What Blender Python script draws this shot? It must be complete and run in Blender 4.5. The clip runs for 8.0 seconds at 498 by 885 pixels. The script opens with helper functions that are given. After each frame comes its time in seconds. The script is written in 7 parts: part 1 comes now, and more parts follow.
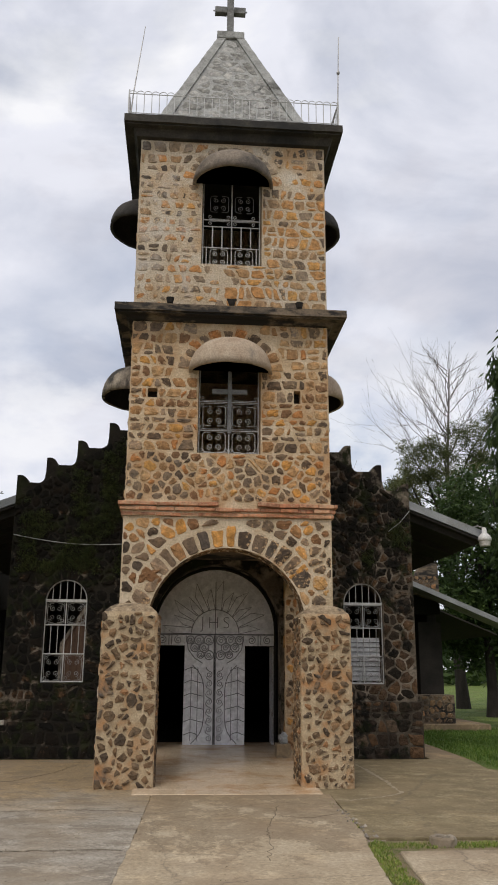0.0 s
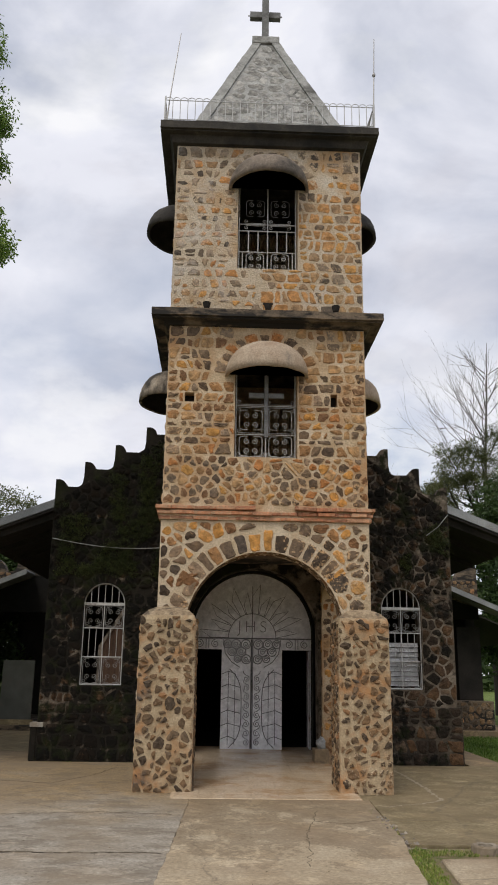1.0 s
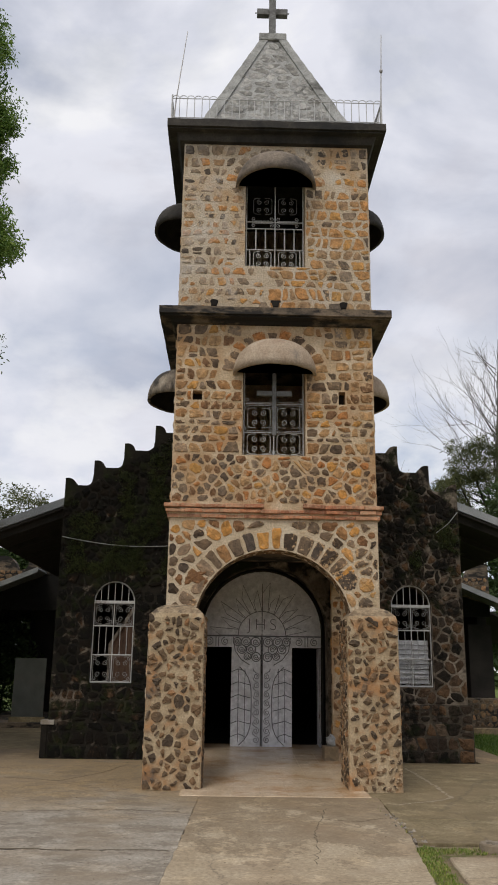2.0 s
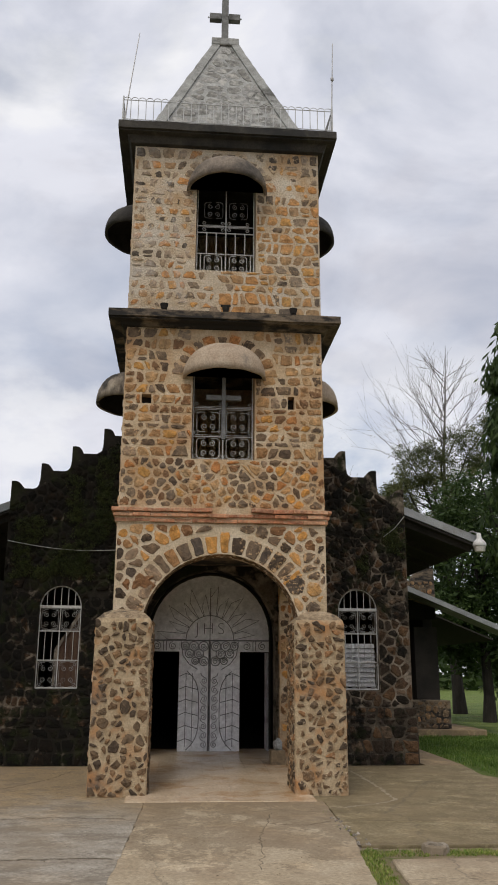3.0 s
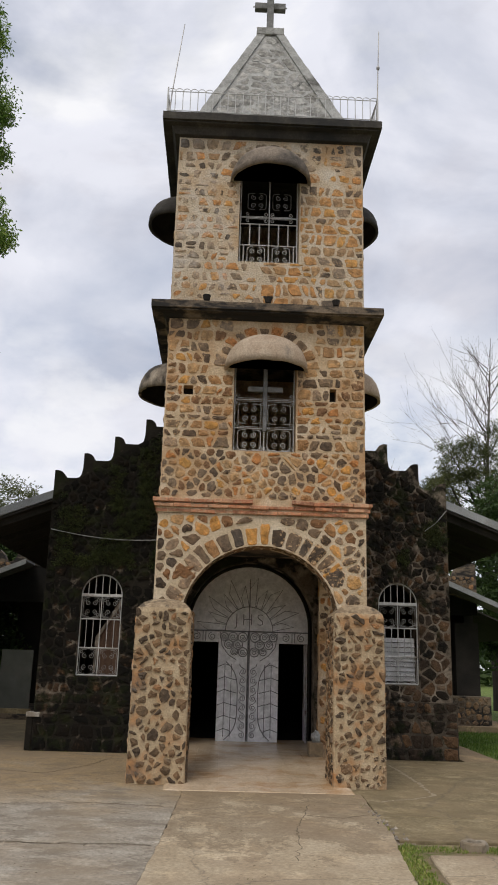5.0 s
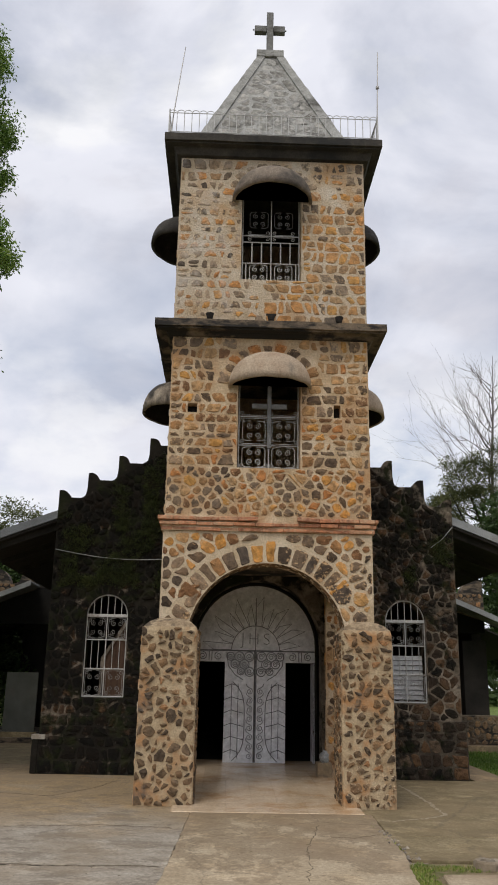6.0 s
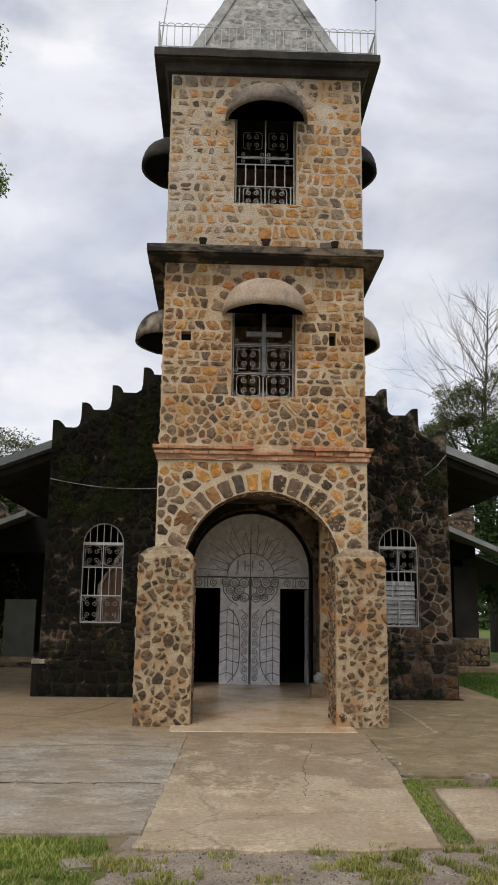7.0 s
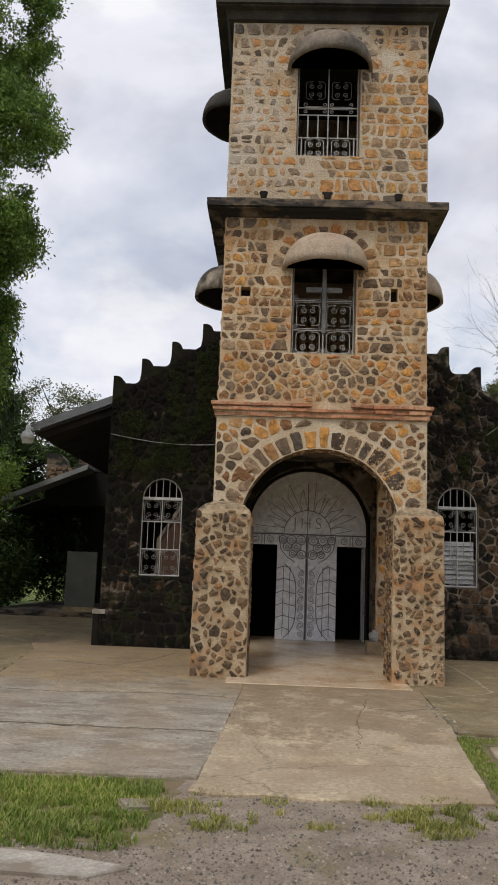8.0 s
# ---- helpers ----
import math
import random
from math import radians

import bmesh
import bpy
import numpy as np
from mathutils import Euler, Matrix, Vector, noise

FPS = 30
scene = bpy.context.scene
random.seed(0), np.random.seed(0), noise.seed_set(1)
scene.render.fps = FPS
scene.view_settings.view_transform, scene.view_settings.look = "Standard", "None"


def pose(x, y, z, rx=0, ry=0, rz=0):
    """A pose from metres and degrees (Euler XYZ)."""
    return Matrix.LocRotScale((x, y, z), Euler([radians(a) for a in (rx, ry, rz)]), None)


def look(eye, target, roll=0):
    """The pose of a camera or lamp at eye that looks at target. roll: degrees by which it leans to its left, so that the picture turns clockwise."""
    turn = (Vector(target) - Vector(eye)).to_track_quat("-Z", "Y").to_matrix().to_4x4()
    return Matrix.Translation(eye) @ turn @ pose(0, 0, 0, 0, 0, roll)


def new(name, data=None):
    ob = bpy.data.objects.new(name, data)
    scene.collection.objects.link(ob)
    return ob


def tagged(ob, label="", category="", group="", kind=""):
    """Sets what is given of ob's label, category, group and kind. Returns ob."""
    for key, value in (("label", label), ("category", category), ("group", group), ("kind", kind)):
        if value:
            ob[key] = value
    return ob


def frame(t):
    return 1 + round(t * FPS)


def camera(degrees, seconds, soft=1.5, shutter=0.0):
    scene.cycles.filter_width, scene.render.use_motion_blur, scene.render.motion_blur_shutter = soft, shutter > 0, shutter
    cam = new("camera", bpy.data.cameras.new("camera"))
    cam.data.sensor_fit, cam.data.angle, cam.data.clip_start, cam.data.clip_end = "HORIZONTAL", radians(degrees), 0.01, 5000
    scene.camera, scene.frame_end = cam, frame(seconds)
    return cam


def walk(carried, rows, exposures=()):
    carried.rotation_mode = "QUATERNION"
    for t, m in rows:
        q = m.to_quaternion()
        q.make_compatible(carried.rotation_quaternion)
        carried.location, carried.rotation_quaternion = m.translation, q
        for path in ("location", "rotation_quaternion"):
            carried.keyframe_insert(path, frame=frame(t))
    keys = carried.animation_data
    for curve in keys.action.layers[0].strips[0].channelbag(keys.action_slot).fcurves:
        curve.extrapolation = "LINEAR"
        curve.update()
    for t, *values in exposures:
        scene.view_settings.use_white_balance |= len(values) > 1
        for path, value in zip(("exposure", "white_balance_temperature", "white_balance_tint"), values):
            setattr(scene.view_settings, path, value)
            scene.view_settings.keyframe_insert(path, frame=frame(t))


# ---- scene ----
cam = camera(33.39, 8.0, soft=1.8)

PATH = [
    (0.0, pose(-0.744, -13.866, 1.777, 105.168, -0.390, -4.582)),
    (0.5, pose(-0.762, -13.856, 1.767, 105.411, -0.622, -3.812)),
    (1.0, pose(-0.780, -13.861, 1.775, 105.422, -0.843, -2.224)),
    (1.2, pose(-0.747, -13.872, 1.788, 105.288, -0.924, -0.891)),
    (2.3, pose(-0.700, -13.862, 1.784, 105.231, -0.584, -2.102)),
    (2.5, pose(-0.686, -13.867, 1.813, 105.289, -0.389, -3.232)),
    (3.0, pose(-0.682, -13.873, 1.805, 105.473, -0.314, -4.735)),
    (3.5, pose(-0.692, -13.838, 1.812, 105.403, -0.490, -4.963)),
    (4.0, pose(-0.702, -13.851, 1.809, 104.963, -0.956, -4.876)),
    (4.5, pose(-0.703, -13.853, 1.806, 104.848, -1.434, -4.309)),
    (5.0, pose(-0.684, -13.861, 1.806, 104.875, -1.608, -2.162)),
    (5.2, pose(-0.693, -13.833, 1.840, 105.102, -1.424, -1.944)),
    (6.3, pose(-0.711, -13.812, 1.728, 106.461, -0.884, -1.907)),
    (6.5, pose(-0.731, -13.771, 1.755, 104.070, -0.733, -2.097)),
    (7.0, pose(-0.738, -13.752, 1.747, 101.467, -0.735, -2.219)),
    (7.5, pose(-0.741, -13.757, 1.737, 99.999, -1.446, -0.197)),
    (8.0, pose(-0.731, -13.727, 1.716, 98.541, -2.087, 1.649)),
]
walk(cam, PATH, [(0.0, 0.0), (1.2, 0.0), (2.5, -0.12), (3.0, -0.08), (3.5, 0.0), (8.0, 0.0)])

# ---- world and light ----
world = bpy.data.worlds.new("sky")
scene.world = world
world.use_nodes = True
wn, wl = world.node_tree.nodes, world.node_tree.links
wn.clear()
w_out = wn.new("ShaderNodeOutputWorld")
w_bg = wn.new("ShaderNodeBackground")
w_sky = wn.new("ShaderNodeTexSky")
w_sky.sky_type = "NISHITA"
w_sky.sun_disc = False
w_sky.sun_elevation = radians(58)
w_sky.sun_rotation = radians(200)
w_dim = wn.new("ShaderNodeVectorMath")
w_dim.operation = "SCALE"
w_dim.inputs[3].default_value = 0.11
wl.new(w_sky.outputs[0], w_dim.inputs[0])
w_noise = wn.new("ShaderNodeTexNoise")
w_noise.inputs["Scale"].default_value = 3.2
w_noise.inputs["Detail"].default_value = 7
w_noise.inputs["Roughness"].default_value = 0.52
w_noise.inputs["Distortion"].default_value = 0.35
w_cover = wn.new("ShaderNodeValToRGB")
w_cover.color_ramp.elements[0].position = 0.30
w_cover.color_ramp.elements[0].color = (0.45, 0.45, 0.45, 1)
w_cover.color_ramp.elements[1].position = 0.52
wl.new(w_noise.outputs[0], w_cover.inputs[0])
w_dir = wn.new("ShaderNodeTexCoord")
w_map = wn.new("ShaderNodeMapping")
w_map.inputs["Location"].default_value = (1.3, 0.2, 0.45)
w_map.inputs["Scale"].default_value = (1.0, 1.0, 1.7)
wl.new(w_dir.outputs["Generated"], w_map.inputs[0])
w_tone = wn.new("ShaderNodeTexNoise")
w_tone.inputs["Scale"].default_value = 3.6
w_tone.inputs["Detail"].default_value = 8
w_tone.inputs["Roughness"].default_value = 0.52
w_tone.inputs["Distortion"].default_value = 0.25
wl.new(w_map.outputs[0], w_tone.inputs["Vector"])
wl.new(w_map.outputs[0], w_noise.inputs["Vector"])
w_cloud = wn.new("ShaderNodeValToRGB")
for w_at, w_rgb in ((0.46, (0.765, 0.775, 0.85)), (0.55, (0.80, 0.81, 0.885))):
    w_el = w_cloud.color_ramp.elements.new(w_at)
    w_el.color = (*w_rgb, 1)
w_cloud.color_ramp.elements[0].position = 0.38
w_cloud.color_ramp.elements[0].color = (0.69, 0.69, 0.755, 1)
w_cloud.color_ramp.elements[3].position = 0.62
w_cloud.color_ramp.elements[3].color = (0.90, 0.90, 0.93, 1)
wl.new(w_tone.outputs[0], w_cloud.inputs[0])
w_mix = wn.new("ShaderNodeMix")
w_mix.data_type = "RGBA"
wl.new(w_cover.outputs[0], w_mix.inputs[0])
wl.new(w_dim.outputs[0], w_mix.inputs[6])
wl.new(w_cloud.outputs[0], w_mix.inputs[7])
w_heap = wn.new("ShaderNodeTexNoise")
w_heap.inputs["Scale"].default_value = 5.5
w_heap.inputs["Detail"].default_value = 9
w_heap.inputs["Roughness"].default_value = 0.55
wl.new(w_map.outputs[0], w_heap.inputs["Vector"])
w_edge = wn.new("ShaderNodeValToRGB")
w_edge.color_ramp.elements[0].position = 0.50
w_edge.color_ramp.elements[1].position = 0.60
wl.new(w_heap.outputs[0], w_edge.inputs[0])
w_split = wn.new("ShaderNodeSeparateXYZ")
wl.new(w_dir.outputs["Generated"], w_split.inputs[0])
w_band = wn.new("ShaderNodeValToRGB")
w_band.color_ramp.elements[0].position = 0.08
w_band.color_ramp.elements[0].color = (0.5, 0.5, 0.5, 1)
w_band.color_ramp.elements[1].position = 0.42
w_band.color_ramp.elements[1].color = (0, 0, 0, 1)
w_top = w_band.color_ramp.elements.new(0.28)
w_top.color = (0.55, 0.55, 0.55, 1)
wl.new(w_split.outputs[2], w_band.inputs[0])
w_fac = wn.new("ShaderNodeMath")
w_fac.operation = "MULTIPLY"
wl.new(w_edge.outputs[0], w_fac.inputs[0])
wl.new(w_band.outputs[0], w_fac.inputs[1])
w_bank = wn.new("ShaderNodeMix")
w_bank.data_type = "RGBA"
w_bank.inputs[7].default_value = (0.93, 0.93, 0.945, 1)
wl.new(w_fac.outputs[0], w_bank.inputs[0])
wl.new(w_mix.outputs[2], w_bank.inputs[6])
wl.new(w_bank.outputs[2], w_bg.inputs[0])
w_bg.inputs[1].default_value = 1.05
wl.new(w_bg.outputs[0], w_out.inputs[0])

sun = new("sun", bpy.data.lights.new("sun", "SUN"))
sun.data.energy = 1.5
sun.data.angle = radians(22)
sun.data.color = (1.0, 0.92, 0.80)
sun.matrix_world = look((-5, -12, 20), (0, 0, 0))


# ---- materials ----
def ramp_node(nt, stops):
    r = nt.nodes.new("ShaderNodeValToRGB")
    e = r.color_ramp.elements
    while len(e) < len(stops):
        e.new(0.5)
    for k, (p, c) in enumerate(stops):
        e[k].position = p
        e[k].color = (*c, 1) if len(c) == 3 else c
    return r


def base_mat(name, rough=0.8, metal=0.0, spec=0.3):
    m = bpy.data.materials.new(name)
    m.use_nodes = True
    b = m.node_tree.nodes["Principled BSDF"]
    b.inputs["Roughness"].default_value = rough
    b.inputs["Metallic"].default_value = metal
    b.inputs["Specular IOR Level"].default_value = spec
    return m, m.node_tree, b


def noise_node(nt, scale, detail=4, rough=0.55, stretch=(1, 1, 1)):
    g = nt.nodes.new("ShaderNodeNewGeometry")
    mp = nt.nodes.new("ShaderNodeMapping")
    mp.inputs["Scale"].default_value = stretch
    nt.links.new(g.outputs["Position"], mp.inputs[0])
    n = nt.nodes.new("ShaderNodeTexNoise")
    n.inputs["Scale"].default_value = scale
    n.inputs["Detail"].default_value = detail
    n.inputs["Roughness"].default_value = rough
    nt.links.new(mp.outputs[0], n.inputs["Vector"])
    return n


def mix_node(nt, fac, a, b, mode="MIX"):
    x = nt.nodes.new("ShaderNodeMix")
    x.data_type = "RGBA"
    x.blend_type = mode
    for sock, v in ((x.inputs[0], fac), (x.inputs[6], a), (x.inputs[7], b)):
        if isinstance(v, (int, float)):
            sock.default_value = v
        elif isinstance(v, tuple):
            sock.default_value = (*v, 1)
        else:
            nt.links.new(v, sock)
    return x.outputs[2]


def bump(nt, bsdf, height, strength, distance=0.02):
    b = nt.nodes.new("ShaderNodeBump")
    b.inputs["Strength"].default_value = strength
    b.inputs["Distance"].default_value = distance
    nt.links.new(height, b.inputs["Height"])
    nt.links.new(b.outputs[0], bsdf.inputs["Normal"])


def mottled(name, stops, scale, fine=40, rough=0.85, stain=None, stain_scale=0.8, stain_range=(0.5, 0.65), stretch=(1, 1, 1), bumps=0.4, metal=0.0, spec=0.3, dist=0.02):
    """A surface with broad tone changes, fine grain, and stains with their own shape."""
    m, nt, b = base_mat(name, rough, metal, spec)
    n1 = noise_node(nt, scale, 5, 0.6, stretch)
    col = ramp_node(nt, stops)
    nt.links.new(n1.outputs[0], col.inputs[0])
    c = col.outputs[0]
    n2 = noise_node(nt, fine, 4, 0.65)
    g = ramp_node(nt, [(0.3, (0.72, 0.72, 0.72)), (0.7, (1.2, 1.2, 1.2))])
    nt.links.new(n2.outputs[0], g.inputs[0])
    c = mix_node(nt, 1.0, c, g.outputs[0], "MULTIPLY")
    if stain:
        n3 = noise_node(nt, stain_scale, 6, 0.62, stretch)
        f = ramp_node(nt, [(stain_range[0], (0, 0, 0)), (stain_range[1], (1, 1, 1))])
        nt.links.new(n3.outputs[0], f.inputs[0])
        c = mix_node(nt, f.outputs[0], c, stain)
    nt.links.new(c, b.inputs["Base Color"])
    if bumps:
        bump(nt, b, n2.outputs[0], bumps, dist)
    return m


def stone_mat(name, stops, island, smear, smear_range, grain=22, dark=None, dark_scale=0.9, dark_range=(0.45, 0.6), lap=0.2, cast=None):
    """Field stones, each of its own tone; mortar laps over their rims and smears across some."""
    m, nt, b = base_mat(name, 0.86, 0, 0.25)
    if island:
        rnd = nt.nodes.new("ShaderNodeNewGeometry").outputs["Random Per Island"]
    else:
        rnd = nt.nodes.new("ShaderNodeObjectInfo").outputs["Random"]
    col = ramp_node(nt, stops)
    col.color_ramp.interpolation = "CONSTANT"
    nt.links.new(rnd, col.inputs[0])
    n1 = noise_node(nt, 9, 7, 0.72)
    v = ramp_node(nt, [(0.3, (0.42, 0.41, 0.40)), (0.5, (0.95, 0.94, 0.92)), (0.72, (1.6, 1.5, 1.36))])
    nt.links.new(n1.outputs[0], v.inputs[0])
    c = mix_node(nt, 1.0, col.outputs[0], v.outputs[0], "MULTIPLY")
    n2 = noise_node(nt, grain, 6, 0.72)
    rim = nt.nodes.new("ShaderNodeAttribute")
    rim.attribute_name = "rim"
    lapped = nt.nodes.new("ShaderNodeMath")
    lapped.operation = "MULTIPLY_ADD"
    nt.links.new(rim.outputs["Fac"], lapped.inputs[0])
    lapped.inputs[1].default_value = lap
    nt.links.new(n2.outputs[0], lapped.inputs[2])
    broad = noise_node(nt, 0.75, 3, 0.5)
    more = nt.nodes.new("ShaderNodeMath")
    more.operation = "MULTIPLY_ADD"
    nt.links.new(broad.outputs[0], more.inputs[0])
    more.inputs[1].default_value = 0.5
    nt.links.new(lapped.outputs[0], more.inputs[2])
    f = ramp_node(nt, [(smear_range[0] + 0.25, (0, 0, 0)), (smear_range[1] + 0.25, (1, 1, 1))])
    nt.links.new(more.outputs[0], f.inputs[0])
    grit = ramp_node(nt, [(0.3, (0.75, 0.73, 0.70)), (0.7, (1.15, 1.15, 1.15))])
    nt.links.new(n1.outputs[0], grit.inputs[0])
    c = mix_node(nt, f.outputs[0], c, mix_node(nt, 1.0, smear, grit.outputs[0], "MULTIPLY"))
    if cast:
        n4 = noise_node(nt, 0.55, 4, 0.55)
        fc = ramp_node(nt, [(0.36, cast[0]), (0.62, cast[1])])
        nt.links.new(n4.outputs[0], fc.inputs[0])
        c = mix_node(nt, 1.0, c, fc.outputs[0], "MULTIPLY")
    if dark:
        n3 = noise_node(nt, dark_scale, 6, 0.65)
        fd = ramp_node(nt, [(dark_range[0], (0, 0, 0)), (dark_range[1], (1, 1, 1))])
        nt.links.new(n3.outputs[0], fd.inputs[0])
        c = mix_node(nt, fd.outputs[0], c, dark)
    nt.links.new(c, b.inputs["Base Color"])
    bump(nt, b, n1.outputs[0], 0.9, 0.035)
    return m


def wash(m, tint, scale, lo, hi, x_a, x_b, share, amount=0.75, stretch=(1, 1, 1)):
    """A stain in patches that has spread from one end of a wall."""
    nt = m.node_tree
    b = nt.nodes["Principled BSDF"]
    src = b.inputs["Base Color"].links[0].from_socket
    n = noise_node(nt, scale, 7, 0.66, stretch)
    g = nt.nodes.new("ShaderNodeNewGeometry")
    sp = nt.nodes.new("ShaderNodeSeparateXYZ")
    nt.links.new(g.outputs["Position"], sp.inputs[0])
    mr = nt.nodes.new("ShaderNodeMapRange")
    mr.inputs["From Min"].default_value, mr.inputs["From Max"].default_value = x_a, x_b
    mr.inputs["To Min"].default_value, mr.inputs["To Max"].default_value = share, 0.0
    nt.links.new(sp.outputs[0], mr.inputs[0])
    sm = nt.nodes.new("ShaderNodeMath")
    nt.links.new(n.outputs[0], sm.inputs[0])
    nt.links.new(mr.outputs[0], sm.inputs[1])
    r = ramp_node(nt, [(lo, (0, 0, 0)), (hi, (amount, amount, amount))])
    nt.links.new(sm.outputs[0], r.inputs[0])
    nt.links.new(mix_node(nt, r.outputs[0], src, tint), b.inputs["Base Color"])
    return m


GREY, DGREY, BLUE = (0.15, 0.122, 0.096), (0.062, 0.052, 0.044), (0.24, 0.20, 0.16)
OCHRE, ORANGE, BROWN, TAN = (0.45, 0.265, 0.09), (0.37, 0.185, 0.075), (0.19, 0.115, 0.066), (0.39, 0.27, 0.15)
TOWER = [(0.0, GREY), (0.14, OCHRE), (0.23, DGREY), (0.37, BROWN), (0.48, BLUE), (0.56, (0.47, 0.295, 0.125)), (0.64, GREY), (0.74, TAN), (0.83, (0.085, 0.076, 0.07)), (0.90, (0.30, 0.19, 0.10))]
MIDDLE = [(0.0, GREY), (0.14, OCHRE), (0.24, (0.10, 0.078, 0.06)), (0.36, BROWN), (0.48, BLUE), (0.56, ORANGE), (0.65, (0.17, 0.135, 0.10)), (0.76, TAN), (0.86, (0.30, 0.19, 0.10))]
UPPER = [(0.0, (0.21, 0.185, 0.155)), (0.2, (0.42, 0.245, 0.11)), (0.32, (0.30, 0.27, 0.235)), (0.42, (0.135, 0.118, 0.10)), (0.53, (0.43, 0.27, 0.11)), (0.66, (0.32, 0.235, 0.15)), (0.74, (0.09, 0.082, 0.075)), (0.84, (0.37, 0.215, 0.105)), (0.93, (0.26, 0.225, 0.18))]
UPPER_T = [(0.0, (0.40, 0.24, 0.11)), (0.22, (0.30, 0.225, 0.15)), (0.36, (0.45, 0.28, 0.11)), (0.5, (0.24, 0.205, 0.165)), (0.6, (0.42, 0.26, 0.125)), (0.78, (0.14, 0.12, 0.10)), (0.86, (0.34, 0.24, 0.14))]
PILLAR = [(0.0, (0.14, 0.096, 0.058)), (0.25, (0.19, 0.122, 0.07)), (0.45, (0.088, 0.064, 0.044)), (0.62, (0.235, 0.148, 0.08)), (0.78, (0.165, 0.118, 0.076)), (0.92, (0.32, 0.175, 0.085))]
NAVE = [(0.0, (0.042, 0.032, 0.025)), (0.25, (0.082, 0.054, 0.036)), (0.45, (0.026, 0.022, 0.018)), (0.65, (0.108, 0.066, 0.039)), (0.8, (0.052, 0.041, 0.033)), (0.92, (0.125, 0.092, 0.066))]
COOL_WARM = ((1.05, 0.99, 0.92), (1.2, 1.0, 0.80))


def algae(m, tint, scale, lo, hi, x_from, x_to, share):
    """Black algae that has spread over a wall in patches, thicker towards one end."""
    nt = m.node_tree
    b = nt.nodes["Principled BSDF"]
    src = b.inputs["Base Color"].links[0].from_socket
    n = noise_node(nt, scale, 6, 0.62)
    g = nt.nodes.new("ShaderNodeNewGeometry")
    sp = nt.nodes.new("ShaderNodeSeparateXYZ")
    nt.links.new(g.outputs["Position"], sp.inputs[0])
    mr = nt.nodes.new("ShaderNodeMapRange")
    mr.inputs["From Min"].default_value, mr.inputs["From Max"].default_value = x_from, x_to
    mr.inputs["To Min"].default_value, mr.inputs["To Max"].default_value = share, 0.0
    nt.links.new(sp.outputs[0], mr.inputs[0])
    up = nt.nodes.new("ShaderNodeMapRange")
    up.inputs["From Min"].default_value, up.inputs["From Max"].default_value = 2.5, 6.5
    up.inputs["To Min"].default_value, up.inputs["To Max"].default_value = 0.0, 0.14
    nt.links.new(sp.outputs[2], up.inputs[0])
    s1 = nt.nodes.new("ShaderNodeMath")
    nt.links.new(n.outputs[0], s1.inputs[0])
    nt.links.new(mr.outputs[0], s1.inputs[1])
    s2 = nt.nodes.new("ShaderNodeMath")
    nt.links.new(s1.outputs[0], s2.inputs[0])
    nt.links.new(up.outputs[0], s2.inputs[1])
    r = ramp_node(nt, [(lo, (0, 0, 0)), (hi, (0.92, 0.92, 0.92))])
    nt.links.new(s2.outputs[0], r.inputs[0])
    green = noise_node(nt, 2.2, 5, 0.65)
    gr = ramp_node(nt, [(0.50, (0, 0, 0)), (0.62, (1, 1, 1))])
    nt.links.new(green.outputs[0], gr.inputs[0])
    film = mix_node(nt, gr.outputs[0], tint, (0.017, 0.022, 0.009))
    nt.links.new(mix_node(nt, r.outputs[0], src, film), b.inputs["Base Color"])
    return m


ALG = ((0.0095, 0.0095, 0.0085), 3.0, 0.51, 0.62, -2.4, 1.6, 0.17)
LIME = ((0.56, 0.51, 0.445), 1.5, 0.58, 0.72, -1.7, 0.9, 0.12)
PALE = (0.50, 0.385, 0.25)
M_STONE = stone_mat("tower_stone", TOWER, False, PALE, (0.63, 0.72), 16, cast=COOL_WARM)
M_MID = stone_mat("middle_stone", MIDDLE, False, PALE, (0.62, 0.72), 13, cast=COOL_WARM)
M_STONE_J = stone_mat("middle_stone_field", MIDDLE, True, PALE, (0.61, 0.71), 13, cast=COOL_WARM)
M_UPPER = wash(stone_mat("upper_stone", UPPER, True, (0.54, 0.46, 0.345), (0.61, 0.71), 10, cast=COOL_WARM), *LIME, 0.6)
M_UPPER_T = stone_mat("upper_block", UPPER_T, True, (0.50, 0.385, 0.25), (0.60, 0.71), 10, cast=COOL_WARM)
M_PILLAR = stone_mat("pillar_stone", PILLAR, False, (0.47, 0.37, 0.25), (0.66, 0.74), 20)
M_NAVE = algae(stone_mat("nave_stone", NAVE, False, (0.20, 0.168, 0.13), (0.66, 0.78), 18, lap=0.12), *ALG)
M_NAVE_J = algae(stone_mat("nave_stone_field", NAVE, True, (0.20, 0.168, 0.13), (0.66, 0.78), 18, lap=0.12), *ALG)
M_MORTAR = mottled("mortar", [(0.3, (0.40, 0.275, 0.15)), (0.55, (0.59, 0.46, 0.305)), (0.75, (0.68, 0.575, 0.43))], 2.2, 30, 0.92, (0.45, 0.27, 0.135), 1.3, (0.46, 0.64), bumps=0.8, dist=0.025)
M_MORTAR_A = mottled("arch_mortar", [(0.3, (0.46, 0.35, 0.22)), (0.55, (0.60, 0.49, 0.345)), (0.75, (0.68, 0.59, 0.455))], 2.2, 30, 0.92, (0.45, 0.27, 0.135), 1.6, (0.56, 0.72), bumps=0.8, dist=0.025)
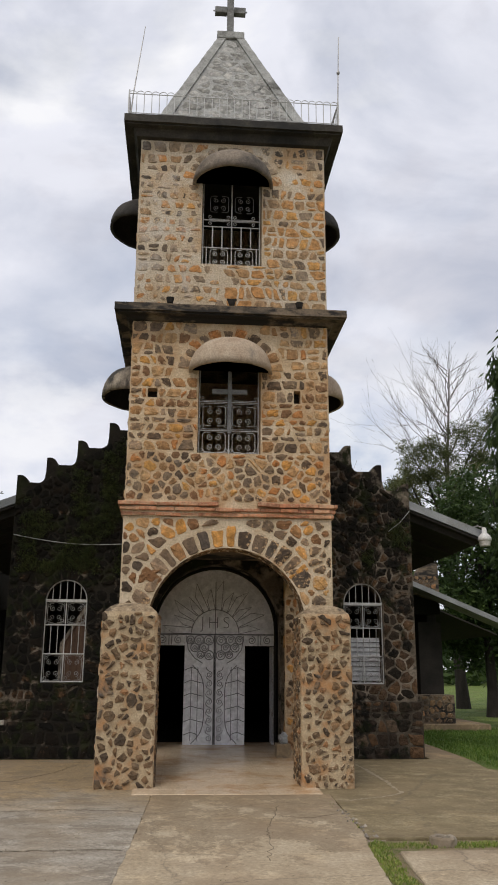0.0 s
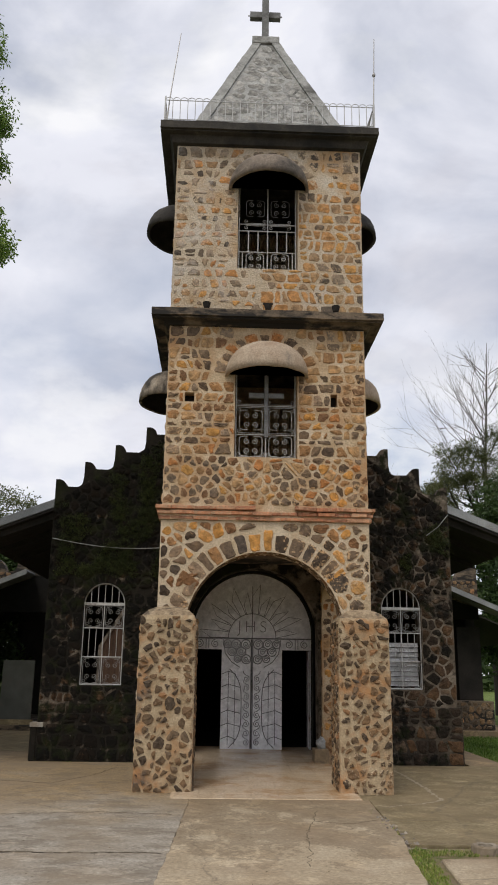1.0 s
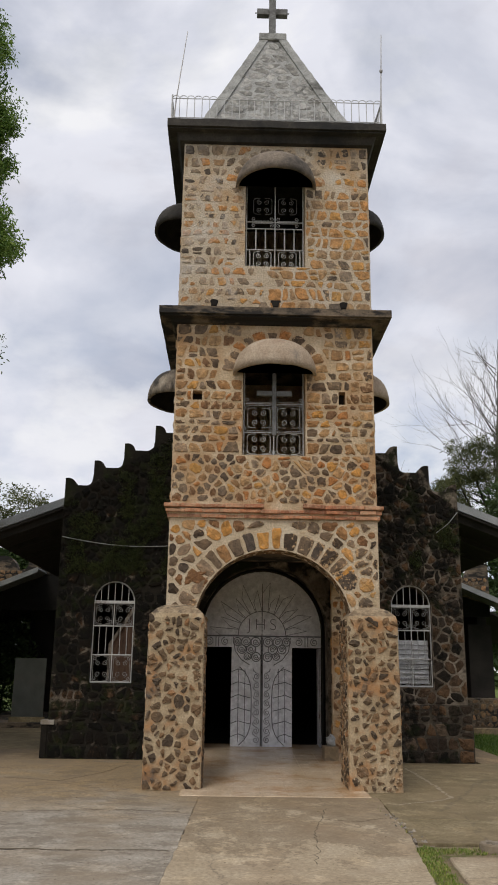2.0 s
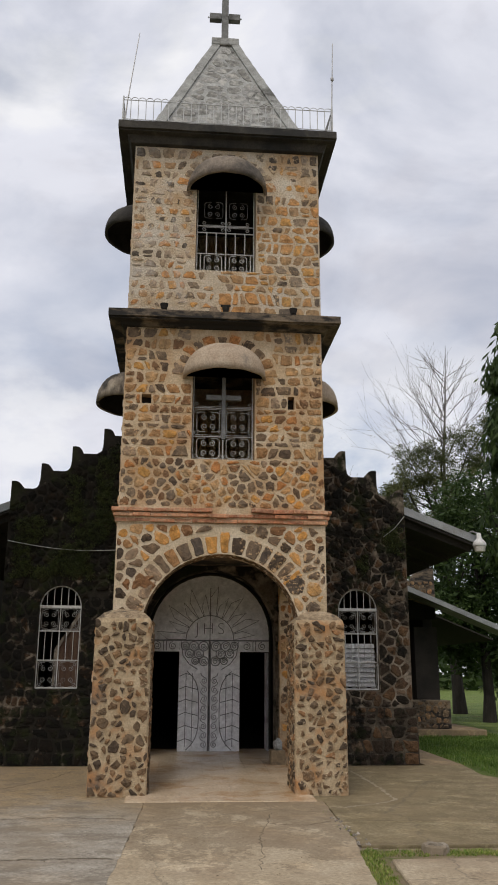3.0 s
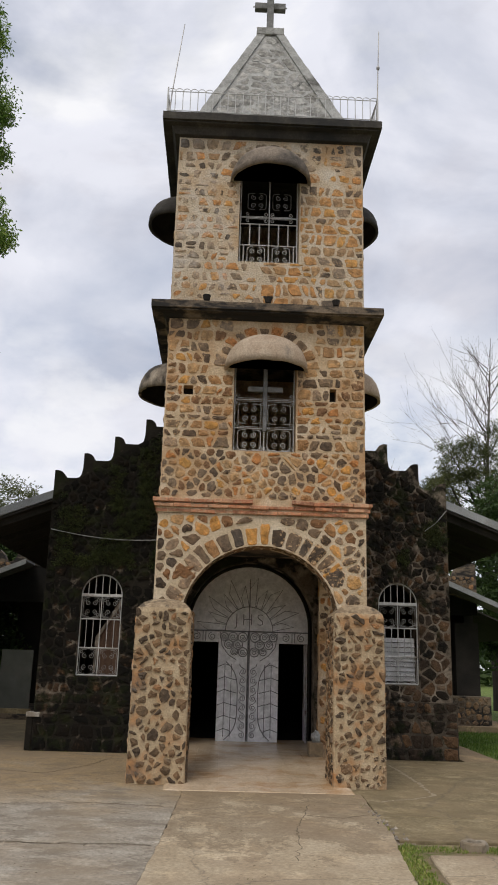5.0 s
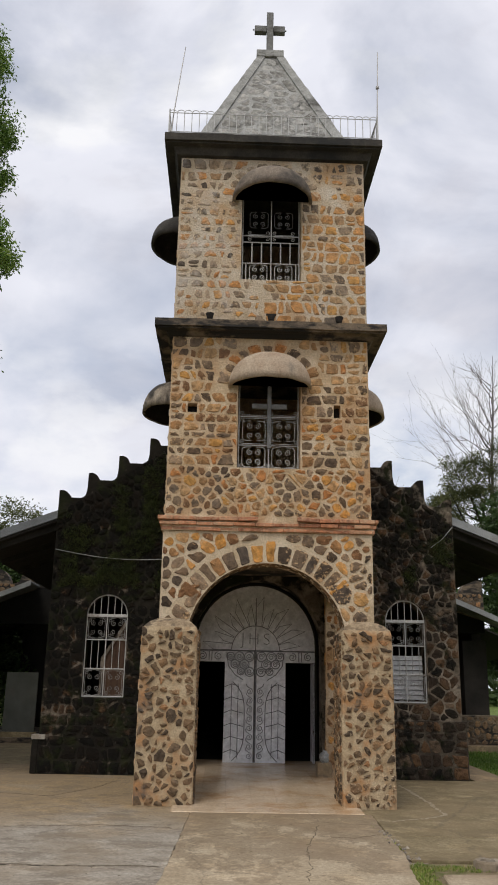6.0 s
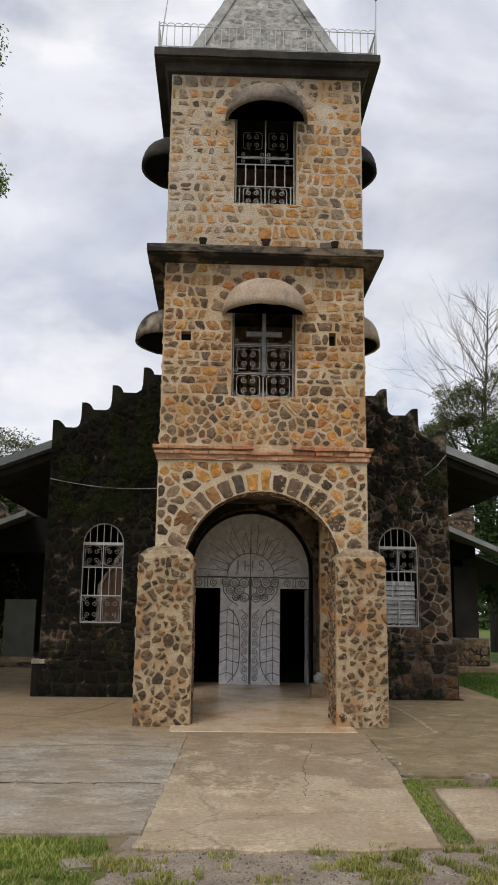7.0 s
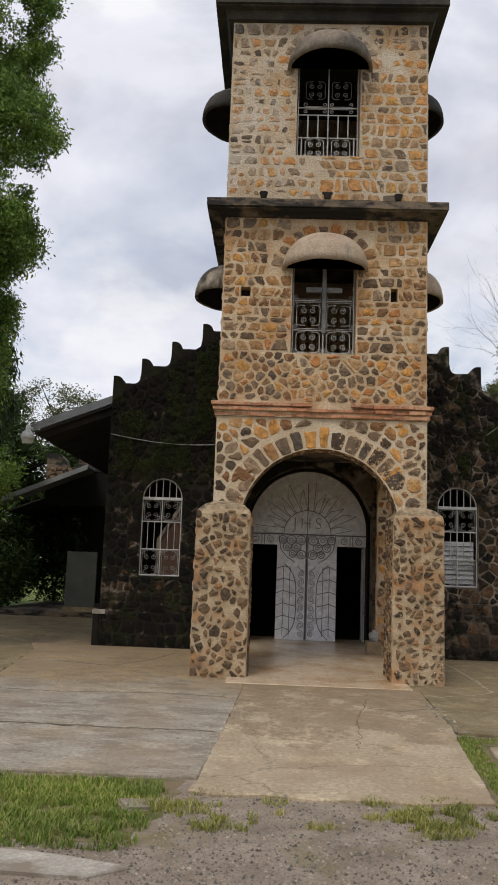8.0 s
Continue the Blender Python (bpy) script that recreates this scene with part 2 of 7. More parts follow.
M_MORTAR_UP = wash(mottled("upper_mortar", [(0.3, (0.44, 0.33, 0.205)), (0.55, (0.58, 0.485, 0.36)), (0.75, (0.66, 0.60, 0.50))], 2.0, 30, 0.92, (0.46, 0.29, 0.145), 1.1, (0.50, 0.68), bumps=0.8, dist=0.04), *LIME, 0.6)
M_MORTAR_P = mottled("pillar_mortar", [(0.3, (0.33, 0.24, 0.14)), (0.6, (0.49, 0.385, 0.25)), (0.8, (0.60, 0.495, 0.345))], 4.0, 35, 0.92, (0.42, 0.225, 0.10), 2.2, (0.48, 0.64), bumps=0.7, dist=0.02)
for m_ in (M_PILLAR, M_MORTAR_P):
    wash(m_, (0.115, 0.095, 0.078), 2.3, 0.60, 0.72, -2.0, -1.2, 0.06, 0.7)
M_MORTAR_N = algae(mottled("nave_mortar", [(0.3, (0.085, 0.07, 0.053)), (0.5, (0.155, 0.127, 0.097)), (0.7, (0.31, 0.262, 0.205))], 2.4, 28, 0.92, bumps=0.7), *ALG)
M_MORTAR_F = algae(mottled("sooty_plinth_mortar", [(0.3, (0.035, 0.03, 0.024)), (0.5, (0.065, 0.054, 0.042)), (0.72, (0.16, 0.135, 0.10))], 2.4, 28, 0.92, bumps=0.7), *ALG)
for m_ in (M_NAVE, M_NAVE_J, M_MORTAR_N, M_MORTAR_F):
    wash(m_, (0.16, 0.145, 0.12), 7.0, 0.65, 0.71, -5.0, 5.0, 0.0, 0.6)
    m_.node_tree.nodes["Principled BSDF"].inputs["Specular IOR Level"].default_value = 0.06
    m_.node_tree.nodes["Principled BSDF"].inputs["Roughness"].default_value = 0.97
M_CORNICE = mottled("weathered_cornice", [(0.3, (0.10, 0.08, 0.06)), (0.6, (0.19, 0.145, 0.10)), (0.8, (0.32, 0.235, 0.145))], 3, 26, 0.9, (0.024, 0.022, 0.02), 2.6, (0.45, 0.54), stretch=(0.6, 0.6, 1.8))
M_CROSS = mottled("dark_grey_cross", [(0.3, (0.13, 0.13, 0.125)), (0.6, (0.20, 0.20, 0.195)), (0.8, (0.27, 0.27, 0.26))], 5, 40, 0.85, (0.07, 0.068, 0.062), 3.0, (0.55, 0.7))
M_CAP = mottled("dirty_pillar_cap", [(0.3, (0.17, 0.12, 0.075)), (0.55, (0.36, 0.275, 0.175)), (0.75, (0.48, 0.39, 0.27))], 7, 30, 0.92, (0.11, 0.085, 0.06), 4.5, (0.52, 0.62), bumps=0.9)
M_PIL_J = stone_mat("brown_rubble", PILLAR, True, (0.22, 0.16, 0.10), (0.64, 0.8))
M_KERB = mottled("pale_kerb", [(0.3, (0.30, 0.275, 0.235)), (0.6, (0.41, 0.38, 0.33)), (0.8, (0.49, 0.46, 0.405))], 4, 40, 0.9, (0.22, 0.185, 0.14), 3.0, (0.50, 0.62))
M_CORNICE_TOP = mottled("blackened_cornice", [(0.3, (0.035, 0.032, 0.028)), (0.6, (0.06, 0.054, 0.045)), (0.8, (0.125, 0.11, 0.085))], 3, 26, 0.9, (0.022, 0.022, 0.021), 1.4, (0.46, 0.62))
M_HOOD = mottled("hood_plaster", [(0.3, (0.34, 0.25, 0.175)), (0.6, (0.45, 0.36, 0.265)), (0.8, (0.53, 0.44, 0.34))], 4, 30, 0.88, (0.15, 0.12, 0.095), 2.0, (0.55, 0.75))
M_HOOD_DARK = mottled("sooty_hood_plaster", [(0.3, (0.12, 0.10, 0.085)), (0.6, (0.27, 0.22, 0.17)), (0.8, (0.38, 0.32, 0.25))], 4, 30, 0.88, (0.06, 0.054, 0.048), 1.6, (0.5, 0.68))
M_HOOD_BLACK = mottled("blackened_hood_plaster", [(0.3, (0.035, 0.032, 0.03)), (0.6, (0.075, 0.068, 0.06)), (0.8, (0.16, 0.14, 0.12))], 4, 30, 0.88, (0.028, 0.026, 0.024), 1.6, (0.45, 0.62))
M_HOOD_STREAK = mottled("streaked_hood_plaster", [(0.3, (0.15, 0.12, 0.095)), (0.6, (0.33, 0.28, 0.22)), (0.8, (0.46, 0.40, 0.32))], 5, 30, 0.88, (0.05, 0.045, 0.04), 3.0, (0.47, 0.58), stretch=(1.4, 1.4, 0.5))
M_BRICK = stone_mat("red_brick", [(0.0, (0.46, 0.205, 0.11)), (0.25, (0.52, 0.26, 0.15)), (0.45, (0.41, 0.18, 0.10)), (0.65, (0.54, 0.30, 0.18)), (0.85, (0.38, 0.185, 0.11))], False, (0.54, 0.36, 0.23), (0.50, 0.68), 14, (0.13, 0.08, 0.06), 4.0, (0.62, 0.74))
M_PYR = mottled("grey_spire_render", [(0.3, (0.26, 0.26, 0.245)), (0.55, (0.37, 0.37, 0.35)), (0.8, (0.50, 0.50, 0.48))], 4, 35, 0.9, (0.10, 0.097, 0.088), 2.2, (0.52, 0.66), bumps=0.9)
M_PYR_ST = stone_mat("spire_stone", [(0.0, (0.29, 0.29, 0.27)), (0.3, (0.36, 0.355, 0.335)), (0.55, (0.24, 0.237, 0.22)), (0.8, (0.44, 0.435, 0.415))], True, (0.42, 0.415, 0.395), (0.55, 0.69), 9, (0.13, 0.125, 0.11), 1.9, (0.55, 0.66))
CONC_W = [(0.28, (0.31, 0.243, 0.16)), (0.5, (0.39, 0.316, 0.217)), (0.72, (0.455, 0.383, 0.278))]


def slab_mat(name, stops, dirt, moss, scale, rough=0.82, stretch=(1, 1, 1), flake=0.55, mud=None, worn=None):
    """Old poured concrete: flaked patches with sharp edges, dirt, broom marks and hair cracks."""
    m, nt, b = base_mat(name, rough, 0, 0.3)
    n1 = noise_node(nt, scale * 2.0, 7, 0.66, stretch)
    col = ramp_node(nt, stops)
    nt.links.new(n1.outputs[0], col.inputs[0])
    n2 = noise_node(nt, 22, 8, 0.78)
    g = ramp_node(nt, [(0.3, (0.5, 0.49, 0.47)), (0.7, (1.38, 1.38, 1.38))])
    nt.links.new(n2.outputs[0], g.inputs[0])
    c = mix_node(nt, 1.0, col.outputs[0], g.outputs[0], "MULTIPLY")
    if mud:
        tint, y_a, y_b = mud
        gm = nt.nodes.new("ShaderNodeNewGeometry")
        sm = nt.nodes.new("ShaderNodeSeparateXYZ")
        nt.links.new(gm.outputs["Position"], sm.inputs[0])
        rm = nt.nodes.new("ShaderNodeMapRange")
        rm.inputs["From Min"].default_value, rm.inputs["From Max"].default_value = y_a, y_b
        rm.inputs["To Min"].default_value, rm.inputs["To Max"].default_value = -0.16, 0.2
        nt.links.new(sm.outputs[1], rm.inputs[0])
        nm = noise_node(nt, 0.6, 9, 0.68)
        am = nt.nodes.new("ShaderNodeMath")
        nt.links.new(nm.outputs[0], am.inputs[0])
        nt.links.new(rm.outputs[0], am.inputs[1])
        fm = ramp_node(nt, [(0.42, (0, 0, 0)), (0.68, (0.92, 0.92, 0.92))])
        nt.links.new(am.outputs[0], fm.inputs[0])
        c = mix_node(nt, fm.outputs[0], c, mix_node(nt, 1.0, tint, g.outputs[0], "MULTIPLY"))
    n3 = noise_node(nt, 1.5, 10, 0.76, stretch)
    flaked = n3.outputs[0]
    if worn:
        gw = nt.nodes.new("ShaderNodeNewGeometry")
        sw = nt.nodes.new("ShaderNodeSeparateXYZ")
        nt.links.new(gw.outputs["Position"], sw.inputs[0])
        rw = nt.nodes.new("ShaderNodeMapRange")
        rw.inputs["From Min"].default_value, rw.inputs["From Max"].default_value = worn
        rw.inputs["To Min"].default_value, rw.inputs["To Max"].default_value = -0.14, 0.055
        nt.links.new(sw.outputs[1], rw.inputs[0])
        aw = nt.nodes.new("ShaderNodeMath")
        nt.links.new(n3.outputs[0], aw.inputs[0])
        nt.links.new(rw.outputs[0], aw.inputs[1])
        flaked = aw.outputs[0]
    f3 = ramp_node(nt, [(flake, (0, 0, 0)), (flake + 0.015, (0.7, 0.7, 0.7)), (flake + 0.05, (0.42, 0.42, 0.42)), (flake + 0.16, (0.85, 0.85, 0.85))])
    nt.links.new(flaked, f3.inputs[0])
    c = mix_node(nt, f3.outputs[0], c, dirt)
    n5 = noise_node(nt, 1.15, 9, 0.74)
    f5 = ramp_node(nt, [(0.55, (0, 0, 0)), (0.57, (0.7, 0.7, 0.7)), (0.66, (0.35, 0.35, 0.35))])
    nt.links.new(n5.outputs[0], f5.inputs[0])
    pale = mix_node(nt, 1.0, c, (1.38, 1.36, 1.33), "MULTIPLY")
    c = mix_node(nt, f5.outputs[0], c, pale)
    n4 = noise_node(nt, 0.55, 7, 0.64)
    f4 = ramp_node(nt, [(0.46, (0, 0, 0)), (0.66, (0.8, 0.8, 0.8))])
    nt.links.new(n4.outputs[0], f4.inputs[0])
    c = mix_node(nt, f4.outputs[0], c, moss)
    gp = nt.nodes.new("ShaderNodeNewGeometry")
    wob = noise_node(nt, 2.5, 4, 0.6)
    vm = nt.nodes.new("ShaderNodeVectorMath")
    vm.operation = "MULTIPLY_ADD"
    nt.links.new(wob.outputs[1], vm.inputs[0])
    vm.inputs[1].default_value = (0.5, 0.5, 0.0)
    nt.links.new(gp.outputs["Position"], vm.inputs[2])
    vo = nt.nodes.new("ShaderNodeTexVoronoi")
    vo.feature = "DISTANCE_TO_EDGE"
    vo.inputs["Scale"].default_value = 0.23
    nt.links.new(vm.outputs[0], vo.inputs["Vector"])
    fc_ = ramp_node(nt, [(0.0015, (0.5, 0.5, 0.5)), (0.004, (0, 0, 0))])
    nt.links.new(vo.outputs["Distance"], fc_.inputs[0])
    c = mix_node(nt, fc_.outputs[0], c, (0.09, 0.075, 0.055))
    nt.links.new(c, b.inputs["Base Color"])
    bump(nt, b, n3.outputs[0], 0.35, 0.012)
    return m


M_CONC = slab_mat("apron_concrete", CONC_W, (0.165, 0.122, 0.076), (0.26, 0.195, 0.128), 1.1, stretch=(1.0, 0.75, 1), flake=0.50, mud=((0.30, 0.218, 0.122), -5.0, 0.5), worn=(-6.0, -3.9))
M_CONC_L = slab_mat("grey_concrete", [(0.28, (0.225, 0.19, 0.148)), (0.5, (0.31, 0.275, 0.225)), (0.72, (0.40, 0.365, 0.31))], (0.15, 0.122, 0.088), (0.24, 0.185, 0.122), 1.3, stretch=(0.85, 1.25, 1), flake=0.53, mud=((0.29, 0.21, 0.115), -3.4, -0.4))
M_CONC_D = slab_mat("dark_concrete", [(0.3, (0.165, 0.127, 0.069)), (0.55, (0.245, 0.197, 0.114)), (0.75, (0.345, 0.285, 0.185))], (0.125, 0.095, 0.05), (0.20, 0.152, 0.086), 1.2, flake=0.52)
M_TILE = mottled("porch_tile", [(0.3, (0.52, 0.395, 0.265)), (0.6, (0.63, 0.50, 0.355)), (0.8, (0.68, 0.57, 0.44))], 2, 30, 0.24, (0.42, 0.255, 0.125), 1.2, (0.48, 0.68), bumps=0.03, spec=0.5)
M_GROUND = mottled("grass_ground", [(0.3, (0.11, 0.13, 0.035)), (0.55, (0.17, 0.18, 0.055)), (0.75, (0.25, 0.22, 0.09))], 0.9, 60, 0.95, (0.29, 0.225, 0.135), 2.4, (0.42, 0.54), bumps=0.9, dist=0.05)
M_LAWN = mottled("lawn_ground", [(0.3, (0.085, 0.13, 0.026)), (0.55, (0.14, 0.19, 0.042)), (0.75, (0.21, 0.24, 0.07))], 0.7, 60, 0.95, (0.13, 0.10, 0.055), 0.5, (0.60, 0.70), bumps=0.9, dist=0.05)
M_SOIL = mottled("gravel_soil", [(0.3, (0.22, 0.175, 0.13)), (0.55, (0.33, 0.27, 0.21)), (0.75, (0.43, 0.365, 0.295))], 2.5, 55, 0.95, (0.22, 0.185, 0.095), 1.3, (0.54, 0.68), bumps=0.9, dist=0.03)
M_IRON = mottled("white_painted_iron", [(0.3, (0.40, 0.40, 0.39)), (0.6, (0.53, 0.53, 0.52)), (0.8, (0.60, 0.60, 0.59))], 6, 60, 0.45, (0.16, 0.12, 0.09), 3.5, (0.58, 0.70), bumps=0.1, spec=0.4)
M_SCROLL = mottled("dull_scroll_iron", [(0.3, (0.24, 0.24, 0.23)), (0.6, (0.36, 0.36, 0.35)), (0.8, (0.46, 0.46, 0.45))], 6, 60, 0.5, (0.10, 0.08, 0.065), 3.5, (0.52, 0.66), bumps=0.1, spec=0.4)
M_DOORW = mottled("white_sheet_metal", [(0.3, (0.78, 0.78, 0.79)), (0.6, (0.82, 0.82, 0.83)), (0.8, (0.84, 0.84, 0.85))], 2, 7, 0.4, (0.66, 0.65, 0.63), 1.5, (0.55, 0.75), bumps=0.05, spec=0.4)
M_DOORI = mottled("grey_scroll_iron", [(0.3, (0.12, 0.12, 0.125)), (0.7, (0.22, 0.22, 0.225))], 6, 60, 0.5, bumps=0.1)
# near-black: black fittings, and the darkness of rooms and recesses put into colour
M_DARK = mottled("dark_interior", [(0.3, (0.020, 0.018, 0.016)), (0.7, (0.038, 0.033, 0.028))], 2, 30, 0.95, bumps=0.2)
M_ROOF = mottled("grey_roof_sheet", [(0.3, (0.22, 0.23, 0.23)), (0.6, (0.32, 0.33, 0.33)), (0.8, (0.38, 0.39, 0.38))], 2, 40, 0.5, (0.16, 0.14, 0.11), 1.2, (0.56, 0.72), metal=0.3, bumps=0.1)
# shade of the deep wing porch, put into a near-black colour
M_PORCH_SHADE = mottled("porch_shade_black", [(0.3, (0.006, 0.006, 0.0055)), (0.7, (0.014, 0.013, 0.012))], 2, 30, 0.95, bumps=0.2)
# board tone lowered to carry the shade under the eaves
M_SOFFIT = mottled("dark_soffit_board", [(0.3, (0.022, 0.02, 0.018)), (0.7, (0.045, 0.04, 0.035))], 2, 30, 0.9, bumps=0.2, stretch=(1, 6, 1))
M_BARK = mottled("bark", [(0.3, (0.016, 0.014, 0.012)), (0.6, (0.034, 0.029, 0.024)), (0.8, (0.062, 0.053, 0.044))], 6, 40, 0.95, stretch=(1, 1, 0.25), bumps=0.8)


def leaf_mat(name, a, b_, c_):
    m, nt, b = base_mat(name, 0.6, 0, 0.3)
    rnd = nt.nodes.new("ShaderNodeNewGeometry").outputs["Random Per Island"]
    r = ramp_node(nt, [(0.0, a), (0.5, b_), (1.0, c_)])
    nt.links.new(rnd, r.inputs[0])
    n = noise_node(nt, 0.9, 3)
    v = ramp_node(nt, [(0.35, (0.7, 0.75, 0.7)), (0.65, (1.25, 1.2, 1.1))])
    nt.links.new(n.outputs[0], v.inputs[0])
    c = mix_node(nt, 1.0, r.outputs[0], v.outputs[0], "MULTIPLY")
    nt.links.new(c, b.inputs["Base Color"])
    t = nt.nodes.new("ShaderNodeBsdfTranslucent")
    nt.links.new(c, t.inputs[0])
    ms = nt.nodes.new("ShaderNodeMixShader")
    ms.inputs[0].default_value = 0.32
    nt.links.new(b.outputs[0], ms.inputs[1])
    nt.links.new(t.outputs[0], ms.inputs[2])
    nt.links.new(ms.outputs[0], nt.nodes["Material Output"].inputs[0])
    return m


M_LEAF = leaf_mat("broad_leaf", (0.075, 0.145, 0.028), (0.13, 0.225, 0.045), (0.27, 0.37, 0.10))
M_LEAF_DARK = leaf_mat("dark_leaf", (0.025, 0.048, 0.013), (0.042, 0.075, 0.02), (0.07, 0.11, 0.03))
M_LEAF_FINE = leaf_mat("olive_leaf", (0.05, 0.062, 0.022), (0.085, 0.10, 0.034), (0.14, 0.15, 0.06))
M_LAWN_BLADE = leaf_mat("lawn_blade", (0.06, 0.125, 0.018), (0.11, 0.195, 0.032), (0.20, 0.27, 0.065))
M_GRASS = leaf_mat("grass_blade", (0.12, 0.20, 0.03), (0.21, 0.29, 0.055), (0.40, 0.37, 0.14))
M_GRASS_DRY = leaf_mat("dry_grass_blade", (0.17, 0.21, 0.045), (0.30, 0.30, 0.08), (0.48, 0.42, 0.19))


# ---- building helpers ----
def thing(name, base, label, category, group="", kind=""):
    e = new(name)
    e.empty_display_size = 0.2
    e.location = base
    return tagged(e, label, category, group, kind)


def offset_of(ob):
    v = Vector((0, 0, 0))
    while ob is not None:
        v += ob.location
        ob = ob.parent
    return v


def mesh_ob(name, verts, faces, material, parent=None, label="", smooth=False, rim=None):
    """One mesh object; the vertices are given in the world's metres."""
    me = bpy.data.meshes.new(name)
    o = offset_of(parent)
    me.from_pydata([(v[0] - o.x, v[1] - o.y, v[2] - o.z) for v in verts], [], faces)
    if rim:
        me.attributes.new("rim", "FLOAT", "POINT").data.foreach_set("value", rim)
    if smooth:
        me.polygons.foreach_set("use_smooth", [True] * len(me.polygons))
    me.materials.append(material)
    ob = new(name, me)
    ob.parent = parent
    if label:
        ob["label"] = label
    return ob


def part(name, bm, material, parent=None, label="", smooth=False):
    """Links a bmesh, given in the world's metres, as one mesh object under a thing or a part."""
    bmesh.ops.recalc_face_normals(bm, faces=bm.faces)
    o = offset_of(parent)
    bmesh.ops.translate(bm, verts=bm.verts, vec=-o)
    me = bpy.data.meshes.new(name)
    bm.to_mesh(me)
    bm.free()
    if smooth:
        me.polygons.foreach_set("use_smooth", [True] * len(me.polygons))
    me.materials.append(material)
    ob = new(name, me)
    ob.parent = parent
    if label:
        ob["label"] = label
    return ob


def box(bm, x0, x1, y0, y1, z0, z1, bevel=0.0):
    m = Matrix.LocRotScale(((x0 + x1) / 2, (y0 + y1) / 2, (z0 + z1) / 2), None, (x1 - x0, y1 - y0, z1 - z0))
    r = bmesh.ops.create_cube(bm, size=1, matrix=m)
    if bevel:
        edges = list({e for v in r["verts"] for e in v.link_edges})
        bmesh.ops.bevel(bm, geom=edges, offset=bevel, segments=2, affect="EDGES", profile=0.5)
    return bm


def boxed(*a, bevel=0.0):
    return box(bmesh.new(), *a, bevel=bevel)


def prism(bm, pts, y0, y1):
    """Extrudes an outline of (x, z) from y0 to y1."""
    f = [bm.verts.new((x, y0, z)) for x, z in pts]
    g = [bm.verts.new((x, y1, z)) for x, z in pts]
    bm.faces.new(f)
    bm.faces.new(g[::-1])
    n = len(pts)
    for i in range(n):
        bm.faces.new((f[i], g[i], g[(i + 1) % n], f[(i + 1) % n]))
    return bm


def tube(bm, pts, r, sides=6):
    """A round bar along points."""
    pts = [Vector(p) for p in pts]
    rings = []
    for i, p in enumerate(pts):
        d = (pts[min(i + 1, len(pts) - 1)] - pts[max(i - 1, 0)]).normalized()
        a = d.orthogonal() if i == 0 else prev - d * prev.dot(d)
        a.normalize()
        prev = a
        b = d.cross(a)
        rr = r[i] if isinstance(r, (list, tuple)) else r
        rings.append([bm.verts.new(p + (a * math.cos(k * math.tau / sides) + b * math.sin(k * math.tau / sides)) * rr) for k in range(sides)])
    for q, s in zip(rings, rings[1:]):
        for k in range(sides):
            bm.faces.new((q[k], q[(k + 1) % sides], s[(k + 1) % sides], s[k]))
    bm.faces.new(rings[0][::-1])
    bm.faces.new(rings[-1])
    return bm


def wall_with_holes(bm, x0, x1, z0, z1, y0, y1, holes):
    """A wall as one closed shell that leaves rectangular openings free."""
    xs = sorted({x0, x1, *[h[0] for h in holes], *[h[1] for h in holes]})
    zs = sorted({z0, z1, *[h[2] for h in holes], *[h[3] for h in holes]})
    nx, nz = len(xs) - 1, len(zs) - 1

    def solid(i, j):
        if not (0 <= i < nx and 0 <= j < nz):
            return False
        return not any(h[0] <= xs[i] and xs[i + 1] <= h[1] and h[2] <= zs[j] and zs[j + 1] <= h[3] for h in holes)
    made = {}

    def vert(i, j, y):
        if (i, j, y) not in made:
            made[i, j, y] = bm.verts.new((xs[i], y, zs[j]))
        return made[i, j, y]
    for i in range(nx):
        for j in range(nz):
            if not solid(i, j):
                continue
            bm.faces.new([vert(i, j, y0), vert(i + 1, j, y0), vert(i + 1, j + 1, y0), vert(i, j + 1, y0)])
            bm.faces.new([vert(i, j, y1), vert(i, j + 1, y1), vert(i + 1, j + 1, y1), vert(i + 1, j, y1)])
            for di, dj, a, b in ((-1, 0, (i, j), (i, j + 1)), (1, 0, (i + 1, j), (i + 1, j + 1)), (0, -1, (i, j), (i + 1, j)), (0, 1, (i, j + 1), (i + 1, j + 1))):
                if not solid(i + di, j + dj):
                    bm.faces.new([vert(*a, y0), vert(*b, y0), vert(*b, y1), vert(*a, y1)])
    return bm


def prism_x(bm, pts, x0, x1):
    """Extrudes an outline of (y, z) from x0 to x1."""
    f = [bm.verts.new((x0, y, z)) for y, z in pts]
    g = [bm.verts.new((x1, y, z)) for y, z in pts]
    bm.faces.new(f)
    bm.faces.new(g[::-1])
    n = len(pts)
    for i in range(n):
        bm.faces.new((f[i], g[i], g[(i + 1) % n], f[(i + 1) % n]))
    return bm


# ---- field stones ----
def clip(poly, nx, nz, d):
    """Keeps the side nx * x + nz * z <= d of a convex outline."""
    out = []
    for i, (x, z) in enumerate(poly):
        px, pz = poly[i - 1]
        a, b = nx * px + nz * pz - d, nx * x + nz * z - d
        if (a <= 0) != (b <= 0):
            t = a / (a - b)
            out.append((px + (x - px) * t, pz + (z - pz) * t))
        if b <= 0:
            out.append((x, z))
    return out


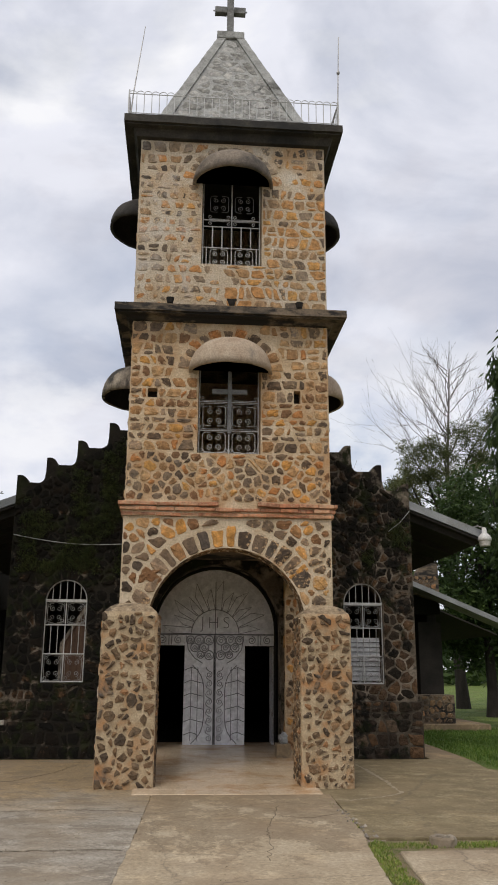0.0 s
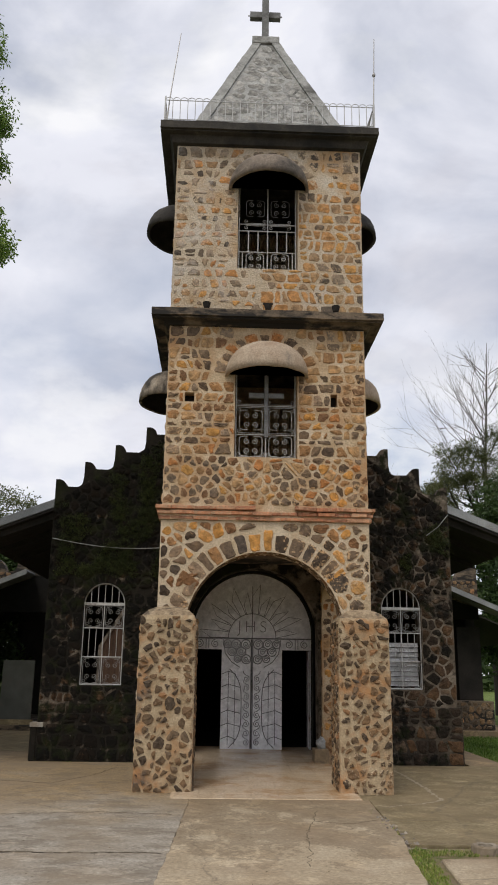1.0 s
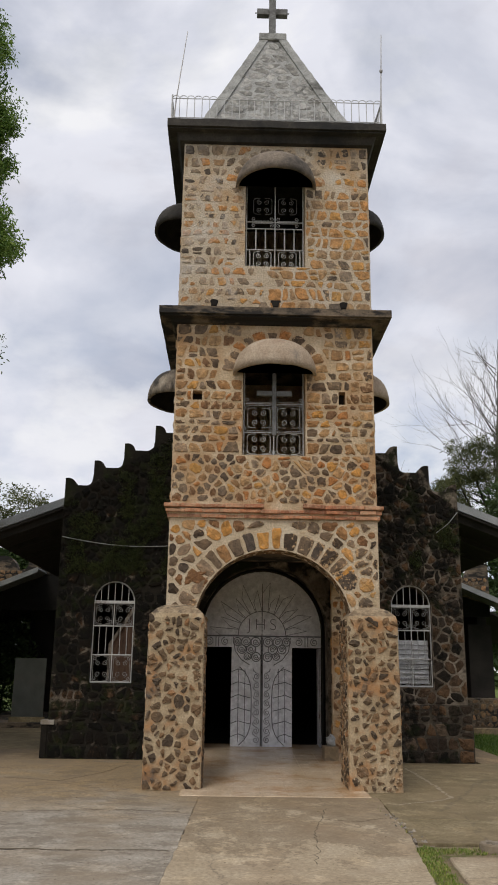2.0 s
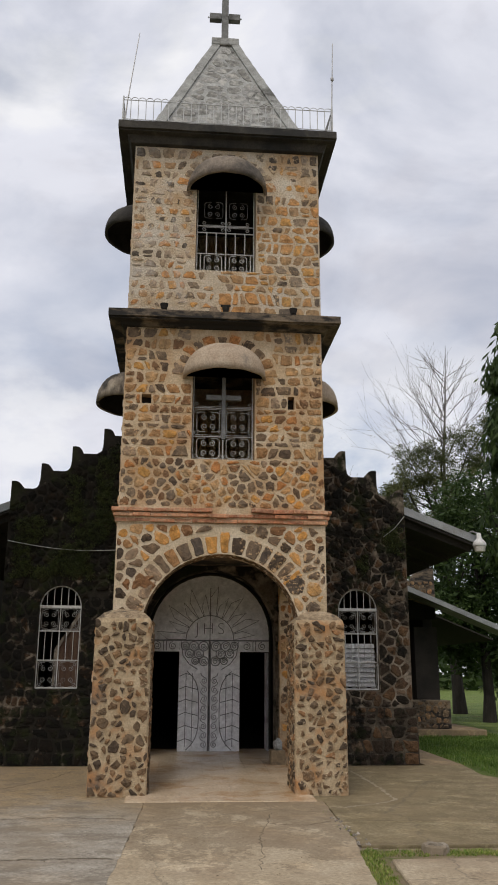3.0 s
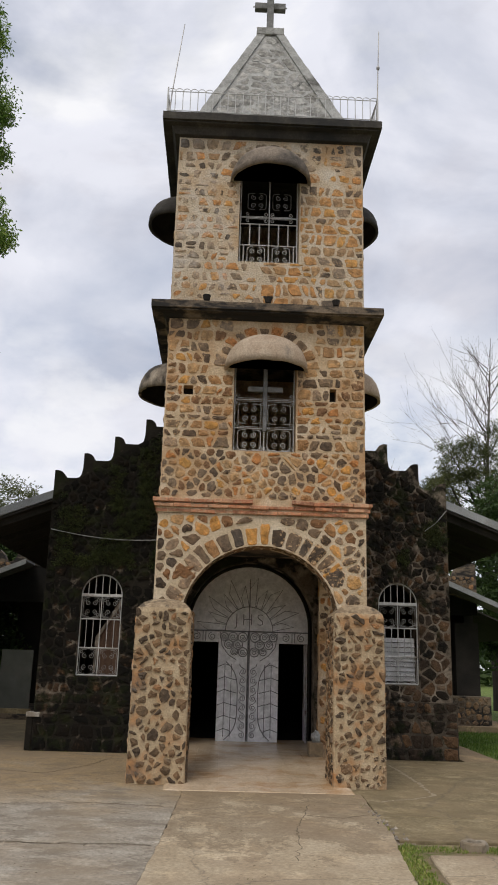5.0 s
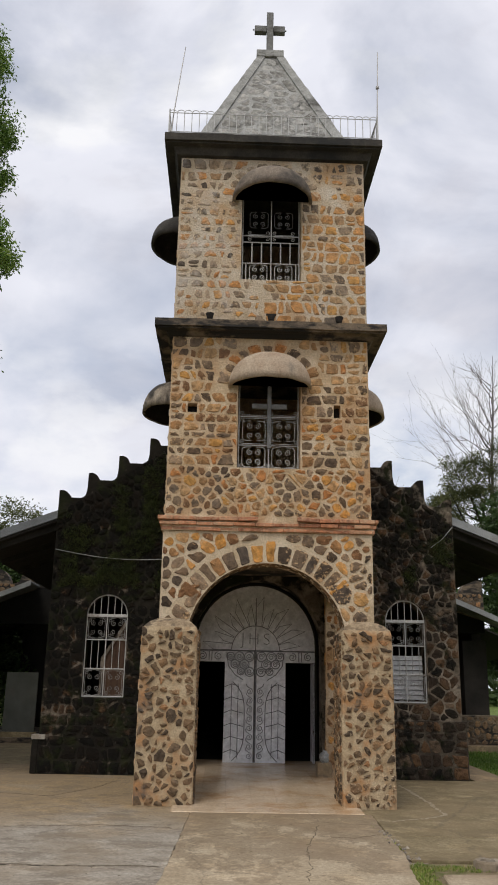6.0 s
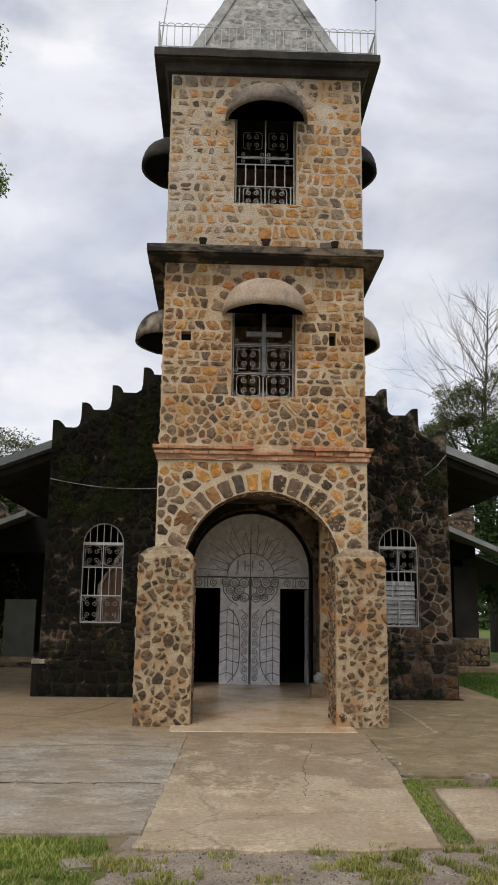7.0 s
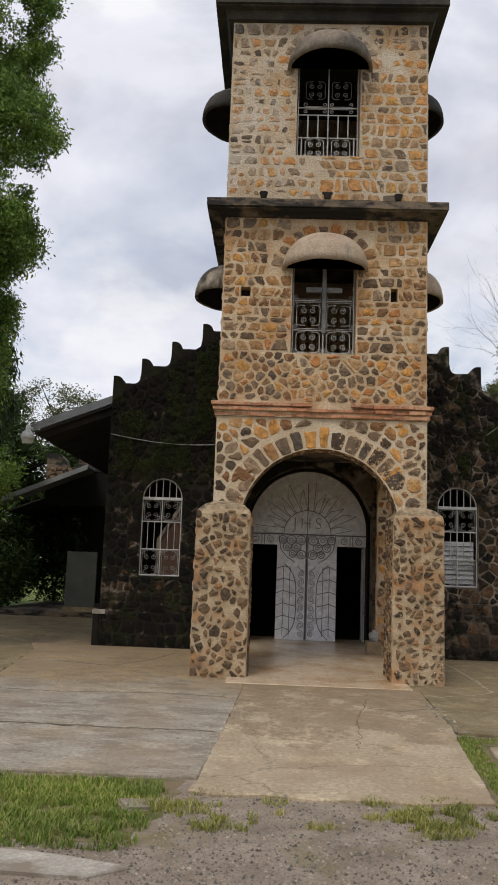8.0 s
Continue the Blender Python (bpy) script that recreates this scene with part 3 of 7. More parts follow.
def stone_outlines(rng, x0, x1, z0, z1, size, gap, keep=None, cuts=None, jitter=0.36, flat=1.0):
    """Irregular stones that fill a rectangle, with joints between them."""
    dx, dz = size, size * 0.86 / flat
    seeds = []
    nz = max(1, round((z1 - z0) / dz))
    nx = max(1, round((x1 - x0) / dx))
    for j in range(-1, nz + 1):
        for i in range(-1, nx + 2):
            x = x0 + (i + 0.5 + (0.5 if j % 2 else 0) - 0.25) * (x1 - x0) / nx + rng.uniform(-jitter, jitter) * dx
            z = z0 + (j + 0.5) * (z1 - z0) / nz + rng.uniform(-jitter, jitter) * dz
            if keep is None or keep(x, z):
                if rng.random() > 0.07:
                    seeds.append((x, z, (size * 0.55 * rng.random() ** 1.5) ** 2))
    res = []
    for x, z, wt in seeds:
        if not (x0 < x < x1 and z0 < z < z1):
            continue
        p = [(x - 2 * size, z - 2 * size), (x + 2 * size, z - 2 * size), (x + 2 * size, z + 2 * size), (x - 2 * size, z + 2 * size)]
        g = gap * rng.uniform(0.7, 1.4) / 2
        for u, v, wu in seeds:
            a, b = u - x, v - z
            l = math.hypot(a, b)
            if 0 < l < 3.2 * size:
                p = clip(p, a / l, b / l, (a * x + b * z) / l + (l * l + wt - wu) / (2 * l) - g)
                if len(p) < 3:
                    break
        for c in ((-1, 0, -x0 - g * 0.6), (1, 0, x1 - g * 0.6), (0, -1, -z0 - g), (0, 1, z1 - g), *(cuts(x, z) if cuts else ())):
            if len(p) >= 3:
                p = clip(p, *c)
        if len(p) >= 3:
            area = abs(sum(p[i - 1][0] * p[i][1] - p[i][0] * p[i - 1][1] for i in range(len(p)))) / 2
            if area > 0.12 * size * size:
                res.append(p)
    return res


def courses(rng, x0, x1, z0, z1, size, gap, keep=None, cuts=None, flat=1.25, wave=0.035, split=0.2):
    """Roughly squared rubble in wavering courses, some stones halved, corners knocked off."""
    zs = [z0]
    while zs[-1] < z1 - 0.05:
        zs.append(zs[-1] + size / flat * rng.uniform(0.7, 1.35))
    zs = [z0 + (z - z0) * (z1 - z0) / (zs[-1] - z0) for z in zs]
    seed = rng.uniform(0, 90)

    def bed(j, x):
        if j == 0 or j == len(zs) - 1:
            return zs[j]
        return zs[j] + wave * 1.6 * noise.noise(Vector((x * 1.9, j * 3.7, seed)))
    res = []
    for j in range(len(zs) - 1):
        x = x0
        lean = 0.0
        while x < x1 - 0.03:
            w = size * rng.uniform(0.5, 1.4)
            if x + w > x1 - 0.4 * size:
                w = x1 - x
            nl = rng.uniform(-0.22, 0.22) * size if x + w < x1 else 0.0
            lo0, lo1, hi0, hi1 = bed(j, x), bed(j, x + w), bed(j + 1, x), bed(j + 1, x + w)
            tiers = [(0.0, 1.0)]
            if rng.random() < split and w > 0.7 * size:
                t = rng.uniform(0.35, 0.65)
                tiers = [(0.0, t), (t, 1.0)]
            for ta, tb in tiers:
                q = [(x - lean + 2 * lean * ta, lo0 + (hi0 - lo0) * ta), (x + w - nl + 2 * nl * ta, lo1 + (hi1 - lo1) * ta),
                     (x + w - nl + 2 * nl * tb, lo1 + (hi1 - lo1) * tb), (x - lean + 2 * lean * tb, lo0 + (hi0 - lo0) * tb)]
                cx, cz = sum(p[0] for p in q) / 4, sum(p[1] for p in q) / 4
                if keep is not None and not keep(cx, cz):
                    continue
                p = [(cx - 2 * size, cz - 2 * size), (cx + 2 * size, cz - 2 * size), (cx + 2 * size, cz + 2 * size), (cx - 2 * size, cz + 2 * size)]
                for (ax, az), (bx, bz) in zip(q, q[1:] + q[:1]):
                    l = math.hypot(bx - ax, bz - az)
                    if l > 1e-5 and len(p) >= 3:
                        nx, nz = (bz - az) / l, (ax - bx) / l
                        p = clip(p, nx, nz, nx * ax + nz * az - gap * rng.uniform(0.25, 0.8))
                for sx, sz in ((-1, -1), (1, -1), (1, 1), (-1, 1)):
                    if rng.random() < 0.55 and len(p) >= 3:
                        a_ = rng.uniform(0.35, 1.2)
                        nx, nz = sx * math.cos(a_), sz * math.sin(a_)
                        far = max(nx * u + nz * v for u, v in p)
                        p = clip(p, nx, nz, far - rng.uniform(0.03, 0.2) * size)
                for c in (cuts(cx, cz) if cuts else ()):
                    if len(p) >= 3:
                        p = clip(p, *c)
                if len(p) >= 3:
                    area = abs(sum(p[i - 1][0] * p[i][1] - p[i][0] * p[i - 1][1] for i in range(len(p)))) / 2
                    if area > 0.1 * size * size:
                        res.append(p)
            x += w
            lean = nl
    return res


def chips(rng, outlines, share=0.75):
    """Breaks stones into angular chips, so that more mortar shows between them."""
    res = []
    for p in outlines:
        cx, cz = sum(a for a, _ in p) / len(p), sum(b for _, b in p) / len(p)
        r = max(math.hypot(a - cx, b - cz) for a, b in p)
        for _ in range(rng.choice((1, 2, 2, 3))):
            if rng.random() < share:
                t = rng.gauss(0.6, 0.5) + rng.choice((0, 1)) * math.pi + rng.choice((0, 0, 1)) * 1.7
                nx, nz = math.cos(t + 1.57), math.sin(t + 1.57)
                q = clip(p, nx, nz, nx * cx + nz * cz + r * rng.uniform(0.05, 0.42))
                if len(q) >= 3:
                    p = q
        res.append(p)
    return res


def soften(rng, p, cut=(0.10, 0.30)):
    """Cuts the corners of an outline and roughens its edges, as broken stones have them."""
    out = []
    for i in range(len(p)):
        (ax, az), (bx, bz) = p[i - 1], p[i]
        l = math.hypot(bx - ax, bz - az)
        if l < 0.012:
            continue
        t = rng.uniform(*cut)
        k = min(0.13 * l, 0.018)
        out.append((ax + (bx - ax) * t, az + (bz - az) * t))
        if l > 0.09:
            out.append(((ax + bx) / 2 + rng.uniform(-k, k), (az + bz) / 2 + rng.uniform(-k, k)))
        out.append((bx - (bx - ax) * t, bz - (bz - az) * t))
    return out if len(out) >= 4 else list(p)


def stone_solid(rng, p, height, cut=(0.10, 0.30)):
    """Vertices (u, v, h), faces and rim weights of one stone from its outline."""
    p = soften(rng, p, cut)
    n = len(p)
    cx, cz = sum(a for a, _ in p) / n, sum(b for _, b in p) / n
    h = height * rng.uniform(0.6, 1.3)
    tx, tz = rng.uniform(-0.25, 0.25), rng.uniform(-0.25, 0.25)
    v = [(a, b, -0.012) for a, b in p]
    for a, b in p:
        k = rng.uniform(0.8, 0.92)
        v.append((cx + (a - cx) * k, cz + (b - cz) * k, h * rng.uniform(0.25, 0.95) + (a - cx) * tx * 0.15 + (b - cz) * tz * 0.15))
    v.append((cx, cz, h * rng.uniform(0.95, 1.25)))
    f = [(i, (i + 1) % n, n + (i + 1) % n, n + i) for i in range(n)] + [(n + i, n + (i + 1) % n, 2 * n) for i in range(n)]
    area = sum(p[i - 1][0] * p[i][1] - p[i][0] * p[i - 1][1] for i in range(n))
    if area < 0:
        f = [q[::-1] for q in f]
    return v, f, [1.0] * n + [0.42] * n + [0.0]


def set_stones(rng, outlines, place, height, material, parent, single=True, name="stone", flip=False, cut=(0.10, 0.30)):
    """Sets stones on a face: each an object of its own, or joined as one field."""
    V, F, R = [], [], []
    for p in outlines:
        v, f, rim = stone_solid(rng, p, height, cut)
        v = [place(*q) for q in v]
        if flip:
            f = [q[::-1] for q in f]
        if single:
            mesh_ob(name, v, f, material, parent, smooth=False, rim=rim)
        else:
            k = len(V)
            V += v
            F += [tuple(i + k for i in q) for q in f]
            R += rim
    if not single and V:
        tagged(mesh_ob("stone_facing", V, F, material, parent, rim=R), kind="stuff")


def front(y):
    return lambda u, v, h: (u, y - h, v)


def facing_left(x):
    return lambda u, v, h: (x - h, u, v)


def facing_right(x):
    return lambda u, v, h: (x + h, u, v)


W = 1.75          # half the tower's width
NAVE_Y = 3.84     # front of the nave wall
DOOR_Y = 4.72     # the door's plane
ARCH_R, ARCH_Z = 1.31, 2.40

# ---- ground ----
rng = random.Random(7)


def slab(name, pts, z0, z1, material, wobble=0.007, step=0.25, label="", parent=None):
    """A poured slab with slightly broken edges."""
    out = []
    for i in range(len(pts)):
        (ax, ay), (bx, by) = pts[i], pts[(i + 1) % len(pts)]
        n = max(1, int(math.hypot(bx - ax, by - ay) / step))
        for k in range(min(n, 40)):
            t = k / min(n, 40)
            out.append((ax + (bx - ax) * t + (rng.uniform(-wobble, wobble) if k else 0), ay + (by - ay) * t + (rng.uniform(-wobble, wobble) if k else 0)))
    bm = bmesh.new()
    lo = [bm.verts.new((x, y, z0)) for x, y in out]
    mid = [bm.verts.new((x, y, z1 - 0.012)) for x, y in out]
    cx, cy = sum(p[0] for p in out) / len(out), sum(p[1] for p in out) / len(out)
    top = []
    for x, y in out:
        d = math.hypot(x - cx, y - cy)
        top.append(bm.verts.new((x + (cx - x) / d * 0.012, y + (cy - y) / d * 0.012, z1)))
    n = len(out)
    for i in range(n):
        j = (i + 1) % n
        bm.faces.new((lo[i], lo[j], mid[j], mid[i]))
        bm.faces.new((mid[i], mid[j], top[j], top[i]))
    bm.faces.new(top)
    ob = part(name, bm, material, parent, label)
    return tagged(ob, label, "pavement", kind="structure") if parent is None else ob


bm = bmesh.new()
bmesh.ops.create_grid(bm, x_segments=2, y_segments=2, size=600, matrix=Matrix.Translation((0, 0, -0.06)))
tagged(part("ground", bm, M_LAWN), "short green grass ground with bare patches", "ground", kind="structure")
slab("road", [(-60, -40), (60, -40), (60, -6.75), (1.6, -6.75), (1.6, -4.0), (1.1, -4.0), (-1.0, -6.3), (-60, -6.3)], -0.055, -0.03, M_SOIL, 0.07, 0.2, "loose grey gravel road verge with soil")
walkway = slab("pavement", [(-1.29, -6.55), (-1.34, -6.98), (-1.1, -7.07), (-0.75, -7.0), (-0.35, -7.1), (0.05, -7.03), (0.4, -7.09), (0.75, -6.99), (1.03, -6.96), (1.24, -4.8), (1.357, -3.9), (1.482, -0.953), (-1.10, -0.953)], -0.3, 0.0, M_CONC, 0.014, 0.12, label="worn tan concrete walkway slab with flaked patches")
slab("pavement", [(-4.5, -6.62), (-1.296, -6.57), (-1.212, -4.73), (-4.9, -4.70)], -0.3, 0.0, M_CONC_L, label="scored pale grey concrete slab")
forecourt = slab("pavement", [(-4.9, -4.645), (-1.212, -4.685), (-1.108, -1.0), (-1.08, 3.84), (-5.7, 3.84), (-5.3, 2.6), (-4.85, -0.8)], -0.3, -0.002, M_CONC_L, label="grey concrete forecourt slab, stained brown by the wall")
slab("pavement", [(1.365, -4.15), (6.5, -4.1), (6.4, -2.70), (1.415, -2.685)], -0.3, -0.004, M_CONC_D, label="stained tan concrete slab")
side_slab = slab("pavement", [(1.42, -2.675), (6.4, -2.69), (5.0, 2.2), (5.2, 3.84), (1.38, 3.84), (1.38, -0.96), (1.488, -0.99)], -0.3, -0.002, M_CONC_D, label="dark mossy concrete slab beside the wall")
slab("pavement", [(4.42, 3.84), (5.2, 3.84), (5.5, 12.0), (4.42, 12.0)], -0.3, -0.003, M_CONC, label="concrete path along the nave")
slab("pavement", [(1.52, -4.85), (6.5, -4.8), (6.5, -6.7), (1.35, -6.75)], -0.3, 0.0, M_CONC, label="tan concrete slab bordered with grass")
# rear stretch of the path in darker concrete, to stand for shade
slab("pavement", [(-11.0, 5.9), (-4.42, 5.9), (-4.42, 13.0), (-11.0, 13.0)], -0.3, -0.004, M_CONC_D, label="concrete path by the nave, shade put in a darker tone")
slab("pavement", [(-5.72, 3.84), (-4.42, 3.84), (-4.42, 5.88), (-5.85, 5.88)], -0.3, -0.003, M_CONC, label="concrete path beside the nave")
# dark tone holds both damp ground and the shade of trees above
slab("pavement", [(-12.0, -0.8), (-4.88, -0.8), (-5.33, 2.6), (-5.88, 5.85), (-12.0, 5.85)], -0.3, -0.03, M_CONC_D, 0.05, label="damp sunken ground strip, darkened for tree shade")
slab("kerb", [(-9, -8.86), (-1.75, -8.86), (-1.5, -8.66), (-2.3, -8.47), (-9, -8.45)], -0.2, -0.008, M_KERB, 0.05, label="broken pale concrete kerb strip at the road edge")

slab("turf", [(-9, -8.35), (-1.62, -8.2), (-1.45, -7.5), (-1.38, -6.62), (-9, -6.64)], -0.05, -0.026, M_GROUND, 0.05, 0.12, "thin turf strip with dry patches")
slab("turf", [(1.06, -6.9), (1.25, -4.82), (1.36, -4.22), (6.4, -4.2), (6.4, -4.75), (1.5, -4.8), (1.34, -6.7)], -0.05, -0.026, M_GROUND, 0.015, 0.12, "thin turf in the slab joint")


def crack(parent, pts, width, material, label, seed):
    """A wandering filled crack, a thin ribbon on the slab."""
    r = random.Random(seed)
    line = []
    for (ax, ay), (bx, by) in zip(pts, pts[1:]):
        n = max(2, int(math.hypot(bx - ax, by - ay) / 0.07))
        for k in range(n):
            t = k / n
            line.append(Vector((ax + (bx - ax) * t + r.gauss(0, 0.014), ay + (by - ay) * t + r.gauss(0, 0.014), 0)))
    V, F = [], []
    for i, p in enumerate(line):
        d = (line[min(i + 1, len(line) - 1)] - line[max(i - 1, 0)]).normalized()
        w = width * r.uniform(0.3, 1.3) * (0.25 if i in (0, len(line) - 1) else 1)
        side = Vector((-d.y, d.x, 0)) * w
        V += [p - side + Vector((0, 0, 0.0008)), p + Vector((0, 0, 0.0035)), p + side + Vector((0, 0, 0.0008))]
        if i:
            k = 3 * i
            F += [(k - 3, k - 2, k + 1, k), (k - 2, k - 1, k + 2, k + 1)]
    mesh_ob("crack", V, F, material, parent, label)


M_CRACK = mottled("crack_dirt", [(0.3, (0.09, 0.072, 0.05)), (0.7, (0.16, 0.13, 0.09))], 9, 60, 0.95, bumps=0.5)
M_PATCH = mottled("pale_crack_filler", [(0.3, (0.27, 0.22, 0.15)), (0.7, (0.38, 0.32, 0.23))], 9, 60, 0.9, bumps=0.5)
crack(walkway, [(0.61, -1.95), (0.47, -2.76), (0.29, -3.63), (0.26, -4.46), (0.15, -5.34)], 0.006, M_CRACK, "dark dirt-filled crack", 1)
crack(walkway, [(0.47, -2.76), (0.9, -2.9), (1.38, -2.6)], 0.004, M_CRACK, "dark dirt-filled crack", 2)
crack(forecourt, [(-4.4, 0.9), (-3.4, 0.55), (-2.9, 1.6), (-2.6, 2.9)], 0.008, M_CRACK, "dark dirt-filled crack", 4)
crack(forecourt, [(-4.7, -2.3), (-3.5, -2.45), (-2.2, -2.2), (-1.2, -2.35)], 0.004, M_CRACK, "dark dirt-filled crack", 5)
crack(forecourt, [(-4.6, -4.62), (-3.2, -4.63), (-2.4, -4.67), (-1.22, -4.655)], 0.016, M_CRACK, "dark weathered slab joint", 7)
crack(side_slab, [(2.67, 3.0), (2.67, 2.1), (2.66, 0.7), (2.59, -0.86), (2.26, -1.18), (1.53, -1.64)], 0.03, M_PATCH, "pale mortar-filled crack", 6)
# porch floor: tiles laid to a gentle fall
porch = thing("porch_floor", (0, 1.4, 0), "glossy tan ceramic tile floor of the porch", "floor", kind="structure")


def porch_z(y):
    return 0.005 + 0.165 * (y + 0.95) / 4.8


bm = bmesh.new()
v = [bm.verts.new(p) for p in ((-1.4, -0.95, -0.1), (1.4, -0.95, -0.1), (1.4, 5.2, -0.1), (-1.4, 5.2, -0.1), (-1.4, -0.95, porch_z(-0.95) - 0.006), (1.4, -0.95, porch_z(-0.95) - 0.006), (1.4, 5.2, porch_z(5.2) - 0.006), (-1.4, 5.2, porch_z(5.2) - 0.006))]
for q in ((0, 1, 5, 4), (1, 2, 6, 5), (2, 3, 7, 6), (3, 0, 4, 7), (4, 5, 6, 7), (3, 2, 1, 0)):
    bm.faces.new([v[i] for i in q])
part("bed", bm, M_TILE, porch)
tile_me = None
for j in range(12):
    for i in range(7):
        x0, y0 = -1.385 + i * 0.396, -0.94 + j * 0.396
        if tile_me is None:
            t_ob = mesh_ob("tile", [(0, 0, 0), (0.393, 0, 0), (0.393, 0.393, 0.0135), (0, 0.393, 0.0135), (0.003, 0.003, 0.006), (0.39, 0.003, 0.006), (0.39, 0.39, 0.0195), (0.003, 0.39, 0.0195)],
                           [(0, 1, 5, 4), (1, 2, 6, 5), (2, 3, 7, 6), (3, 0, 4, 7), (4, 5, 6, 7)], M_TILE)
            tile_me = t_ob.data
        else:
            t_ob = new("tile", tile_me)
        t_ob.parent = porch
        t_ob.location = Vector((x0, y0, porch_z(y0) - 0.006)) - porch.location

# ---- bell tower ----
tower = thing("bell_tower", (0, 1.8, 0), "square bell tower of tan and grey field stone under a spire", "tower")
D = 3.6           # tower depth
TH = 0.35         # wall thickness
WIN1 = (-0.555, 0.545, 5.34, 7.1)
WIN2 = (-0.565, 0.555, 8.92, 10.95)
CAV_L, CAV_R = (-1.44, -1.27, 6.32, 6.49), (1.13, 1.25, 6.28, 6.52)
SPR = [(ARCH_R * math.cos(a), ARCH_Z + ARCH_R * math.sin(a)) for a in [math.pi * k / 32 for k in range(33)]]

bm = bmesh.new()
prism(bm, [(-1.76, 2.2), (-1.76, 4.22), (1.76, 4.22), (1.76, 2.2), (ARCH_R, 2.2), *SPR, (-ARCH_R, 2.2)], 0.0, 0.5)
arch_wall = part("arch_wall", bm, M_MORTAR_A, tower, "tan stone wall with a round arch of voussoirs")
SIDE_ARCH = [(2.35 + 1.3 * math.cos(math.pi * k / 16), 3.2 + 0.3 * math.sin(math.pi * k / 16)) for k in range(17)]
SIDE = [(0.5, 0), (0.5, 4.2), (NAVE_Y - 0.005, 4.2), (NAVE_Y - 0.005, 0), (3.65, 0), *SIDE_ARCH, (1.05, 0)]
side_l = part("porch_side_wall", prism_x(bmesh.new(), SIDE, -1.76, -1.4), M_MORTAR, tower, "stone porch side wall with an arched opening")
side_r = part("porch_side_wall", prism_x(bmesh.new(), SIDE, 1.4, 1.76), M_MORTAR, tower, "stone porch side wall with an arched opening")
part("porch_ceiling", boxed(-1.4, 1.4, 0.5, NAVE_Y, 3.98, 4.2), M_CORNICE, tower, "dark mottled brown porch ceiling")
bm = wall_with_holes(bmesh.new(), -W, W, 4.48, 7.77, 0, TH, [WIN1, CAV_L, CAV_R])
mid_wall = part("middle_wall", bm, M_MORTAR, tower, "tan mortar wall set with rounded grey and ochre field stones")
bm = wall_with_holes(bmesh.new(), -W, W, 7.95, 11.5, 0, TH, [WIN2])
up_wall = part("upper_wall", bm, M_MORTAR_UP, tower, "pale tan rubble wall with flush mortar")


def side_storey(x0, x1, z0, z1, wz0, wz1, material):
    """A side wall of a storey with its window opening."""
    b = bmesh.new()
    for y0, y1, a, c in ((TH, 1.2, z0, z1), (2.25, D, z0, z1), (1.2, 2.25, z0, wz0), (1.2, 2.25, wz1, z1)):
        box(b, x0, x1, y0, y1, a, c)
    return part("side_wall", b, material, tower)


for z0, z1, wz0, wz1, m in ((4.48, 7.77, 5.35, 7.1, M_MORTAR), (7.95, 11.5, 8.93, 10.95, M_MORTAR_UP)):
    side_storey(-W, -W + TH, z0, z1, wz0, wz1, m)
    side_storey(W - TH, W, z0, z1, wz0, wz1, m)
    part("back_wall", boxed(-W + TH, W - TH, D - TH, D, z0, z1), m, tower)
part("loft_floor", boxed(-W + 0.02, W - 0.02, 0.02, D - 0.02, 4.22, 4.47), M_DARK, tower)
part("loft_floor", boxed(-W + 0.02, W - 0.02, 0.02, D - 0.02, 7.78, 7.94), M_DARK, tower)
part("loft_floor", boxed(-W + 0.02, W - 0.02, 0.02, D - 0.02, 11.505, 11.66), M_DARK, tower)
# near-black plates give the empty sockets their inner darkness
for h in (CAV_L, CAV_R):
    part("socket", boxed(h[0] - 0.01, h[1] + 0.01, 0.2, 0.3, h[2] - 0.01, h[3] + 0.01), M_DARK, tower, "near-black back plate of an empty beam socket")

# voussoirs and stones of the arch wall
vou = []
a = 0.60
while a < math.pi - 0.62:
    da = rng.uniform(0.105, 0.185)
    r0, r1 = ARCH_R + 0.012, ARCH_R + (rng.uniform(0.29, 0.40) if abs(a - 1.5) < 0.7 else rng.uniform(0.34, 0.44))
    g = rng.uniform(0.011, 0.019)
    vou.append([(r * math.cos(t), ARCH_Z + r * math.sin(t)) for r, t in ((r0, a + g), (r1, a + g * 0.8), (r1, a + da - g * 0.8), (r0, a + da - g))])
    a += da
set_stones(rng, vou, front(0.0), 0.024, M_STONE, arch_wall, name="voussoir", cut=(0.05, 0.16))


def off_arch(x, z):
    t = math.atan2(z - ARCH_Z, x)
    return math.hypot(x, z - ARCH_Z) > ARCH_R + (0.47 if 0.55 < t < math.pi - 0.55 else 0.03)


def arch_cut(x, z):
    l = math.hypot(x, z - ARCH_Z)
    t = math.atan2(z - ARCH_Z, x)
    nx, nz = -x / l, -(z - ARCH_Z) / l
    return [(nx, nz, nz * ARCH_Z - (ARCH_R + (0.40 if 0.55 < t < math.pi - 0.55 else 0.015)))]


set_stones(rng, stone_outlines(rng, -1.755, 1.755, 2.62, 4.21, 0.205, 0.032, off_arch, arch_cut, 0.40, 1.1), front(0.0), 0.024, M_STONE, arch_wall)


def on_intrados(u, v_, h):
    t = u / ARCH_R
    return ((ARCH_R - h) * math.cos(t), v_, ARCH_Z + (ARCH_R - h) * math.sin(t))


inner = stone_outlines(rng, 0.1, math.pi * ARCH_R - 0.1, 0.004, 0.496, 0.2, 0.022, jitter=0.3)
set_stones(rng, inner, on_intrados, 0.012, M_PIL_J, arch_wall, False)


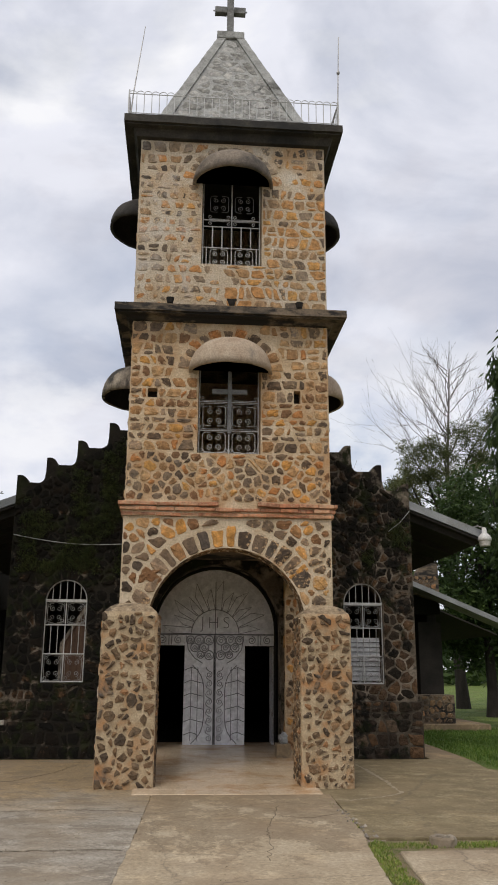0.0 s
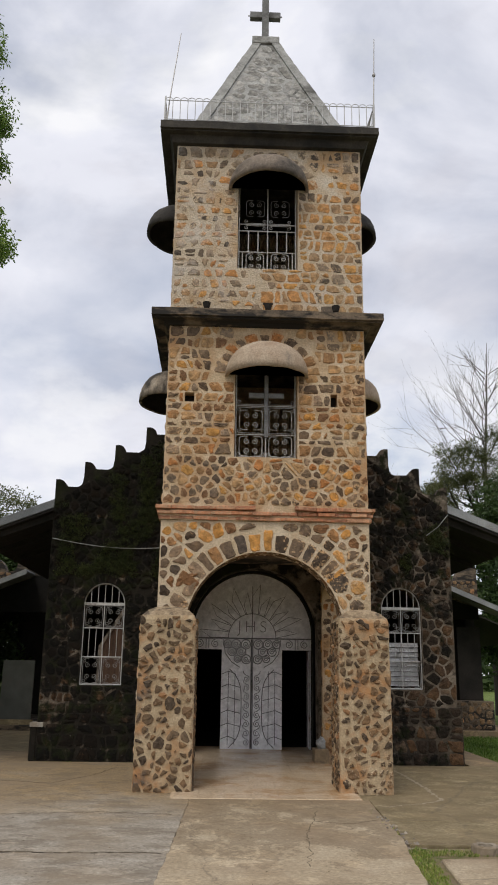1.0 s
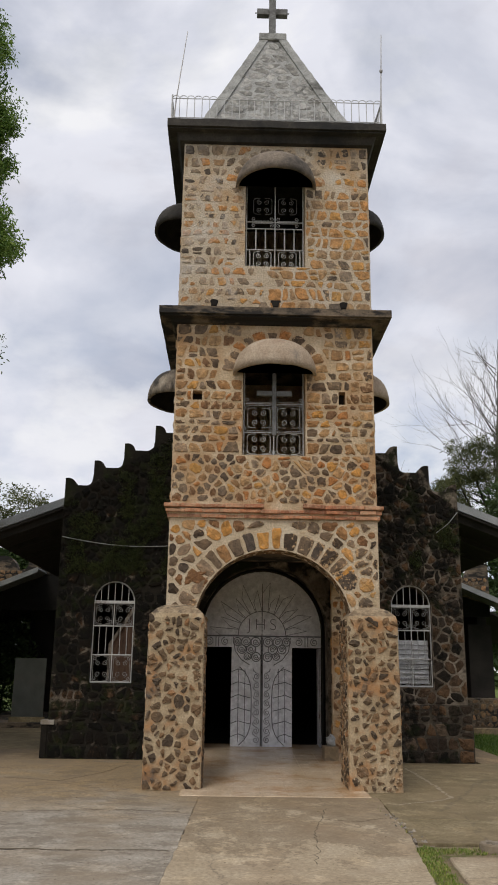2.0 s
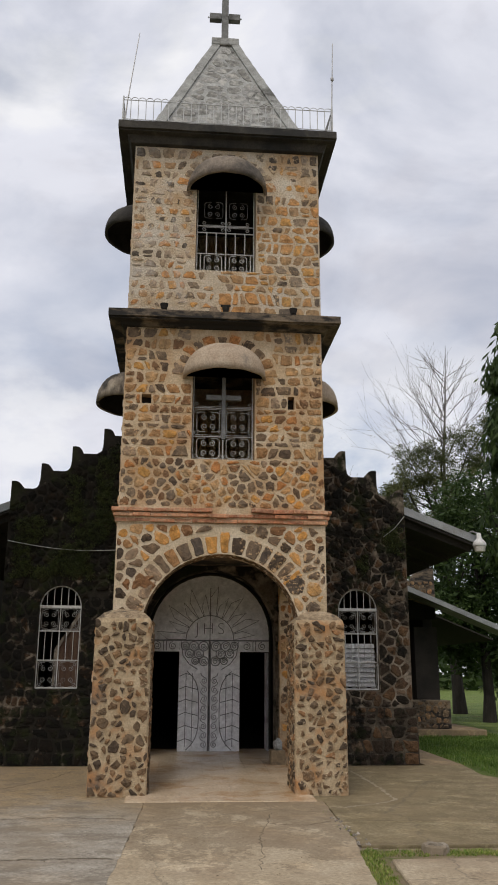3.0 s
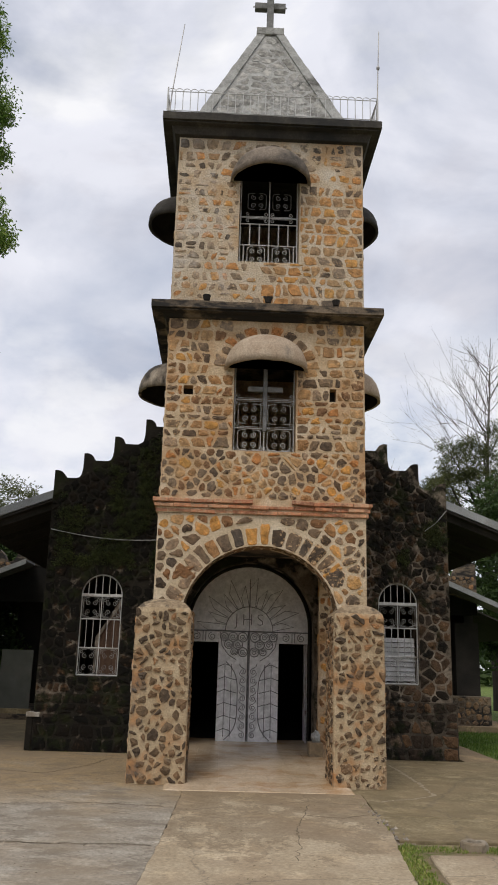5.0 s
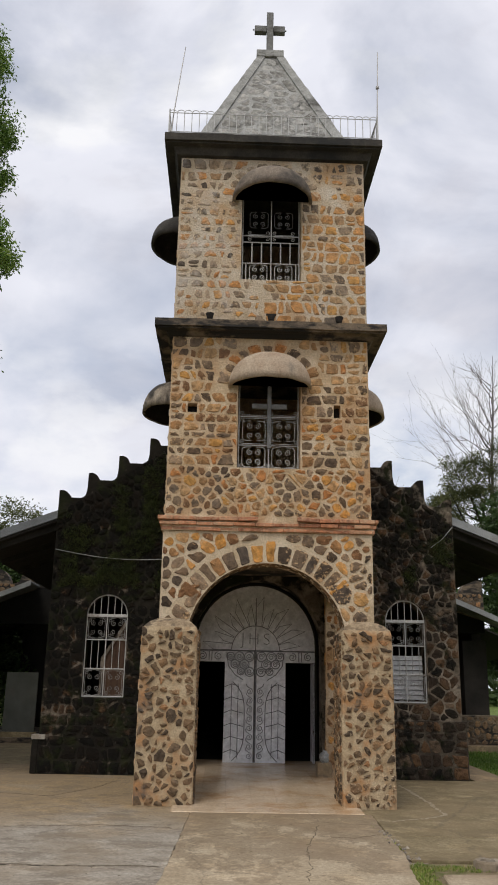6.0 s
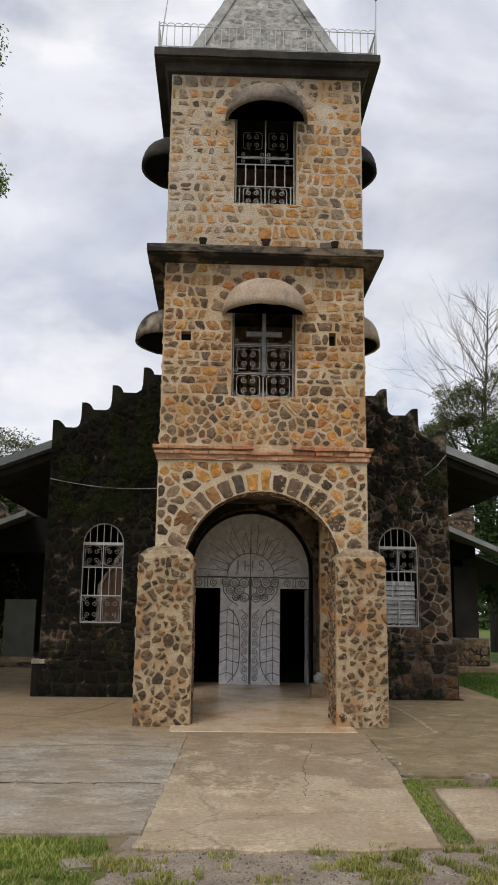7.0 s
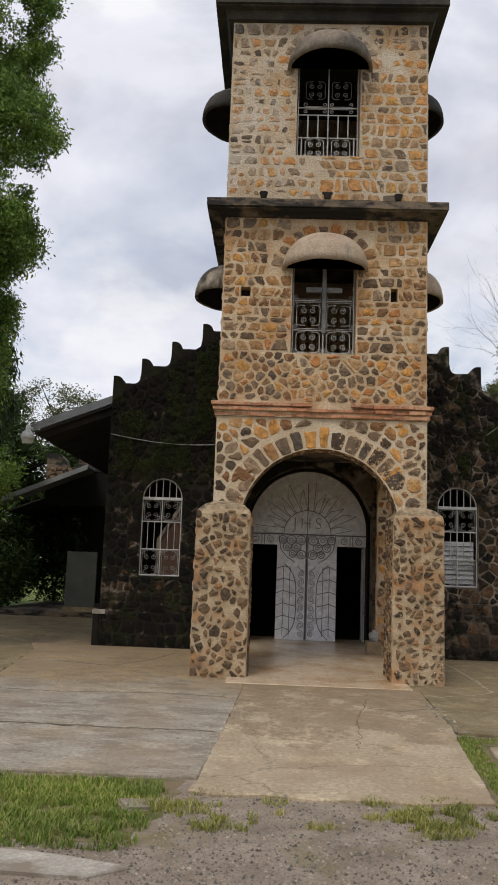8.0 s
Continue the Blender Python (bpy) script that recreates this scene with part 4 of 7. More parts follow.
def hole_cuts(holes, margin):
    def cuts(x, z):
        res = []
        for x0, x1, z0, z1 in holes:
            gaps = [(x0 - x, (1, 0, x0 - margin)), (x - x1, (-1, 0, -x1 - margin)), (z0 - z, (0, 1, z0 - margin)), (z - z1, (0, -1, -z1 - margin))]
            res.append(max(gaps)[1])
        return res
    return cuts


def out_of(holes, m):
    return lambda x, z: all(not (h[0] - m < x < h[1] + m and h[2] - m < z < h[3] + m) for h in holes)


def fan_keep(holes, zc, a_, b_):
    far = out_of(holes, -0.07)
    return lambda x, z: far(x, z) and not (z > zc and (x / a_) ** 2 + ((z - zc) / b_) ** 2 < 1.03)


def fan_cuts(holes, zc, a_, b_):
    base_cut = hole_cuts(holes, 0.02)

    def cuts(x, z):
        res = base_cut(x, z)
        if z > zc:
            k = 1 / math.sqrt((x / a_) ** 2 + ((z - zc) / b_) ** 2)
            px, pz = x * k, zc + (z - zc) * k
            nx, nz = px / a_ ** 2, (pz - zc) / b_ ** 2
            l = math.hypot(nx, nz)
            res.append((-nx / l, -nz / l, -(px * nx + pz * nz) / l))
        return res
    return cuts


def fan(zc, a_, b_, top):
    """Wedge stones set like rays over a hood."""
    res, t = [], 0.06
    while t < math.pi - 0.22:
        dt = rng.uniform(0.19, 0.32)
        reach = rng.uniform(0.92, 1.0)
        q = [(f * a_ * math.cos(u), zc + f * b_ * math.sin(u)) for f, u in ((0.7, t + 0.03), (reach, t + 0.024), (reach, t + dt - 0.024), (0.7, t + dt - 0.03))]
        q = clip(q, 0, 1, top)
        if len(q) >= 3:
            res.append(q)
        t += dt
    return res


H1 = [WIN1, CAV_L, CAV_R]
KEEP1, CUTS1 = fan_keep(H1, 6.8, 1.0, 0.93), fan_cuts(H1, 6.8, 0.99, 0.92)
low_mid = stone_outlines(rng, -W, W, 4.49, 5.36, 0.185, 0.024, KEEP1, CUTS1, 0.36, 1.25)
set_stones(rng, low_mid, front(0.0), 0.02, M_MID, mid_wall)
set_stones(rng, courses(rng, -W, W, 5.36, 6.5, 0.215, 0.026, KEEP1, CUTS1, 1.05, split=0.1), front(0.0), 0.022, M_MID, mid_wall, cut=(0.06, 0.2))
set_stones(rng, courses(rng, -W, W, 6.5, 7.76, 0.21, 0.026, KEEP1, CUTS1, 1.05, split=0.12) + fan(6.8, 0.97, 0.90, 7.72), front(0.0), 0.02, M_STONE_J, mid_wall, False, cut=(0.06, 0.2))
H2 = [WIN2]
KEEP2, CUTS2 = fan_keep(H2, 10.53, 1.02, 0.93), fan_cuts(H2, 10.53, 1.0, 0.92)
up_stones = [p for p in courses(rng, -W, W, 7.97, 11.46, 0.21, 0.05, KEEP2, CUTS2, 1.05, split=0.15) if p[0][0] < -0.2 or p[0][1] > 10.7]
up_tight = [p for p in courses(rng, -W, W, 7.97, 10.75, 0.215, 0.026, KEEP2, CUTS2, 1.0, split=0.12) if p[0][0] >= -0.16]
up_tight = [p for p in up_tight if max(v[1] for v in p) < 10.68]
set_stones(rng, up_tight, front(0.0), 0.014, M_UPPER_T, up_wall, single=False, cut=(0.06, 0.2))
set_stones(rng, up_stones + fan(10.53, 0.98, 0.90, 11.43), front(0.0), 0.014, M_UPPER, up_wall, single=False, cut=(0.06, 0.2))
# stones on the far jamb of the side arch
set_stones(rng, stone_outlines(rng, 1.41, 1.75, 0.05, 3.3, 0.17, 0.03), front(3.65), 0.02, M_STONE_J, side_r, False)
set_stones(rng, stone_outlines(rng, -1.75, -1.41, 0.05, 3.3, 0.17, 0.03), front(3.65), 0.02, M_STONE_J, side_l, False)
HS = [(1.05, 3.65, 0.0, 3.5)]
# outer side faces and the porch's inner faces
for x, pl, fl in ((-W, facing_left(-W), True), (W, facing_right(W), False)):
    set_stones(rng, stone_outlines(rng, 0.0, D, 4.49, 7.76, 0.26, 0.05), pl, 0.02, M_UPPER, mid_wall, False, flip=fl)
    set_stones(rng, stone_outlines(rng, 0.0, D, 7.97, 11.46, 0.26, 0.05), pl, 0.014, M_UPPER, up_wall, False, flip=fl)
set_stones(rng, stone_outlines(rng, 0.52, NAVE_Y - 0.05, 0.1, 3.95, 0.24, 0.04, out_of(HS, 0.03), hole_cuts(HS, 0.02)), facing_left(1.4), 0.02, M_STONE, side_r, True, flip=True)
set_stones(rng, stone_outlines(rng, 0.52, NAVE_Y - 0.05, 0.1, 3.95, 0.3, 0.04, out_of(HS, 0.03), hole_cuts(HS, 0.02)), facing_right(-1.4), 0.02, M_UPPER, side_l, False)


def cornice(z0, z1, z2, over, low, material, top_material):
    """A moulded cornice: a flat slab over a splayed under-moulding."""
    b = bmesh.new()
    cy = D / 2
    rings = []
    for o, z in ((0.02, z0), (low * 0.55, z0 + 0.012), (low, z1 - 0.02), (low + 0.02, z1 - 0.002)):
        rings.append([b.verts.new((sx * (W + o), cy + sy * (D / 2 + o), z)) for sx, sy in ((-1, -1), (1, -1), (1, 1), (-1, 1))])
    for q, s in zip(rings, rings[1:]):
        for k in range(4):
            b.faces.new((q[k], q[(k + 1) % 4], s[(k + 1) % 4], s[k]))
    b.faces.new(rings[0])
    b.faces.new(rings[-1])
    part("cornice_moulding", b, material, tower)
    b = bmesh.new()
    box(b, -W - over, W + over, -over, D + over, z1, z2)
    es = [e for e in b.edges]
    bmesh.ops.subdivide_edges(b, edges=es, cuts=14, use_grid_fill=True)
    for q in b.verts:
        n = noise.noise(q.co * 2.3)
        q.co += Vector((n * 0.008, noise.noise(q.co * 2.1 + Vector((5, 0, 0))) * 0.008, n * 0.012))
    part("cornice_slab", b, top_material, tower, "weathered black-stained concrete cornice slab")
    b = bmesh.new()
    box(b, -W - over + 0.05, W + over - 0.05, -over + 0.05, D + over - 0.05, z1 - 0.03, z1 + 0.002, bevel=0.006)
    part("cornice_fillet", b, material, tower)


cornice(7.74, 7.83, 7.965, 0.31, 0.13, M_CORNICE, M_CORNICE)
cornice(11.46, 11.64, 11.79, 0.32, 0.16, M_CORNICE_TOP, M_CORNICE_TOP)

# brick string course, three courses of thin bricks
course = thing("brick_course", (0, 0, 4.22), "three-course band of weathered red bricks round the tower", "brick band")
part("core", boxed(-1.79, 1.79, -0.03, 3.62, 4.225, 4.475), M_MORTAR, course)
for k, (z, o) in enumerate(((4.228, 0.05), (4.312, 0.075), (4.396, 0.105))):
    x = -1.75 - o + (0.0, 0.14, 0.05)[k] - 0.14
    while x < 1.75 + o:
        l = 0.34 + rng.uniform(-0.07, 0.09)
        x0, x1 = max(x, -1.75 - o), min(x + l - 0.006, 1.75 + o)
        gone = 0.0 if k < 2 else 0.75 if -0.35 < x < 0.4 else 0.05
        if x1 - x0 > 0.04 and rng.random() >= gone:
            j = rng.uniform(-0.02, 0.02)
            h = 0.058 + rng.uniform(-0.008, 0.008)
            b = boxed(x0, x1, -o + j, 0.03, z, z + h, bevel=0.009)
            tip = rng.gauss(0, 0.014) + (rng.uniform(-0.03, 0.03) if k == 2 else 0)
            b.transform(Matrix.Translation(((x0 + x1) / 2, 0, z + rng.uniform(-0.006, 0.008))) @ Matrix.Rotation(tip, 4, "Y") @ Matrix.Translation((-(x0 + x1) / 2, 0, -z)))
            part("brick", b, M_BRICK, course)
        x += l
    for sx in (-1, 1):
        y = 0.035
        while y < 3.6:
            xa, xb = sorted((sx * 1.77, sx * (1.75 + o)))
            part("brick", boxed(xa, xb, y, y + 0.25, z, z + 0.062, bevel=0.008), M_BRICK, course)
            y += 0.26


def hood(centre, z, half, reach, height, turn, material, name_label, tilt=0.04):
    """A quarter-dome window hood, hollow, its underside painted black for soot and shade."""
    n, m = 24, 8
    top = None
    for t, mat_ in ((0.0, material), (0.055, M_SOOT_SHADE)):
        b = bmesh.new()
        g = []
        for j in range(m + 1):
            e = (math.pi / 2) * j / m
            row = []
            for i in range(n + 1):
                a_ = math.pi * i / n
                c = max(math.cos(e), 0.0) ** 0.7
                row.append(b.verts.new((-math.cos(a_) * (half - t) * c, -math.sin(a_) * (reach - t) * c, (height - t) * math.sin(e) + tilt * math.sin(a_) * math.cos(e) + (0.006 if t else 0))))
            g.append(row)
        for j in range(m):
            for i in range(n):
                b.faces.new((g[j][i], g[j][i + 1], g[j + 1][i + 1], g[j + 1][i]))
        if t == 0:
            lip = [b.verts.new((v_.co.x * (half - 0.055) / half, v_.co.y * (reach - 0.055) / reach, v_.co.z + 0.004)) for v_ in g[0]]
            for i in range(n):
                b.faces.new((g[0][i], lip[i], lip[i + 1], g[0][i + 1]))
        bmesh.ops.remove_doubles(b, verts=b.verts, dist=0.0005)
        for q in b.verts:
            q.co += Vector((0, 0, noise.noise(q.co * 4 + Vector((*centre, 0))) * 0.012))
        b.transform(Matrix.Translation((*centre, z)) @ Matrix.Rotation(turn, 4, "Z"))
        if t == 0:
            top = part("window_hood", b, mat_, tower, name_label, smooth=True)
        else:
            part("underside", b, mat_, top, "black underside, soot and shade in one tone", smooth=True)
    # added plate: soot and the hood's shadow on the wall as one black
    b = bmesh.new()
    arc = [b.verts.new((-math.cos(math.pi * i / n) * (half - 0.07), -0.03, max(0.0, math.sin(math.pi * i / n)) * (height - 0.07) + 0.03)) for i in range(n + 1)]
    b.faces.new(arc)
    bmesh.ops.solidify(b, geom=b.faces[:], thickness=0.012)
    b.transform(Matrix.Translation((*centre, z)) @ Matrix.Rotation(turn, 4, "Z"))
    part("back_plate", b, M_SOOT_SHADE, top, "black plate with the hood's soot and shade painted in")


# near-black that holds both the hoods' soot and the shade beneath them
M_SOOT_SHADE = mottled("soot_and_shade_black", [(0.3, (0.018, 0.016, 0.014)), (0.7, (0.04, 0.035, 0.03))], 5, 40, 0.95, bumps=0.2)
hood((0, 0.0), 6.80, 0.74, 0.55, 0.62, 0, M_HOOD, "pale plastered quarter-dome hood", 0.03)
hood((-W, 1.72), 6.80, 0.74, 0.66, 0.62, -math.pi / 2, M_HOOD_STREAK, "black-streaked plastered quarter-dome hood", 0.03)
hood((W, 1.72), 6.80, 0.74, 0.60, 0.62, math.pi / 2, M_HOOD, "pale plastered quarter-dome hood", 0.03)
hood((0, 0.0), 10.53, 0.76, 0.62, 0.60, 0, M_HOOD_DARK, "sooty plastered quarter-dome hood", 0.08)
hood((-W, 1.9), 10.53, 0.76, 0.70, 0.60, -math.pi / 2, M_HOOD_BLACK, "blackened plastered quarter-dome hood", 0.08)
hood((W, 1.9), 10.53, 0.76, 0.64, 0.60, math.pi / 2, M_HOOD_BLACK, "blackened plastered quarter-dome hood", 0.08)

# spire
SB, SZ0, SZ1, SC = 1.58, 11.78, 15.20, 1.75
spire = thing("spire", (0, SC, SZ0), "grey stone-faced pyramid spire with hip ribs", "spire")
bm = bmesh.new()
lo = [bm.verts.new((sx * SB, SC + sy * SB, SZ0)) for sx, sy in ((-1, -1), (1, -1), (1, 1), (-1, 1))]
hi = [bm.verts.new((sx * 0.24, SC + sy * 0.24, SZ1)) for sx, sy in ((-1, -1), (1, -1), (1, 1), (-1, 1))]
for k in range(4):
    bm.faces.new((lo[k], lo[(k + 1) % 4], hi[(k + 1) % 4], hi[k]))
bm.faces.new(lo)
bm.faces.new(hi)
part("body", bm, M_PYR, spire)
slope_h = math.hypot(SZ1 - SZ0, SB - 0.24)
sl_y, sl_z = (SB - 0.24) / slope_h, (SZ1 - SZ0) / slope_h


def on_slope(turn):
    c, s = round(math.cos(turn)), round(math.sin(turn))

    def place(u, v_, h):
        x, y, z = u, -SB + v_ * sl_y - h * sl_z, SZ0 + v_ * sl_z + h * sl_y
        return (c * x - s * y, SC + s * x + c * y, z)
    return place


def in_hip(x, z):
    return abs(x) < SB - 0.22 - (SB - 0.24) * z / slope_h


def hip_cut(x, z):
    k = (SB - 0.24) / slope_h
    l = math.hypot(1, k)
    d = (SB - 0.2) / l
    return [(1 / l, k / l, d), (-1 / l, k / l, d)]


for turn in (0, math.pi / 2, -math.pi / 2):
    set_stones(rng, stone_outlines(rng, -SB, SB, 0.02, slope_h - 0.1, 0.3, 0.03, in_hip, hip_cut, 0.42), on_slope(turn), 0.007, M_PYR_ST, spire, False)
for sx, sy in ((-1, -1), (1, -1), (1, 1), (-1, 1)):
    bm = bmesh.new()
    p0, p1 = Vector((sx * SB, SC + sy * SB, SZ0)), Vector((sx * 0.24, SC + sy * 0.24, SZ1))
    ax = (p1 - p0).normalized()
    u1, u2 = Vector((-sx, 0, 0)), Vector((0, -sy, 0))
    secs = []
    n = 26
    for i in range(n + 1):
        p = p0.lerp(p1, i / n)
        w = 1.0 - 0.25 * i / n
        j = rng.uniform(-0.008, 0.008)
        n1 = Vector((0, sy * sl_z, sl_y))
        n2 = Vector((sx * sl_z, 0, sl_y))
        secs.append([bm.verts.new(q) for q in (p + u1 * 0.19 * w - n1 * 0.02, p + u1 * 0.185 * w + n1 * (0.04 + j), p + (n1 + n2).normalized() * (0.055 + j), p + u2 * 0.185 * w + n2 * (0.04 + j), p + u2 * 0.19 * w - n2 * 0.02)])
    for q, s in zip(secs, secs[1:]):
        for k in range(4):
            bm.faces.new((q[k], q[k + 1], s[k + 1], s[k]))
    bm.faces.new(secs[0])
    bm.faces.new(secs[-1])
    part("hip_rib", bm, M_PYR, spire)
part("cap", boxed(-0.31, 0.29, SC - 0.31, SC + 0.31, 15.16, 15.34, bevel=0.015), M_PYR, spire, "square grey concrete cap")
cross = thing("roof_cross", (0, SC, 15.34), "grey concrete cross on top of the spire", "cross")
part("upright", boxed(-0.085, 0.065, SC - 0.08, SC + 0.08, 15.335, 16.58, bevel=0.012), M_CROSS, cross)
part("arm", boxed(-0.36, -0.088, SC - 0.07, SC + 0.07, 16.05, 16.21, bevel=0.012), M_CROSS, cross)
part("arm", boxed(0.068, 0.33, SC - 0.07, SC + 0.07, 16.05, 16.21, bevel=0.012), M_CROSS, cross)
for x in (-0.385, 0.35):
    bm = bmesh.new()
    bmesh.ops.create_icosphere(bm, subdivisions=1, radius=0.022, matrix=Matrix.Translation((x, SC, 16.14)))
    tube(bm, [(x, SC, 16.14), (x * 0.9, SC, 16.14)], 0.008)
    part("bulb_socket", bm, M_IRON, cross)

# ---- buttress pillars at the arch ----
def pillar(x0, x1, inner_dir, label):
    """A stone-faced buttress with a rounded sloping cap; it widens a little to the foot."""
    th = thing("buttress_pillar", ((x0 + x1) / 2, 0, 0), label, "pillar", "buttress pillars")
    b = bmesh.new()
    r = 0.05
    rings = []
    y0, y1 = -0.435, 0.499
    for z, grow in ((0.0, 0.0), (1.3, -0.004), (2.55, -0.01), (2.62, -0.035), (2.70, -0.12), (2.75, -0.22), (2.775, -0.34)):
        ring = []
        for cx, cy, a0 in ((x1 - r, y0 + r, -90), (x1, y1, 0), (x0, y1, 90), (x0 + r, y0 + r, 180)):
            if cy > y0 + r:
                gx = grow
                ring.append(b.verts.new((cx + (gx if cx == x1 else -gx), cy, z)))
            else:
                for k in range(5):
                    t = radians(a0 + 90 * k / 4)
                    ring.append(b.verts.new((cx + math.cos(t) * (r + grow) if grow > -r else cx + math.cos(t) * 0.0 + (grow + r) * (1 if a0 == -90 else -1), cy + (math.sin(t) * (r + grow) if grow > -r else -(grow + r)), z)))
        rings.append(ring)
    for q, s in zip(rings, rings[1:]):
        for k in range(len(q)):
            b.faces.new((q[k], q[(k + 1) % len(q)], s[(k + 1) % len(q)], s[k]))
    b.faces.new(rings[0][::-1])
    b.faces.new(rings[-1])
    core = part("core", b, M_MORTAR_P, th, "tan mortar core with a sloped cap")
    core.data.materials.append(M_CAP)
    for f in core.data.polygons:
        f.material_index = 1 if f.center.z > 2.6 else 0
    g = random.Random(int(x0 * 100) + 900)
    set_stones(g, chips(g, stone_outlines(g, x0 + 0.005, x1 - 0.005, 0.0, 2.62, 0.145, 0.026, jitter=0.5), 0.7), front(-0.435), 0.024, M_PILLAR, core, cut=(0.04, 0.16))
    xi = x1 if inner_dir > 0 else x0
    pl = facing_right(xi - 0.005) if inner_dir > 0 else facing_left(xi + 0.005)
    set_stones(g, chips(g, stone_outlines(g, -0.39, 0.48, 0.0, 2.6, 0.145, 0.026, jitter=0.5), 0.7), pl, 0.024, M_PILLAR, core, True, flip=inner_dir < 0, cut=(0.04, 0.16))
    xo = x0 if inner_dir > 0 else x1
    pl = facing_left(xo + 0.005) if inner_dir > 0 else facing_right(xo - 0.005)
    set_stones(g, stone_outlines(g, -0.38, 0.48, 0.0, 2.56, 0.19, 0.05, jitter=0.42), pl, 0.02, M_UPPER, core, False, flip=inner_dir > 0)
    return th


pillar(-1.995, -1.10, 1, "stone-studded buttress pillar with pale mortar and a sloped cap")
pillar(1.15, 1.975, -1, "stone-studded buttress pillar with wide mortar joints and orange stains")

# ---- nave front ----
nave = thing("church_facade", (0, NAVE_Y, 0), "black-stained stone church front with a stepped scalloped parapet", "church front")
TEETH_L = [(-4.33, 5.73), (-3.73, 6.13), (-3.09, 6.53), (-2.43, 6.95), (-1.78, 7.36)]
TEETH_R = [(4.20, 5.73), (3.60, 6.15), (2.92, 6.58), (2.27, 7.0), (1.65, 7.4)]


def scallops(teeth, s):
    """The parapet's outline from the outer corner inwards: teeth with scooped steps between."""
    pts = []
    for (x, z), (nx, nz) in zip(teeth, teeth[1:]):
        d = abs(nx - x)
        pts += [(x, z), (x + s * 0.075, z + 0.004)]
        for k in range(1, 6):
            t = k / 5 * math.pi / 2
            pts.append((x + s * (0.075 + 0.15 * math.sin(t)), z - 0.15 * (1 - math.cos(t)) - 0.0))
        pts[-1] = (x + s * 0.235, z - 0.155)
        for k in range(0, 6):
            t = k / 5 * math.pi / 2
            pts.append((nx - s * (0.15 - 0.13 * math.sin(t)), z - 0.16 + 0.13 * (1 - math.cos(t))))
        pts.append((nx - s * 0.004, z + 0.06))
    return pts


NW_L, NW_R = (-3.56, -2.70, 1.46, 3.09), (2.68, 3.52, 1.46, 3.10)
NTH = 0.55
nave_wall = part("wall", wall_with_holes(bmesh.new(), -4.33, -1.34, 0, 5.5, NAVE_Y, NAVE_Y + NTH, [(NW_L[0], NW_L[1], NW_L[2], 3.53)]), M_MORTAR_N, nave)
nave_wall_r = part("wall", wall_with_holes(bmesh.new(), 1.34, 4.20, 0, 5.5, NAVE_Y, NAVE_Y + NTH, [(NW_R[0], NW_R[1], NW_R[2], 3.54)]), M_MORTAR_N, nave)
part("corner_batter", boxed(4.202, 4.28, NAVE_Y - 0.001, NAVE_Y + NTH, 0, 1.12), M_NAVE, nave)
for x0, x1, zs, zt in ((NW_L[0], NW_L[1], 3.09, 3.53), (NW_R[0], NW_R[1], 3.10, 3.54)):
    c, r = (x0 + x1) / 2, (x1 - x0) / 2
    for s in (-1, 1):
        arc = [(c + s * r * math.cos(t), zs + (zt - zs) * math.sin(t)) for t in [math.pi / 2 * k / 10 for k in range(11)]]
        part("arch_spandrel", prism(bmesh.new(), [*arc, (c + s * r, zt)], NAVE_Y, NAVE_Y + NTH), M_MORTAR_N, nave)
d_arc = [(1.34 * math.cos(math.pi * k / 24), 2.56 + 1.34 * math.sin(math.pi * k / 24)) for k in range(25)]
part("door_arch_wall", prism(bmesh.new(), [(-1.34, 5.5), (1.34, 5.5), *d_arc], NAVE_Y, NAVE_Y + NTH), M_MORTAR_N, nave)
bm = bmesh.new()
prism(bm, [*scallops(TEETH_L, 1), (-1.76, 7.3), (-1.76, 5.5), (-4.33, 5.5)], NAVE_Y + 0.002, NAVE_Y + 0.36)
part("parapet", bm, M_MORTAR_N, nave, "scalloped black-stained parapet")
bm = bmesh.new()
prism(bm, [*scallops(TEETH_R, -1), (1.76, 7.3), (1.76, 5.5), (4.20, 5.5)], NAVE_Y + 0.002, NAVE_Y + 0.36)
part("parapet", bm, M_MORTAR_N, nave, "scalloped black-stained parapet")
part("plinth", boxed(-4.46, -4.332, NAVE_Y - 0.02, NAVE_Y + NTH, 0, 0.64, bevel=0.02), M_MORTAR_N, nave, "low stone plinth at the corner")
part("plinth_block", boxed(-4.47, -4.20, NAVE_Y - 0.045, NAVE_Y + 0.2, 0.642, 0.735, bevel=0.012), M_KERB, nave, "pale concrete block on the plinth")

ARCHED = [(NW_L, 3.09, 3.53), (NW_R, 3.10, 3.54)]


def clear_of_windows(x, z):
    for (x0, x1, z0, _), zs, zt in ARCHED:
        c, a_, b_ = (x0 + x1) / 2, (x1 - x0) / 2 + 0.26, zt - zs + 0.26
        if x0 - 0.05 < x < x1 + 0.05 and z0 - 0.05 < z < zs:
            return False
        if z >= zs and ((x - c) / a_) ** 2 + ((z - zs) / b_) ** 2 < 1:
            return False
    return True


